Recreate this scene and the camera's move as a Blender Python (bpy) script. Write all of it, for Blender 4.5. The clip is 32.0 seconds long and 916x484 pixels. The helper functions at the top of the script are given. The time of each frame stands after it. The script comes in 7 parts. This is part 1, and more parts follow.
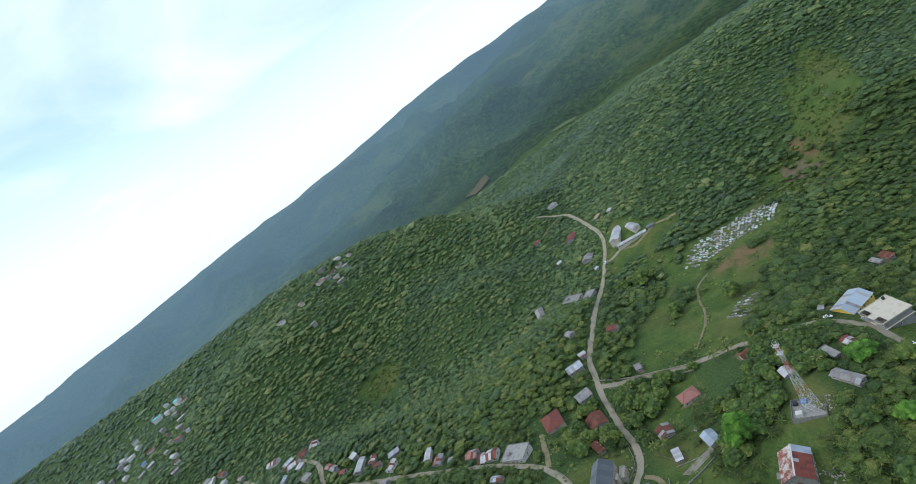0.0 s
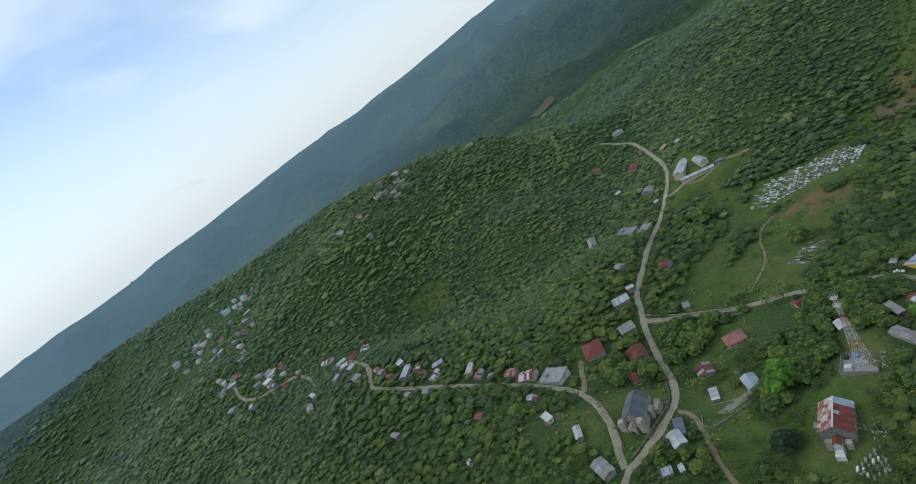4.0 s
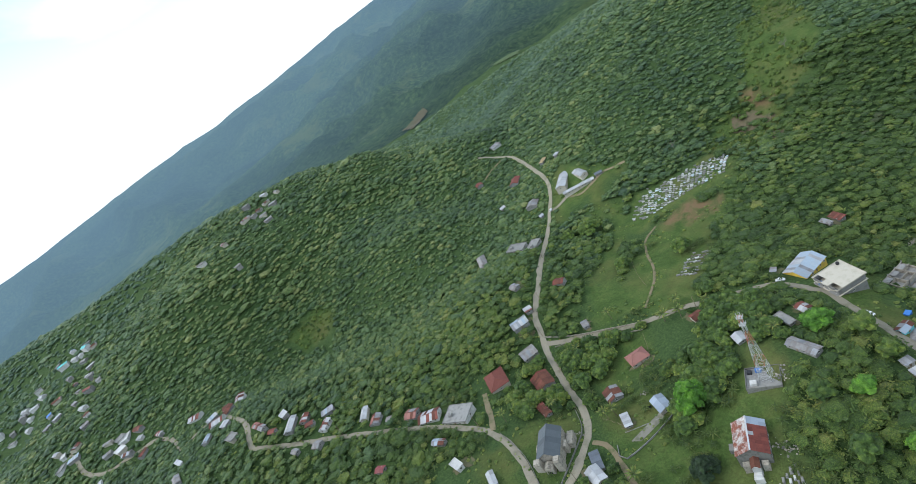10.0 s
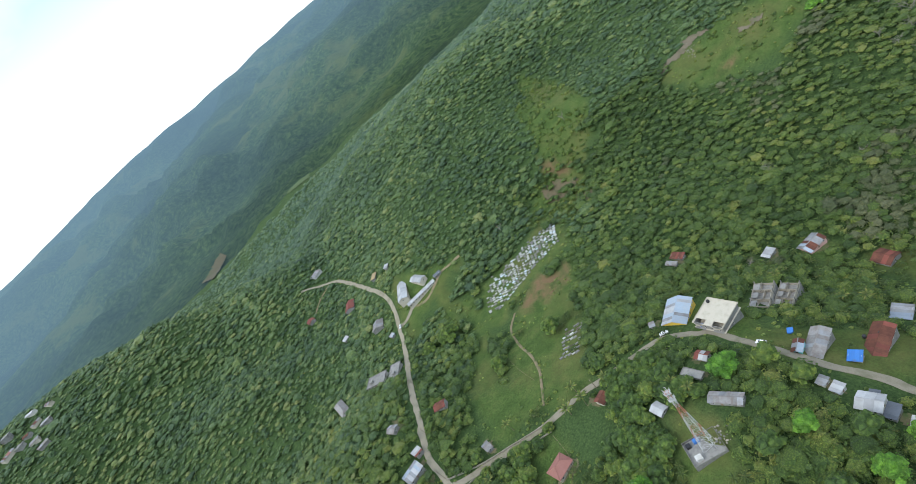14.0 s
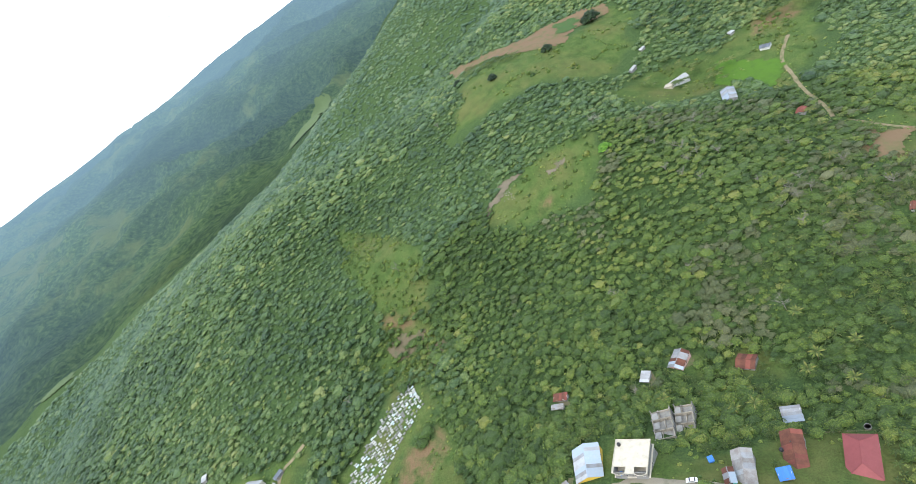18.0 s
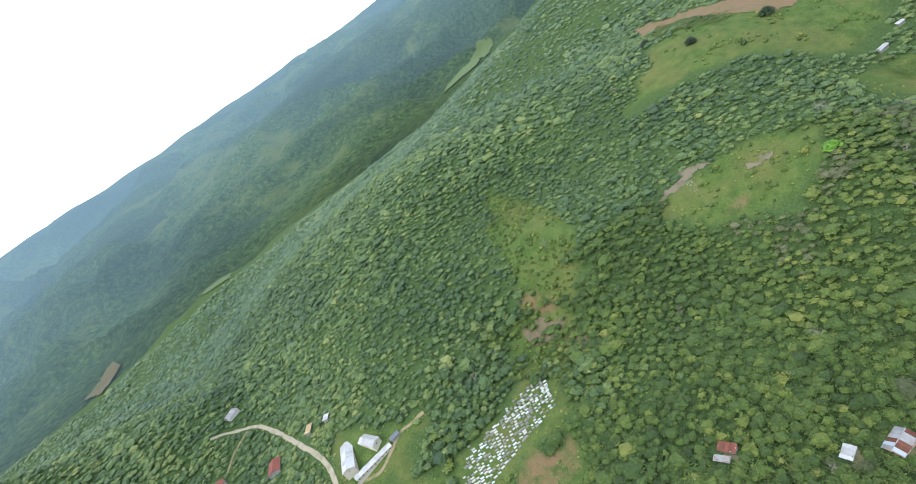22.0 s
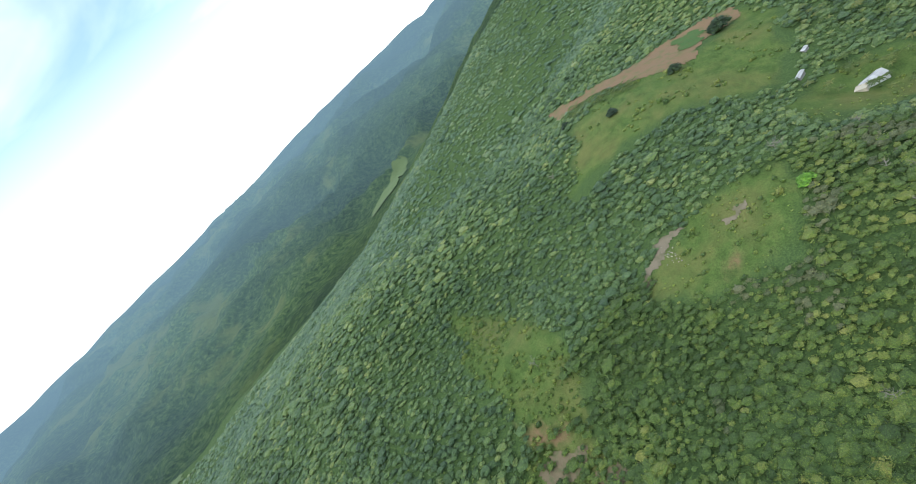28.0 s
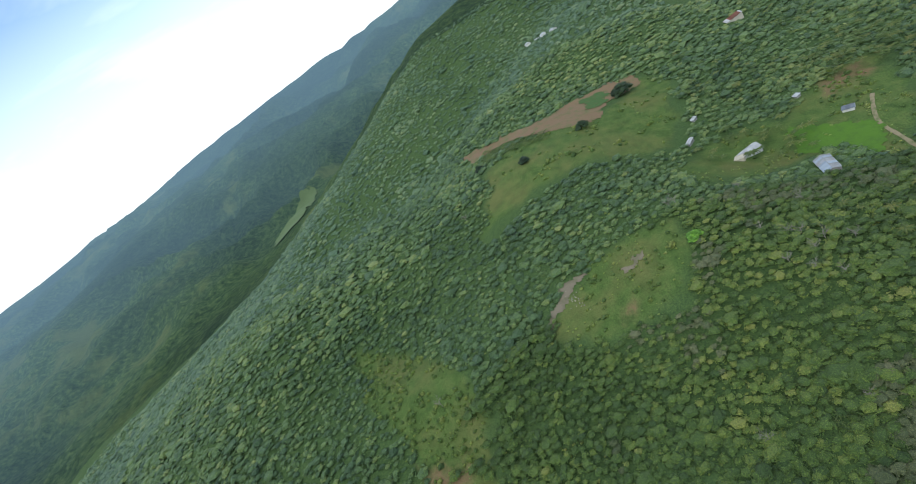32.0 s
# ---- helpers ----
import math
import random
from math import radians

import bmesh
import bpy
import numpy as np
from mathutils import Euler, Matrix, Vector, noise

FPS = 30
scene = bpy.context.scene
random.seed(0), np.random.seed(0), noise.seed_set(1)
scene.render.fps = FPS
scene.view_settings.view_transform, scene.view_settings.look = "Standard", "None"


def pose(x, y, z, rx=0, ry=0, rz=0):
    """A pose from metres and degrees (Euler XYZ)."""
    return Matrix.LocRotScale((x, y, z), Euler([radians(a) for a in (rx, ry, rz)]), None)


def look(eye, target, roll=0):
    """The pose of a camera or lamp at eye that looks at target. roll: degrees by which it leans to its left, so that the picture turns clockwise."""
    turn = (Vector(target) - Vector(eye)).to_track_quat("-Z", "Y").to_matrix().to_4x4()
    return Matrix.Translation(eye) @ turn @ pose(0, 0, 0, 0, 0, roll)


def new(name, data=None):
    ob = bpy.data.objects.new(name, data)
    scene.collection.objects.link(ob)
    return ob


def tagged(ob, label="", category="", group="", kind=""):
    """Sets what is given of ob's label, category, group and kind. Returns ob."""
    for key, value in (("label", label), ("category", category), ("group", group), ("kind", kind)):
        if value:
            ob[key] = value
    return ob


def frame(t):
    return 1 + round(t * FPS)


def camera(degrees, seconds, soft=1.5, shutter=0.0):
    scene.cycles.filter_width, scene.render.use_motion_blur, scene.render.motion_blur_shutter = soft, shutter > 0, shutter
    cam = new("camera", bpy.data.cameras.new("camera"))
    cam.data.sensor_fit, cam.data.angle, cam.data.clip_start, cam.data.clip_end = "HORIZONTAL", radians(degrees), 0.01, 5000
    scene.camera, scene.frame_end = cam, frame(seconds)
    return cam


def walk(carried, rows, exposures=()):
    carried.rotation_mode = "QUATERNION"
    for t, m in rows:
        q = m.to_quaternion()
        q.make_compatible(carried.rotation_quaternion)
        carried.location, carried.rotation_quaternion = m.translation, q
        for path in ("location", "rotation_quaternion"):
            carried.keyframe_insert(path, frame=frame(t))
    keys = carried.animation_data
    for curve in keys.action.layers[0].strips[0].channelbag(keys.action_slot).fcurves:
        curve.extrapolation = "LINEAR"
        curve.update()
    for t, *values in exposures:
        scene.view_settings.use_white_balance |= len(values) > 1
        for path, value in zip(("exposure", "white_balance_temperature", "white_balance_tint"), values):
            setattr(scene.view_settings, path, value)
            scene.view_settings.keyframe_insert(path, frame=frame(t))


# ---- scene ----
cam = camera(79.53, 32.0, 0.75)

# seconds, stops, kelvin, tint
EXPOSURES = ((0, 0.40, 6070, 9), (2, 0.10, 6070, 9), (5, -0.05, 6120, 9), (6, -0.05, 6120, 9), (7, 0.15, 6120, 9), (9, 0.55, 6120, 9), (13, 0.75, 6170, 9), (15, 0.90, 6270, 10), (18, 1.35, 6370, 11), (22, 1.31, 6370, 11), (23, 1.07, 6370, 11), (24, 1.30, 6370, 11), (27, 1.15, 6320, 10), (28, 1.05, 6270, 9), (29.5, 0.75, 6220, 9), (32, 0.60, 6120, 8))
# seconds, place of the eye, heading, pitch and roll in degrees
PATH = [
    (0, 0.02, 0.01, 208.50, -0.000, -13.303, -36.639),
    (0.5, 2.62, 1.11, 207.02, 5.919, -13.515, -35.503),
    (1, 2.67, -1.03, 207.58, 9.023, -13.711, -35.322),
    (1.5, 3.69, 0.77, 207.47, 9.603, -14.321, -34.895),
    (2, 3.51, -0.23, 206.53, 9.480, -14.861, -34.598),
    (2.5, 3.95, -0.28, 206.65, 9.402, -15.257, -35.112),
    (4.5, 3.80, -0.63, 208.71, 10.290, -16.699, -35.217),
    (5, 4.87, -1.06, 208.01, 11.380, -16.379, -35.938),
    (5.5, 0.39, 0.22, 209.91, -0.657, -22.364, -31.405),
    (6, -0.57, 1.83, 210.09, 0.204, -22.043, -31.870),
    (6.5, -0.81, 4.04, 210.02, 0.063, -21.907, -32.635),
    (7, -0.36, 6.63, 210.12, 0.025, -22.002, -34.527),
    (7.5, 0.76, 10.75, 209.92, -1.590, -22.102, -35.933),
    (8, -0.80, 14.30, 211.00, -3.725, -22.239, -36.577),
    (8.5, -1.34, 17.83, 210.90, -2.272, -22.219, -37.460),
    (9, 1.46, 22.24, 211.96, -0.936, -22.542, -36.551),
    (9.5, 1.02, 26.82, 211.12, -1.229, -22.682, -36.000),
    (10, 1.40, 32.25, 211.41, -1.609, -22.990, -34.947),
    (10.5, 1.96, 37.12, 211.17, -1.370, -22.980, -34.889),
    (11, 1.03, 42.37, 212.13, -1.245, -23.059, -33.799),
    (11.5, 1.51, 47.48, 212.35, -1.110, -23.086, -34.309),
    (12, 0.11, 53.16, 212.00, -1.191, -23.048, -34.341),
    (12.5, 1.67, 59.83, 211.31, -0.670, -23.217, -34.937),
    (13, 1.38, 65.44, 212.43, -0.613, -23.201, -34.971),
    (13.5, 1.72, 72.56, 211.39, -0.528, -23.184, -35.092),
    (14, 4.87, 80.07, 208.62, -24.925, -25.597, -41.656),
    (14.5, 2.37, 87.17, 210.90, -32.071, -26.022, -41.899),
    (15, 3.15, 93.46, 208.77, -32.678, -25.740, -39.854),
    (15.5, 3.41, 100.38, 209.43, -51.666, -27.728, -43.730),
    (17.5, 13.91, 124.34, 211.77, -52.759, -26.757, -38.436),
    (18, 17.44, 128.28, 212.01, -53.288, -26.565, -37.539),
    (18.5, 20.60, 132.51, 211.13, -53.511, -26.192, -37.043),
    (19, 24.16, 136.85, 211.18, -53.940, -25.998, -37.183),
    (19.5, 28.20, 141.61, 211.68, -54.109, -25.846, -36.563),
    (20, 32.95, 144.99, 212.11, -54.382, -25.850, -35.939),
    (20.5, 35.70, 149.67, 212.15, -54.588, -25.364, -36.050),
    (21, 38.91, 155.29, 215.88, -51.596, -24.975, -37.363),
    (21.5, 40.34, 155.91, 218.01, -38.768, -22.780, -33.586),
    (22, 45.26, 159.59, 218.20, -38.184, -22.755, -34.226),
    (22.5, 55.57, 162.58, 213.61, -42.422, -23.305, -34.470),
    (23, 53.52, 171.67, 211.04, -63.913, -26.461, -40.109),
    (23.5, 56.76, 179.19, 213.84, -65.316, -26.646, -39.097),
    (24, 61.02, 182.87, 212.41, -65.007, -26.536, -38.290),
    (24.5, 64.77, 185.44, 212.72, -64.813, -26.097, -37.970),
    (26.5, 82.02, 191.67, 221.89, -45.171, -16.474, -40.013),
    (27, 82.02, 191.67, 221.89, -44.238, -15.795, -40.123),
    (27.5, 82.02, 191.67, 221.89, -42.572, -14.067, -43.860),
    (28, 86.06, 197.72, 216.87, -50.078, -17.628, -45.156),
    (28.5, 86.18, 198.66, 216.90, -55.484, -20.922, -41.268),
    (29, 84.92, 199.94, 219.04, -56.944, -21.654, -39.547),
    (29.5, 84.88, 199.79, 220.54, -56.980, -21.586, -39.453),
    (30, 85.96, 200.00, 218.98, -55.981, -20.720, -40.276),
    (30.5, 85.11, 200.68, 219.47, -55.763, -20.576, -40.084),
    (31, 85.84, 200.62, 219.81, -55.294, -20.289, -40.097),
    (31.5, 86.01, 200.92, 219.19, -58.616, -20.819, -41.004),
    (32, 85.03, 201.52, 219.15, -60.573, -21.243, -38.433),
]
ROWS = []
for sec, ex, ey, ez, head, tilt, lean in PATH:
    away = Vector((-math.sin(radians(head)) * math.cos(radians(tilt)), math.cos(radians(head)) * math.cos(radians(tilt)), math.sin(radians(tilt))))
    ROWS.append((sec, look((ex, ey, ez), Vector((ex, ey, ez)) + 100 * away, lean)))
walk(cam, ROWS, exposures=EXPOSURES)

# ---- sky and sun ----
world = bpy.data.worlds.new("sky")
scene.world = world
world.use_nodes = True
wn, wl = world.node_tree.nodes, world.node_tree.links
sky = wn.new("ShaderNodeTexSky")
sky.sky_type, sky.sun_disc = 'NISHITA', False
sky.sun_elevation, sky.sun_rotation = radians(45), radians(-78)
sky.air_density, sky.dust_density, sky.ozone_density = 1.0, 0.4, 0.4
clear_sky = wn["Background"]
clear_sky.inputs["Strength"].default_value = 0.15
wl.new(sky.outputs[0], clear_sky.inputs[0])
cloud = wn.new("ShaderNodeBackground")
cloud.inputs["Color"].default_value, cloud.inputs["Strength"].default_value = (0.92, 0.98, 1.0, 1), 1.0
sky_way = wn.new("ShaderNodeTexCoord")
sep = wn.new("ShaderNodeSeparateXYZ")
wl.new(sky_way.outputs["Generated"], sep.inputs[0])
lift = wn.new("ShaderNodeMath")
lift.operation, lift.inputs[1].default_value = 'ADD', 0.16
wl.new(sep.outputs["Z"], lift.inputs[0])
flat_x, flat_y = wn.new("ShaderNodeMath"), wn.new("ShaderNodeMath")
flat_x.operation = flat_y.operation = 'DIVIDE'
wl.new(sep.outputs["X"], flat_x.inputs[0]), wl.new(lift.outputs[0], flat_x.inputs[1])
wl.new(sep.outputs["Y"], flat_y.inputs[0]), wl.new(lift.outputs[0], flat_y.inputs[1])
plane = wn.new("ShaderNodeCombineXYZ")
wl.new(flat_x.outputs[0], plane.inputs[0]), wl.new(flat_y.outputs[0], plane.inputs[1])
puffs = wn.new("ShaderNodeTexNoise")
puffs.inputs["Scale"].default_value, puffs.inputs["Detail"].default_value, puffs.inputs["Roughness"].default_value = 0.8, 6, 0.5
puffs.inputs["Distortion"].default_value = 0.5
wl.new(plane.outputs[0], puffs.inputs["Vector"])
cover = wn.new("ShaderNodeMapRange")
cover.inputs["From Min"].default_value, cover.inputs["From Max"].default_value = 0.36, 0.72
wl.new(puffs.outputs["Fac"], cover.inputs["Value"])
# clouds are brightest overhead, as under any overcast sky
overhead = wn.new("ShaderNodeMath")
overhead.operation, overhead.use_clamp = 'MULTIPLY_ADD', False
overhead.inputs[1].default_value, overhead.inputs[2].default_value = 1.05, 0.80
wl.new(sep.outputs["Z"], overhead.inputs[0])
wl.new(overhead.outputs[0], cloud.inputs["Strength"])
low_haze = wn.new("ShaderNodeMapRange")
low_haze.inputs["From Min"].default_value, low_haze.inputs["From Max"].default_value = 0.30, 0.0
low_haze.inputs["To Max"].default_value = 1.0
wl.new(sep.outputs["Z"], low_haze.inputs["Value"])
veil = wn.new("ShaderNodeMath")
veil.operation = 'MAXIMUM'
wl.new(cover.outputs[0], veil.inputs[0]), wl.new(low_haze.outputs[0], veil.inputs[1])
sky_mix = wn.new("ShaderNodeMixShader")
wl.new(veil.outputs[0], sky_mix.inputs[0])
wl.new(clear_sky.outputs[0], sky_mix.inputs[1]), wl.new(cloud.outputs[0], sky_mix.inputs[2])
wl.new(sky_mix.outputs[0], wn["World Output"].inputs["Surface"])

sun_data = bpy.data.lights.new("sun", "SUN")
sun_data.energy, sun_data.angle, sun_data.color = 1.05, radians(32), (1, 0.95, 0.85)
sun = new("sun", sun_data)
sun.matrix_world = look((0, 0, 0), (0.68, -0.14, -0.70))


# ---- materials ----
def nodes_of(name):
    m = bpy.data.materials.new(name)
    m.use_nodes = True
    return m, m.node_tree.nodes, m.node_tree.links, m.node_tree.nodes["Principled BSDF"]


def ramp_node(nodes, stops):
    r = nodes.new("ShaderNodeValToRGB")
    while len(r.color_ramp.elements) < len(stops):
        r.color_ramp.elements.new(0.5)
    for e, (at, col) in zip(r.color_ramp.elements, stops):
        e.position, e.color = at, (*col, 1)
    return r


def noise_node(nodes, links, scale, detail=4, rough=0.6, coord="Object"):
    tc, n = nodes.new("ShaderNodeTexCoord"), nodes.new("ShaderNodeTexNoise")
    n.inputs["Scale"].default_value, n.inputs["Detail"].default_value, n.inputs["Roughness"].default_value = scale, detail, rough
    links.new(tc.outputs[coord], n.inputs["Vector"])
    return n


def mixed(nodes, links, fac, a, b, mode='MIX'):
    m = nodes.new("ShaderNodeMix")
    m.data_type, m.blend_type = 'RGBA', mode
    for k, v in ((0, fac), (6, a), (7, b)):
        if isinstance(v, bpy.types.NodeSocket):
            links.new(v, m.inputs[k])
        else:
            m.inputs[k].default_value = v if k == 0 else (*v, 1)
    return m.outputs[2]


def bumped(nodes, links, bsdf, height, strength, distance):
    b = nodes.new("ShaderNodeBump")
    b.inputs["Strength"].default_value, b.inputs["Distance"].default_value = strength, distance
    links.new(height, b.inputs["Height"])
    links.new(b.outputs[0], bsdf.inputs["Normal"])


def surface(name, low, high, rough=0.85, metal=0.0, scale=1.2, stain=(0.2, 0.18, 0.15), stained=0.35, bump=0.02, seed_tint=0.12):
    """A worn surface: grain between two colours, larger stains, and a small shift from piece to piece."""
    m, nodes, links, bsdf = nodes_of(name)
    grain = noise_node(nodes, links, scale * 4, 6, 0.65)
    patch = noise_node(nodes, links, scale * 0.35, 5, 0.6)
    base = mixed(nodes, links, grain.outputs["Fac"], low, high)
    edge = ramp_node(nodes, ((0.48, (0, 0, 0)), (0.68, (stained,) * 3)))
    links.new(patch.outputs["Fac"], edge.inputs[0])
    base = mixed(nodes, links, edge.outputs[0], base, stain)
    info = nodes.new("ShaderNodeObjectInfo")
    hsv = nodes.new("ShaderNodeHueSaturation")
    vary = nodes.new("ShaderNodeMapRange")
    vary.inputs["To Min"].default_value, vary.inputs["To Max"].default_value = 1 - seed_tint, 1 + seed_tint
    links.new(info.outputs["Random"], vary.inputs["Value"])
    links.new(vary.outputs[0], hsv.inputs["Value"])
    links.new(base, hsv.inputs["Color"])
    links.new(hsv.outputs[0], bsdf.inputs["Base Color"])
    bsdf.inputs["Roughness"].default_value, bsdf.inputs["Metallic"].default_value = rough, metal
    bsdf.inputs["Specular IOR Level"].default_value = 0.15 if rough > 0.9 else 0.4
    if bump:
        bumped(nodes, links, bsdf, grain.outputs["Fac"], 0.5, bump)
    return m


def sheet_metal(name, low, high, stain, stained, rough=0.5, metal=0.25):
    """Corrugated roofing: ribs in the relief, stains that run between the sheets."""
    m, nodes, links, bsdf = nodes_of(name)
    grain = noise_node(nodes, links, 1.1, 6, 0.7)
    patch = noise_node(nodes, links, 0.33, 5, 0.65)
    base = mixed(nodes, links, grain.outputs["Fac"], low, high)
    edge = ramp_node(nodes, ((0.42, (0, 0, 0)), (0.60, (stained,) * 3)))
    links.new(patch.outputs["Fac"], edge.inputs[0])
    base = mixed(nodes, links, edge.outputs[0], base, stain)
    info = nodes.new("ShaderNodeObjectInfo")
    hsv = nodes.new("ShaderNodeHueSaturation")
    vary = nodes.new("ShaderNodeMapRange")
    vary.inputs["To Min"].default_value, vary.inputs["To Max"].default_value = 0.78, 1.16
    links.new(info.outputs["Random"], vary.inputs["Value"])
    links.new(vary.outputs[0], hsv.inputs["Value"])
    links.new(base, hsv.inputs["Color"])
    links.new(hsv.outputs[0], bsdf.inputs["Base Color"])
    bsdf.inputs["Roughness"].default_value, bsdf.inputs["Metallic"].default_value = max(rough, 0.65), metal * 0.3
    bsdf.inputs["Specular IOR Level"].default_value = 0.3
    tc, wave = nodes.new("ShaderNodeTexCoord"), nodes.new("ShaderNodeTexWave")
    wave.inputs["Scale"].default_value = 2.2
    links.new(tc.outputs["Object"], wave.inputs["Vector"])
    bumped(nodes, links, bsdf, wave.outputs["Fac"], 0.35, 0.03)
    return m


def painted_haze(nodes, links, shader):
    """Painted haze: a pale blue glow over the backdrop mountains, thicker towards the horizon."""
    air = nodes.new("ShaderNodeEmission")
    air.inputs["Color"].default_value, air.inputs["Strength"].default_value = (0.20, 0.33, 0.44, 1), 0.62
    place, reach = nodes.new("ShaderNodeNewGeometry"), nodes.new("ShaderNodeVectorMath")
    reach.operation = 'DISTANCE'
    reach.inputs[1].default_value = (700, 100, 0)  # the painted haze is thicker to the west, against the light
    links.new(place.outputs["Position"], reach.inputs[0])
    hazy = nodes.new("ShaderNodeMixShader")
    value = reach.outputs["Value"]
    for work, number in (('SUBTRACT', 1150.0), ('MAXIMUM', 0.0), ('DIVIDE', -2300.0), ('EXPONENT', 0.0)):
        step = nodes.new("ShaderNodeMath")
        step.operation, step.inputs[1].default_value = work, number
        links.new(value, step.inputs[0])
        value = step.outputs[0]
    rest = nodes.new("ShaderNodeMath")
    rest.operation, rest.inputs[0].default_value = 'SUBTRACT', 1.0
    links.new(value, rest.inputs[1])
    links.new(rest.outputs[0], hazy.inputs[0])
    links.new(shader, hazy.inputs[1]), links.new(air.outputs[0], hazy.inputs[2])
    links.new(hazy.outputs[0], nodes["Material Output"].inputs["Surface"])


def foliage(name, stops, scale=1.0, fine=1.7, haze_sheen=0.0):
    """Leaves: a shade for each tree from its 'tint', broken up by finer mottling."""
    m, nodes, links, bsdf = nodes_of(name)
    tint = nodes.new("ShaderNodeAttribute")
    tint.attribute_name = "tint"
    isle = nodes.new("ShaderNodeNewGeometry")
    mott = noise_node(nodes, links, scale * 1.5, 6, 0.78)
    add = nodes.new("ShaderNodeMath")
    add.operation = 'MULTIPLY_ADD'
    links.new(mott.outputs["Fac"], add.inputs[0])
    add.inputs[1].default_value = fine
    links.new(tint.outputs["Fac"], add.inputs[2])
    add2 = nodes.new("ShaderNodeMath")
    add2.operation = 'MULTIPLY_ADD'
    links.new(isle.outputs["Random Per Island"], add2.inputs[0])
    add2.inputs[1].default_value = 0.34
    links.new(add.outputs[0], add2.inputs[2])
    off = nodes.new("ShaderNodeMath")
    off.operation, off.inputs[1].default_value = 'SUBTRACT', fine * 0.5 + 0.17
    links.new(add2.outputs[0], off.inputs[0])
    col = ramp_node(nodes, stops)
    links.new(off.outputs[0], col.inputs[0])
    spray = noise_node(nodes, links, scale * 2.6, 3, 0.6)
    # light and shade of leaf clusters painted into the colour by noise
    clump_shading = ramp_node(nodes, ((0.36, (0.64, 0.66, 0.66)), (0.52, (1.0, 1.0, 0.97)), (0.66, (1.65, 1.55, 1.25))))
    links.new(spray.outputs["Fac"], clump_shading.inputs[0])
    leaf_col = mixed(nodes, links, 1.0, col.outputs[0], clump_shading.outputs[0], 'MULTIPLY')
    links.new(leaf_col, bsdf.inputs["Base Color"])
    bsdf.inputs["Roughness"].default_value = 0.6
    bsdf.inputs["Specular IOR Level"].default_value = 0.3
    bsdf.inputs["Sheen Weight"].default_value, bsdf.inputs["Sheen Roughness"].default_value = 0.10, 0.5
    fine_noise = noise_node(nodes, links, scale * 2.4, 5, 0.75)
    bumped(nodes, links, bsdf, fine_noise.outputs["Fac"], 0.9, 0.7 / scale)
    through_leaf, both = nodes.new("ShaderNodeBsdfTranslucent"), nodes.new("ShaderNodeMixShader")
    links.new(leaf_col, through_leaf.inputs["Color"])
    both.inputs[0].default_value = 0.22 if haze_sheen else 0.42
    links.new(bsdf.outputs[0], both.inputs[1]), links.new(through_leaf.outputs[0], both.inputs[2])
    links.new(both.outputs[0], nodes["Material Output"].inputs["Surface"])
    if haze_sheen:
        # waxy leaves' sky sheen at a low angle, made bluish to imitate haze
        bsdf.inputs["Sheen Weight"].default_value, bsdf.inputs["Sheen Roughness"].default_value = haze_sheen, 0.6
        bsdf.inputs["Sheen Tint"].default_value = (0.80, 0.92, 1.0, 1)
    return m


LEAF = foliage("leaf", ((0.0, (0.050, 0.096, 0.025)), (0.3, (0.084, 0.146, 0.034)), (0.55, (0.125, 0.198, 0.041)), (0.8, (0.190, 0.250, 0.050)), (1.0, (0.276, 0.300, 0.078))), 0.9)
# blue raised in the leaf colour to imitate haze over distant woods
HAZY_FAR_LEAF = foliage("hazy_far_leaf", ((0.0, (0.050, 0.096, 0.054)), (0.4, (0.082, 0.142, 0.070)), (0.75, (0.124, 0.190, 0.084)), (1.0, (0.190, 0.238, 0.106))), 0.6, haze_sheen=0.05)
PALM_LEAF = foliage("palm_leaf", ((0.0, (0.056, 0.100, 0.026)), (0.5, (0.112, 0.164, 0.040)), (1.0, (0.216, 0.216, 0.064))), 1.0)
BRIGHT_LEAF = foliage("bright_leaf", ((0.0, (0.06, 0.15, 0.018)), (0.5, (0.11, 0.26, 0.03)), (1.0, (0.19, 0.36, 0.05))), 0.9)
LIME_LEAF = foliage("lime_leaf", ((0.0, (0.090, 0.135, 0.027)), (0.5, (0.171, 0.207, 0.041)), (1.0, (0.270, 0.279, 0.072))), 0.9)
DARK_LEAF = foliage("dark_leaf", ((0.0, (0.016, 0.036, 0.016)), (0.5, (0.03, 0.058, 0.024)), (1.0, (0.055, 0.09, 0.034))), 0.9)
GREY_LEAF = foliage("sparse_leaf", ((0.0, (0.088, 0.118, 0.048)), (0.5, (0.140, 0.168, 0.074)), (1.0, (0.215, 0.225, 0.115))), 0.9)
# leaf greens with more blue: haze put into the colour of the slopes
HAZY_SLOPE_LEAF = foliage("hazy_slope_leaf", ((0.0, (0.042, 0.082, 0.034)), (0.3, (0.072, 0.128, 0.045)), (0.55, (0.108, 0.174, 0.054)), (0.8, (0.164, 0.222, 0.064)), (1.0, (0.240, 0.270, 0.090))), 0.75, haze_sheen=0.06)
DRY_TWIG = surface("dry_twig", (0.17, 0.15, 0.125), (0.28, 0.25, 0.215), 0.9, bump=0.01)
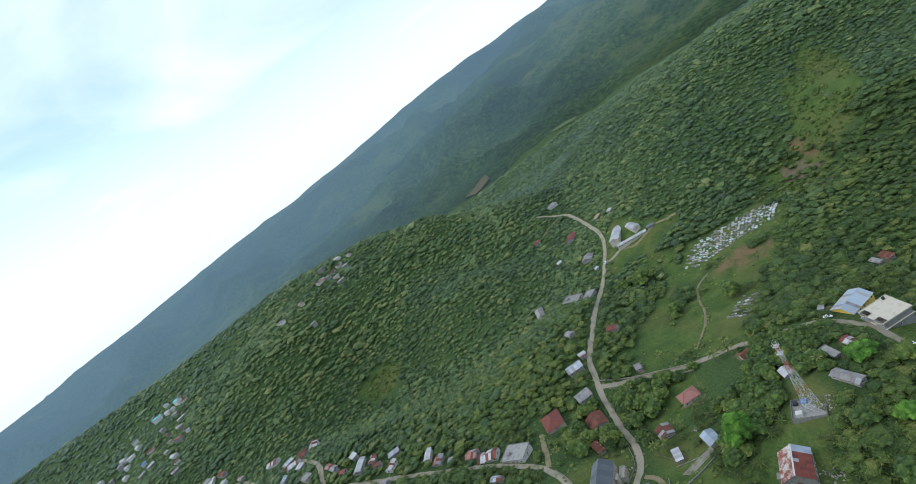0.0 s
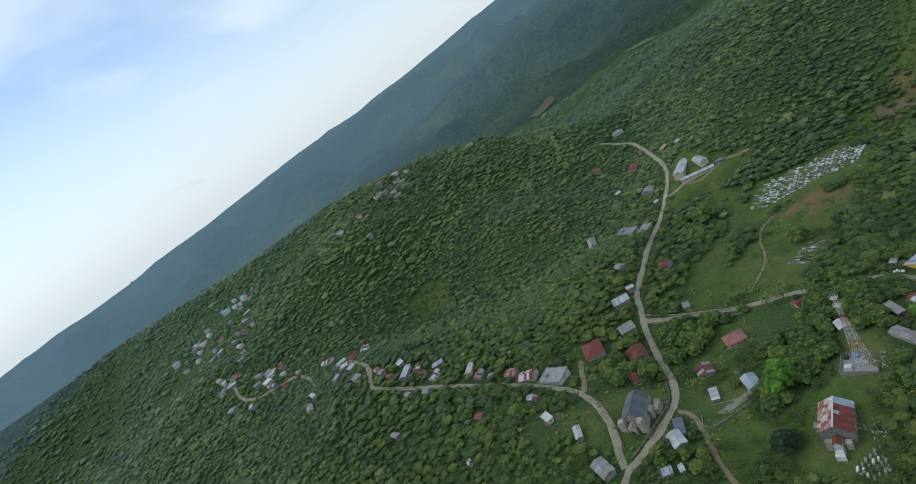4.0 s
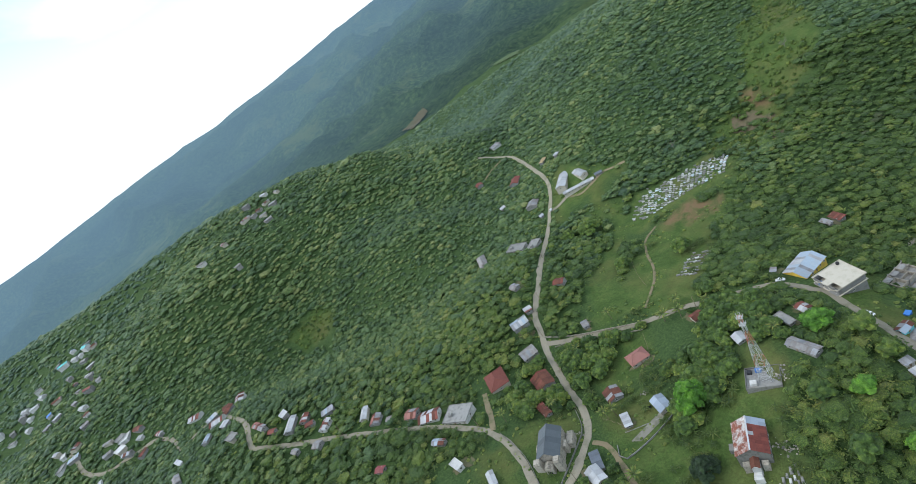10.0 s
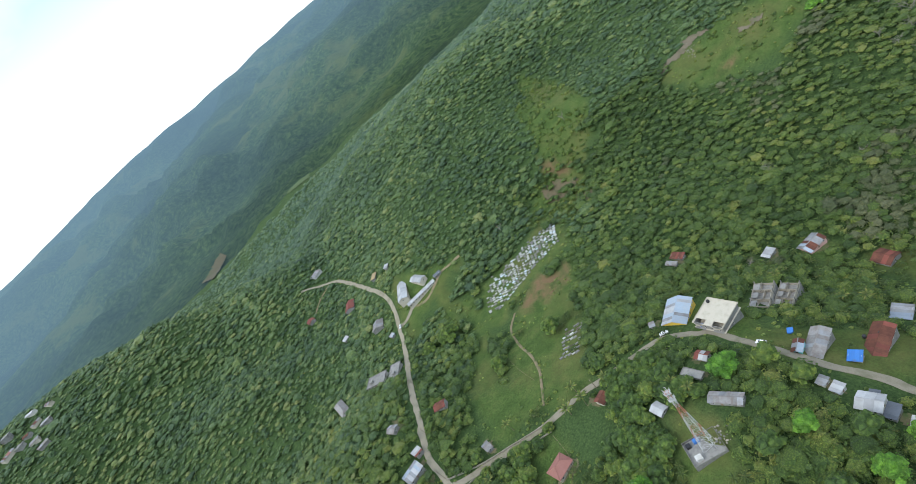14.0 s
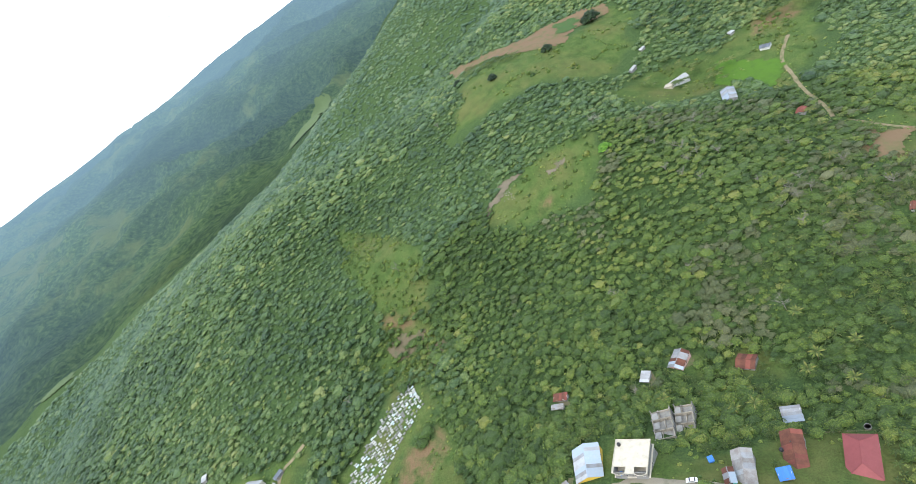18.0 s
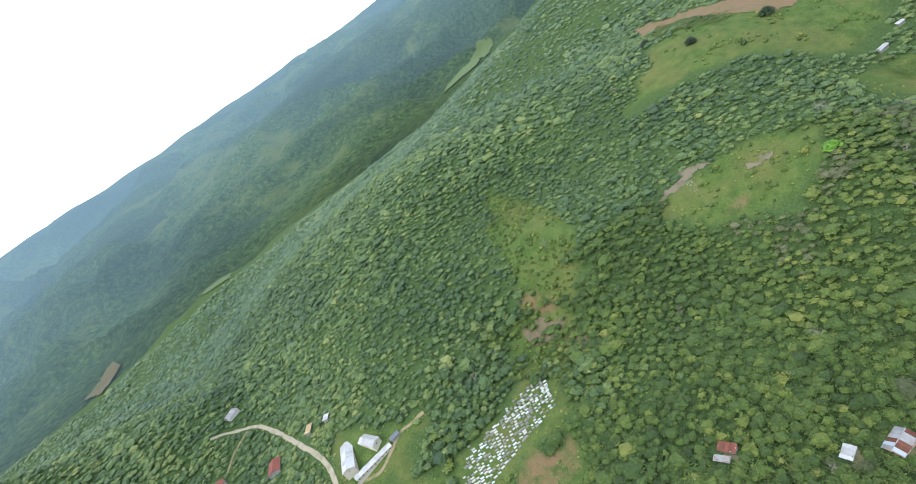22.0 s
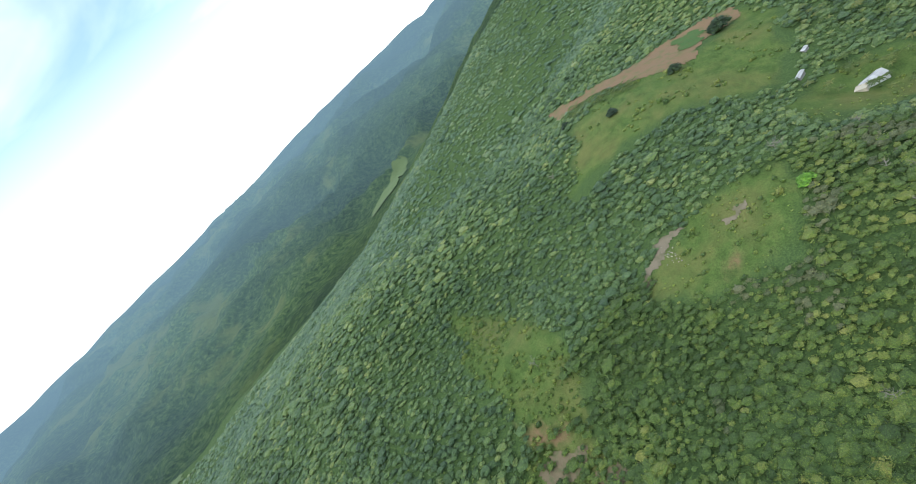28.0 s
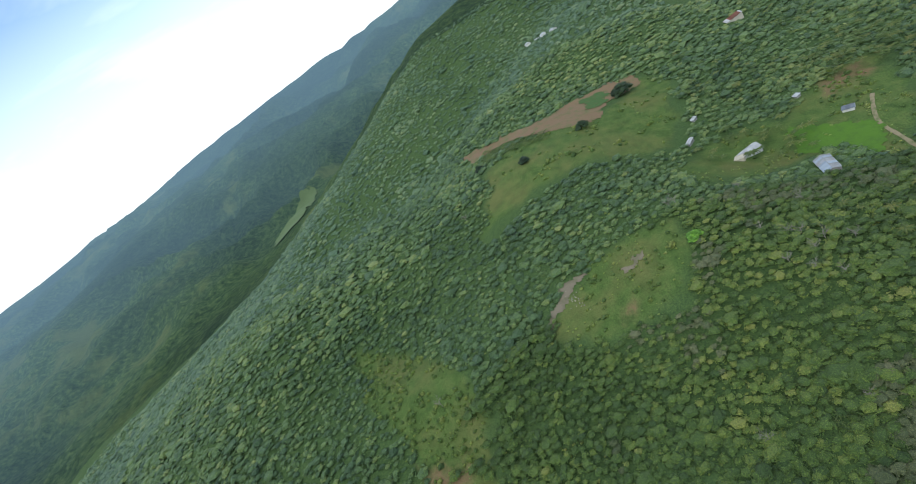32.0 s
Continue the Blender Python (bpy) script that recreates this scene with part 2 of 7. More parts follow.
BARK = surface("bark", (0.10, 0.075, 0.05), (0.2, 0.16, 0.12), 0.95, scale=2)
CONCRETE = surface("concrete", (0.18, 0.175, 0.16), (0.30, 0.29, 0.265), 0.9, stain=(0.10, 0.095, 0.085), stained=0.6)
STONE = surface("stone", (0.26, 0.23, 0.18), (0.42, 0.38, 0.31), 0.95, scale=2, stain=(0.10, 0.09, 0.07), stained=0.65)
DARK_STONE = surface("dark_stone", (0.12, 0.115, 0.10), (0.26, 0.25, 0.22), 0.95, scale=2, stain=(0.06, 0.07, 0.05), stained=0.5)
WHITE_PAINT = surface("white_paint", (0.442, 0.433, 0.399), (0.578, 0.570, 0.535), 0.7, stain=(0.272, 0.246, 0.204), stained=0.5, bump=0.004)
CREAM = surface("cream_paint", (0.370, 0.334, 0.255), (0.493, 0.449, 0.361), 0.75, stain=(0.264, 0.229, 0.176), stained=0.4, bump=0.004)
YELLOW = surface("yellow_paint", (0.60, 0.40, 0.05), (0.70, 0.49, 0.09), 0.7, stain=(0.35, 0.25, 0.1), bump=0.004)
TURQUOISE = surface("turquoise_paint", (0.10, 0.42, 0.45), (0.2, 0.55, 0.56), 0.7, stain=(0.2, 0.3, 0.3), bump=0.004)
PINK_PAINT = surface("pink_paint", (0.55, 0.33, 0.27), (0.66, 0.43, 0.36), 0.75, bump=0.004)
GLASS_DARK = surface("dark_opening", (0.02, 0.022, 0.025), (0.05, 0.05, 0.055), 0.2, stained=0.0, bump=0)
WOOD = surface("weathered_wood", (0.16, 0.11, 0.07), (0.30, 0.23, 0.16), 0.9, scale=2)
BLUE_TARP = surface("blue_tarp", (0.025, 0.12, 0.38), (0.06, 0.20, 0.50), 0.45, stained=0.1, bump=0.02)
BLACK_PLASTIC = surface("black_plastic", (0.012, 0.012, 0.014), (0.03, 0.03, 0.032), 0.5, stained=0.1, bump=0.0)
CAR_PAINT = surface("white_car_paint", (0.72, 0.73, 0.74), (0.80, 0.80, 0.81), 0.3, stained=0.05, bump=0.0)
GREY_STEEL = surface("galvanised_steel", (0.42, 0.42, 0.41), (0.60, 0.60, 0.58), 0.55, 0.4, stained=0.2, bump=0)
RED_STEEL = surface("faded_red_steel", (0.34, 0.12, 0.07), (0.5, 0.22, 0.14), 0.7, 0.1, bump=0)
THATCH = surface("thatch", (0.30, 0.22, 0.12), (0.45, 0.35, 0.2), 0.95, scale=3)
ROAD_MAT = surface("dusty_road", (0.20, 0.175, 0.125), (0.32, 0.285, 0.215), 0.95, scale=0.5, stain=(0.13, 0.13, 0.075), stained=0.65, bump=0.05)
TRACK_MAT = surface("earth_track", (0.16, 0.13, 0.075), (0.26, 0.21, 0.13), 0.95, scale=0.6, stain=(0.07, 0.10, 0.03), stained=0.9, bump=0.05)
GREY_ROAD = surface("worn_asphalt", (0.17, 0.17, 0.16), (0.30, 0.29, 0.27), 0.9, scale=0.5, stain=(0.12, 0.11, 0.09), bump=0.03)
SOIL_RED = surface("red_soil", (0.125, 0.082, 0.045), (0.195, 0.132, 0.078), 0.95, scale=0.35, stain=(0.09, 0.11, 0.04), stained=0.8, bump=0.1)
SOIL_PALE = surface("pale_soil", (0.108, 0.090, 0.061), (0.187, 0.158, 0.112), 0.95, scale=0.4, stain=(0.065, 0.072, 0.029), stained=0.6, bump=0.15)
FIELD_GREEN = surface("planted_rows", (0.050, 0.112, 0.012), (0.085, 0.160, 0.022), 0.95, scale=0.6, stain=(0.045, 0.09, 0.02), stained=0.6, bump=0.3)
CROP_GREEN = surface("crop_green", (0.035, 0.075, 0.022), (0.065, 0.115, 0.035), 0.95, scale=0.7, stain=(0.09, 0.07, 0.035), stained=0.5, bump=0.3)
VALLEY_GRASS = surface("valley_grass", (0.080, 0.120, 0.052), (0.120, 0.160, 0.072), 0.95, scale=0.03, stain=(0.09, 0.125, 0.06), stained=0.5, bump=0.3)
HILL_CUT = surface("hill_cut", (0.075, 0.072, 0.045), (0.12, 0.105, 0.068), 0.95, scale=0.05, stain=(0.08, 0.10, 0.05), stained=0.7, bump=0.3)
DRY_BRUSH = surface("dry_brush", (0.095, 0.075, 0.045), (0.17, 0.14, 0.085), 0.95, scale=0.8, stain=(0.07, 0.09, 0.035), stained=0.8, bump=0.2)

ROOFS = {
    "red": (sheet_metal("red_roof", (0.155, 0.043, 0.028), (0.205, 0.065, 0.046), (0.112, 0.031, 0.022), 0.4, 0.6, 0.05),),
    "maroon": (sheet_metal("maroon_roof", (0.186, 0.046, 0.046), (0.236, 0.068, 0.068), (0.149, 0.037, 0.037), 0.25, 0.55, 0.05),),
    "pink": (sheet_metal("pink_roof", (0.259, 0.108, 0.086), (0.331, 0.158, 0.130), (0.259, 0.108, 0.079), 0.4, 0.65, 0.0),),
    "rust": (sheet_metal("rust_roof", (0.098, 0.034, 0.021), (0.173, 0.071, 0.045), (0.064, 0.027, 0.019), 0.5, 0.85, 0.05),),
    "white": (sheet_metal("white_roof", (0.340, 0.348, 0.348), (0.444, 0.444, 0.444), (0.244, 0.229, 0.207), 0.35, 0.4, 0.1),),
    "tin": (sheet_metal("tin_roof", (0.202, 0.209, 0.216), (0.302, 0.310, 0.317), (0.158, 0.130, 0.108), 0.45, 0.45, 0.3),),
    "grey": (sheet_metal("old_tin_roof", (0.187, 0.178, 0.170), (0.306, 0.297, 0.281), (0.145, 0.102, 0.076), 0.5, 0.7, 0.15),),
    "blue": (sheet_metal("blue_grey_roof", (0.230, 0.272, 0.323), (0.306, 0.348, 0.399), (0.272, 0.289, 0.306), 0.3, 0.45, 0.15),),
    "bluewhite": (sheet_metal("pale_blue_roof", (0.245, 0.302, 0.360), (0.338, 0.396, 0.446), (0.324, 0.324, 0.317), 0.35, 0.4, 0.15),),
    "slate": (sheet_metal("slate_roof", (0.091, 0.105, 0.126), (0.140, 0.154, 0.175), (0.070, 0.070, 0.070), 0.3, 0.6, 0.1),),
    "turq": (sheet_metal("turquoise_roof", (0.10, 0.42, 0.42), (0.18, 0.55, 0.54), (0.1, 0.3, 0.3), 0.3, 0.5, 0.1),),
}
ROOFS["flaking"] = (sheet_metal("flaking_white_roof", (0.15, 0.05, 0.03), (0.24, 0.085, 0.055), (0.52, 0.50, 0.46), 0.95, 0.8, 0.0),)
ROOFS["oxide"] = (sheet_metal("oxide_red_roof", (0.14, 0.035, 0.025), (0.21, 0.06, 0.042), (0.10, 0.032, 0.025), 0.5, 0.8, 0.0),)
YARD_SLAB = surface("yard_slab", (0.15, 0.14, 0.11), (0.25, 0.235, 0.19), 0.95, scale=0.8, stain=(0.07, 0.085, 0.035), stained=0.7)
YARD_EARTH = surface("yard_earth", (0.105, 0.095, 0.05), (0.18, 0.155, 0.09), 0.95, scale=0.7, stain=(0.055, 0.10, 0.026), stained=1.0, bump=0.06)
RF = {k: v[0] for k, v in ROOFS.items()}
ROOF_SETS = {
    "red": ("red",), "maroon": ("maroon",), "pink": ("pink",), "white": ("white",), "blue": ("blue",), "slate": ("slate",), "turq": ("turq",),
    "grey": ("grey", "grey", "tin"), "bluegrey": ("tin", "tin", "blue"), "rustred": ("rust", "rust", "rust", "red"), "pinkrust": ("rust", "pink", "tin"),
    "tinrust": ("tin", "rust", "bluewhite", "rust"), "redwhite": ("red", "white", "rust", "white"), "greywhite": ("grey", "grey", "tin", "grey"),
    "bluewhite": ("bluewhite", "bluewhite", "tin", "white"), "schoolwhite": ("white",),
}
WALLS = {"concrete": CONCRETE, "cream": CREAM, "white": WHITE_PAINT, "yellow": YELLOW, "turquoise": TURQUOISE, "pink": PINK_PAINT}


# ---- the lie of the land ----
# broad rises and hollows of the land near the village: x, y, height, radius
LANDFORMS = (
    (0, 0, 8, 160), (250, 0, -7.8, 170), (480, 60, -12, 150), (700, 200, 29.6, 200),
    (-250, 150, 9.1, 200), (-480, 380, 51.8, 190), (60, 190, 23.5, 90), (215, 190, 2.7, 75),
    (-110, 330, 18.8, 110), (110, 330, 21.8, 110), (-330, 560, 7.6, 150), (-170, 680, 84.1, 110),
    (-60, 480, -14.9, 110), (-20, 600, -46.6, 100), (250, 390, -5.8, 80), (390, 300, 2.6, 90),
    (380, 540, 52.4, 120), (530, 350, 56.3, 120), (470, 170, 14.1, 90), (150, 520, 19.1, 100),
    (290, 740, 40, 140), (60, 980, -27.9, 240), (560, 760, 66, 240), (-400, 950, 91, 280),
)
# smaller knolls and dips
KNOLLS = (
    (50, 238, -13.3, 48), (92, 188, 16.1, 42), (165, 235, 1, 45), (372, 462, -34.3, 60),
    (378, 560, 5.3, 55), (-152, 530, -31.5, 60), (-305, 655, 13.7, 80), (19, 391, 29.1, 50),
    (-25, 565, 75.1, 60), (-175, 395, 34.4, 70), (305, 412, 27.9, 50), (385, 248, 17.9, 60),
    (492, 192, -25.3, 50), (525, 292, 4.4, 60), (214, 178, -18.3, 48), (256, 402, -34.7, 40),
    (-10, 300, -10.8, 50), (130, 500, 11.5, 60), (56, 172, -6.6, 40), (-60, 260, 13.9, 50),
    (-430, 600, 14.7, 90), (110, 380, -19.8, 60), (310, 130, 18.9, 60), (200, 370, 10.5, 45),
)
# crest lines of the mountains: points of x, y, z along the crest, the fall on its flanks, the size of its spurs
RANGES = (
    (((-3300, 2600, 150), (-2300, 3500, 172), (-900, 4100, 222), (600, 4250, 292), (2000, 3700, 285), (2900, 3150, 318), (3900, 1900, 300), (4200, 500, 260)), 0.16, 60),
    (((-500, 2300, 5), (150, 2350, 62), (560, 2500, 130), (900, 2900, 190)), 0.17, 32),
    (((650, 2150, 60), (1300, 2300, 150), (1800, 2350, 185), (2300, 2200, 215)), 0.19, 34),
    (((610, 720, 50), (908, 685, 98), (1036, 650, 120), (1230, 590, 166), (1400, 425, 180), (1480, -60, 130), (1500, -700, 140)), 0.40, 16),
    (((600, 432, 54), (690, 390, 74), (770, 335, 82), (920, 300, 84)), 0.42, 12),
    (((-1300, 560, 118), (-940, 700, 130), (-720, 850, 120), (-450, 800, 118), (-280, 810, 122), (-130, 790, 108), (20, 730, 48)), 0.5, 12),
    (((-1500, 200, 60), (-1500, -900, 120), (0, -1500, 140), (1500, -1200, 150)), 0.2, 30),
)
FLOOR = -30.0


def value_noise(x, y, seed):
    """Smooth noise from -1 to 1 with cells of one unit."""
    xi, yi = np.floor(x), np.floor(y)
    fx, fy = x - xi, y - yi
    fx, fy = fx * fx * (3 - 2 * fx), fy * fy * (3 - 2 * fy)

    def corner(a, b):
        s = np.sin(a * 127.1 + b * 311.7 + seed * 74.7) * 43758.5453
        return 2 * (s - np.floor(s)) - 1

    low = corner(xi, yi) * (1 - fx) + corner(xi + 1, yi) * fx
    high = corner(xi, yi + 1) * (1 - fx) + corner(xi + 1, yi + 1) * fx
    return low * (1 - fy) + high * fy


def layered_noise(x, y, seed, octaves=4):
    total, gain = 0.0, 0.5
    for k in range(octaves):
        total = total + gain * value_noise(x * 2**k + 17.3 * k, y * 2**k - 9.1 * k, seed + k)
        gain *= 0.5
    return total


def land(x, y):
    """The height of the ground."""
    x, y = np.asarray(x, float), np.asarray(y, float)
    z = FLOOR + 0 * x
    for forms in (LANDFORMS, KNOLLS):
        for cx, cy, rise, radius in forms:
            z = z + rise * np.exp(-((x - cx) ** 2 + (y - cy) ** 2) / (2 * radius * radius))
    away = np.hypot(x - 100, y - 330)
    z = z + layered_noise(x / 90, y / 90, 3) * np.clip((away - 250) / 250, 0, 1) * 9
    for crest, fall, spur in RANGES:
        top = np.full(x.shape, -1e9)
        for (ax, ay, az), (bx, by, bz) in zip(crest, crest[1:]):
            length2 = (bx - ax) ** 2 + (by - ay) ** 2
            s = np.clip(((x - ax) * (bx - ax) + (y - ay) * (by - ay)) / length2, 0, 1)
            gap = np.hypot(x - ax - s * (bx - ax), y - ay - s * (by - ay))
            rough = np.clip(gap / (spur * 9), 0.14, 1)
            ribs = layered_noise(x / (spur * 9), y / (spur * 9), 11) * spur * 1.5 * rough
            if spur > 25:
                ribs = (0.16 - np.abs(layered_noise(x / (spur * 11), y / (spur * 11), 23))) * spur * 6.5 * rough
            top = np.maximum(top, az + s * (bz - az) - fall * (np.sqrt(gap * gap + 50 * 50) - 50) + ribs)
        gentle = 14.0
        z = gentle * np.logaddexp(z / gentle, np.maximum(top, -400) / gentle)
    return z


# ---- building helpers ----
def mesh_data(name, verts, faces, mat, smooth=False):
    me = bpy.data.meshes.new(name)
    me.from_pydata([tuple(v) for v in verts], [], faces)
    for m in (mat if isinstance(mat, (tuple, list)) else (mat,)):
        me.materials.append(m)
    if smooth:
        me.shade_smooth()
    return me


def part(name, data, parent, label="", m=None):
    """Links mesh data as one part under a thing or under another part."""
    ob = new(name, data)
    ob.parent = parent
    if m is not None:
        ob.matrix_local = m
    if label:
        ob["label"] = label
    return ob


def thing(name, m, label, category, group=""):
    ob = new(name)
    ob.empty_display_size = 0.5
    ob.matrix_world = m
    return tagged(ob, label, category, group)


def box_parts(x0, y0, z0, x1, y1, z1):
    v = [(x, y, z) for z in (z0, z1) for x, y in ((x0, y0), (x1, y0), (x1, y1), (x0, y1))]
    f = [(3, 2, 1, 0), (4, 5, 6, 7), (0, 1, 5, 4), (1, 2, 6, 5), (2, 3, 7, 6), (3, 0, 4, 7)]
    return v, f


def box_mesh(name, x0, y0, z0, x1, y1, z1, mat, bevel=0.0):
    if not bevel:
        return mesh_data(name, *box_parts(x0, y0, z0, x1, y1, z1), mat)
    bm = bmesh.new()
    v, f = box_parts(x0, y0, z0, x1, y1, z1)
    vs = [bm.verts.new(p) for p in v]
    for q in f:
        bm.faces.new([vs[i] for i in q])
    bmesh.ops.bevel(bm, geom=bm.edges[:], offset=bevel, segments=1, affect='EDGES')
    me = bpy.data.meshes.new(name)
    bm.to_mesh(me)
    bm.free()
    me.materials.append(mat)
    return me


def tube_mesh(name, points, radii, mat, sides=6, caps=True):
    """A round bar along points, with a radius at each."""
    verts, faces = [], []
    pts = [Vector(p) for p in points]
    for k, (p, r) in enumerate(zip(pts, radii)):
        way = (pts[min(k + 1, len(pts) - 1)] - pts[max(k - 1, 0)]).normalized()
        side = way.cross(Vector((0.13, 0.97, 0.2))).normalized()
        other = way.cross(side)
        for s in range(sides):
            a = 2 * math.pi * s / sides
            verts.append(p + r * (math.cos(a) * side + math.sin(a) * other))
    for k in range(len(pts) - 1):
        for s in range(sides):
            faces.append((k * sides + s, k * sides + (s + 1) % sides, (k + 1) * sides + (s + 1) % sides, (k + 1) * sides + s))
    if caps:
        faces.append(tuple(range(sides))[::-1])
        faces.append(tuple((len(pts) - 1) * sides + s for s in range(sides)))
    return verts, faces


def big_mesh(name, verts, tris, mat, tint=None, smooth=False):
    """A large triangle mesh from arrays."""
    me = bpy.data.meshes.new(name)
    n, k = len(verts), len(tris)
    me.vertices.add(n)
    me.vertices.foreach_set("co", np.ascontiguousarray(verts, np.float32).ravel())
    me.loops.add(3 * k)
    me.loops.foreach_set("vertex_index", np.ascontiguousarray(tris, np.int32).ravel())
    me.polygons.add(k)
    me.polygons.foreach_set("loop_start", np.arange(0, 3 * k, 3, dtype=np.int32))
    me.polygons.foreach_set("use_smooth", np.full(k, smooth))
    if tint is not None:
        att = me.attributes.new("tint", 'FLOAT', 'POINT')
        att.data.foreach_set("value", np.ascontiguousarray(tint, np.float32))
    me.update(calc_edges=True)
    me.materials.append(mat)
    return me


def inside(x, y, ring):
    """Whether points lie inside a ring of corners."""
    hit = np.zeros(np.shape(x), bool)
    for (ax, ay), (bx, by) in zip(ring, ring[1:] + ring[:1]):
        if ay != by:
            hit ^= ((ay > y) != (by > y)) & (x < (bx - ax) * (y - ay) / (by - ay) + ax)
    return hit


def spaced(points, step):
    """Points along a smooth line through the given ones."""
    p = [np.array(q, float) for q in points]
    p = [2 * p[0] - p[1]] + p + [2 * p[-1] - p[-2]]
    out = []
    for a, b, c, d in zip(p, p[1:], p[2:], p[3:]):
        count = max(2, int(np.linalg.norm(c - b) / step))
        for k in range(count):
            s = k / count
            out.append(0.5 * (2 * b + (c - a) * s + (2 * a - 5 * b + 4 * c - d) * s * s + (3 * b - a - 3 * c + d) * s**3))
    out.append(p[-2])
    return np.array(out)


# ---- open ground: meadows, yards and bare soil ----
MEADOWS, SOILS = [], []
MEADOWS.append([(136, 361), (160, 358), (171, 335), (167, 323), (151, 318), (133, 300), (111, 280), (101, 289), (91, 302), (97, 319), (109, 345), (120, 358)])  # football field
MEADOWS.append([(120, 382), (145, 407), (181, 389), (212, 392), (227, 384), (190, 344), (167, 360), (138, 370), (119, 367)])  # cemetery
MEADOWS.append([(100, 345), (69, 297), (77, 277), (96, 266), (109, 280), (109, 302), (101, 312), (109, 341)])  # meadow w
MEADOWS.append([(129, 427), (142, 416), (78, 324), (74, 331), (72, 347), (113, 387)])  # meadow b
MEADOWS.append([(56, 202), (73, 206), (86, 216), (95, 206), (91, 193), (74, 179), (58, 167), (64, 159), (53, 149), (33, 167), (24, 177), (29, 194), (43, 200)])  # church green
MEADOWS.append([(27, 219), (43, 220), (43, 211), (16, 169), (9, 175), (10, 192), (12, 206)])  # south field
MEADOWS.append([(49, 280), (63, 273), (62, 261), (53, 250), (36, 247), (30, 246), (22, 253), (22, 263), (37, 264)])  # pink lawn
MEADOWS.append([(-30, 256), (-18, 256), (5, 260), (6, 245), (2, 231), (-16, 217), (-24, 211), (-25, 217), (-26, 238)])  # church lawn
MEADOWS.append([(12, 239), (29, 245), (43, 236), (45, 217), (13, 209), (12, 218), (9, 234)])  # blue yard
MEADOWS.append([(-47, 254), (-34, 252), (-30, 234), (-31, 216), (-45, 225), (-52, 240)])  # west lawn
MEADOWS.append([(130, 506), (140, 495), (151, 462), (168, 445), (164, 440), (130, 443), (90, 444), (97, 462), (109, 480)])  # school yard
MEADOWS.append([(136, 233), (158, 236), (157, 210), (147, 207), (150, 183), (161, 165), (159, 149), (159, 126), (138, 125), (125, 152), (126, 179), (129, 205)])  # house row yard
MEADOWS.append([(222, 217), (217, 198), (200, 188), (194, 193), (205, 203)])  # patch yard
MEADOWS.append([(219, 182), (219, 170), (203, 156), (192, 157), (198, 169), (204, 182)])  # rust yard
MEADOWS.append([(104, 387), (109, 402), (114, 427), (144, 466), (146, 446), (128, 429)])  # gully
MEADOWS.append([(207, 410), (214, 364), (241, 357), (272, 387), (301, 378), (326, 395), (368, 455), (374, 505), (350, 485), (322, 474), (294, 440), (276, 426)])  # gully up
MEADOWS.append([(338, 340), (385, 301), (392, 274), (399, 247), (372, 243), (349, 252), (332, 272), (331, 305)])  # scar clearing
MEADOWS.append([(530, 385), (560, 352), (568, 320), (556, 290), (585, 268), (632, 238), (612, 220), (547, 226), (508, 233), (478, 256), (484, 284), (482, 308), (470, 340), (455, 361), (440, 388), (472, 380), (492, 374)])  # long clearing
MEADOWS.append([(459, 236), (510, 205), (518, 156), (557, 124), (562, 84), (487, 90), (425, 116), (439, 136), (466, 161), (443, 192), (438, 231)])  # farm green
SOILS.append([(357, 87), (351, 71), (322, 84), (329, 95)])  # red plot
MEADOWS.append([(371, 96), (330, 42), (347, 37), (376, 72)])  # plot green
MEADOWS.append([(345, 71), (332, 54), (304, 64), (304, 79), (309, 84), (329, 80)])  # plot green b
MEADOWS.append([(-177, 543), (-137, 568), (-121, 545), (-143, 526), (-164, 523)])  # valley patch
SOILS.append([(275, 425), (284, 400), (267, 404), (261, 420)])  # red soil
SOILS.append([(345, 296), (350, 283), (342, 279), (338, 292)])  # scar soil
SOILS.append([(136, 361), (160, 358), (171, 335), (166, 329), (151, 337), (136, 351)])  # field soil
SOILS.append([(549, 126), (555, 94), (536, 93), (522, 128)])  # red hill farm
MEADOWS.append([(65, 346), (54, 321), (47, 301), (74, 286), (99, 314), (89, 317), (77, 325)])  # grazing by the east road
GULLY, HILL_CLEARING, LONG_CLEARING, FARM_CLEARING, VALLEY_PATCH = MEADOWS[15], MEADOWS[16], MEADOWS[17], MEADOWS[18], MEADOWS[21]

# ---- the ground ----
az = np.linspace(0, 2 * np.pi, 601)[:-1]
rr = np.concatenate([[2.0], 2 + np.cumsum(np.concatenate([np.full(85, 6.0), np.geomspace(6, 60, 75)]))])
rr = rr[rr < 1040]


def polar_sheet(name, rings, mat):
    gx, gy = 150 + rings[:, None] * np.sin(az), 300 + rings[:, None] * np.cos(az)
    v = np.stack([gx, gy, land(gx, gy)], -1).reshape(-1, 3)
    i, j = np.meshgrid(np.arange(len(rings) - 1), np.arange(len(az)), indexing="ij")
    a, b = (i * len(az) + j).ravel(), (i * len(az) + (j + 1) % len(az)).ravel()
    c, d = a + len(az), b + len(az)
    t = np.concatenate([np.stack([a, d, c], 1), np.stack([a, b, d], 1)])
    return v, big_mesh(name, v, t, mat, smooth=True)


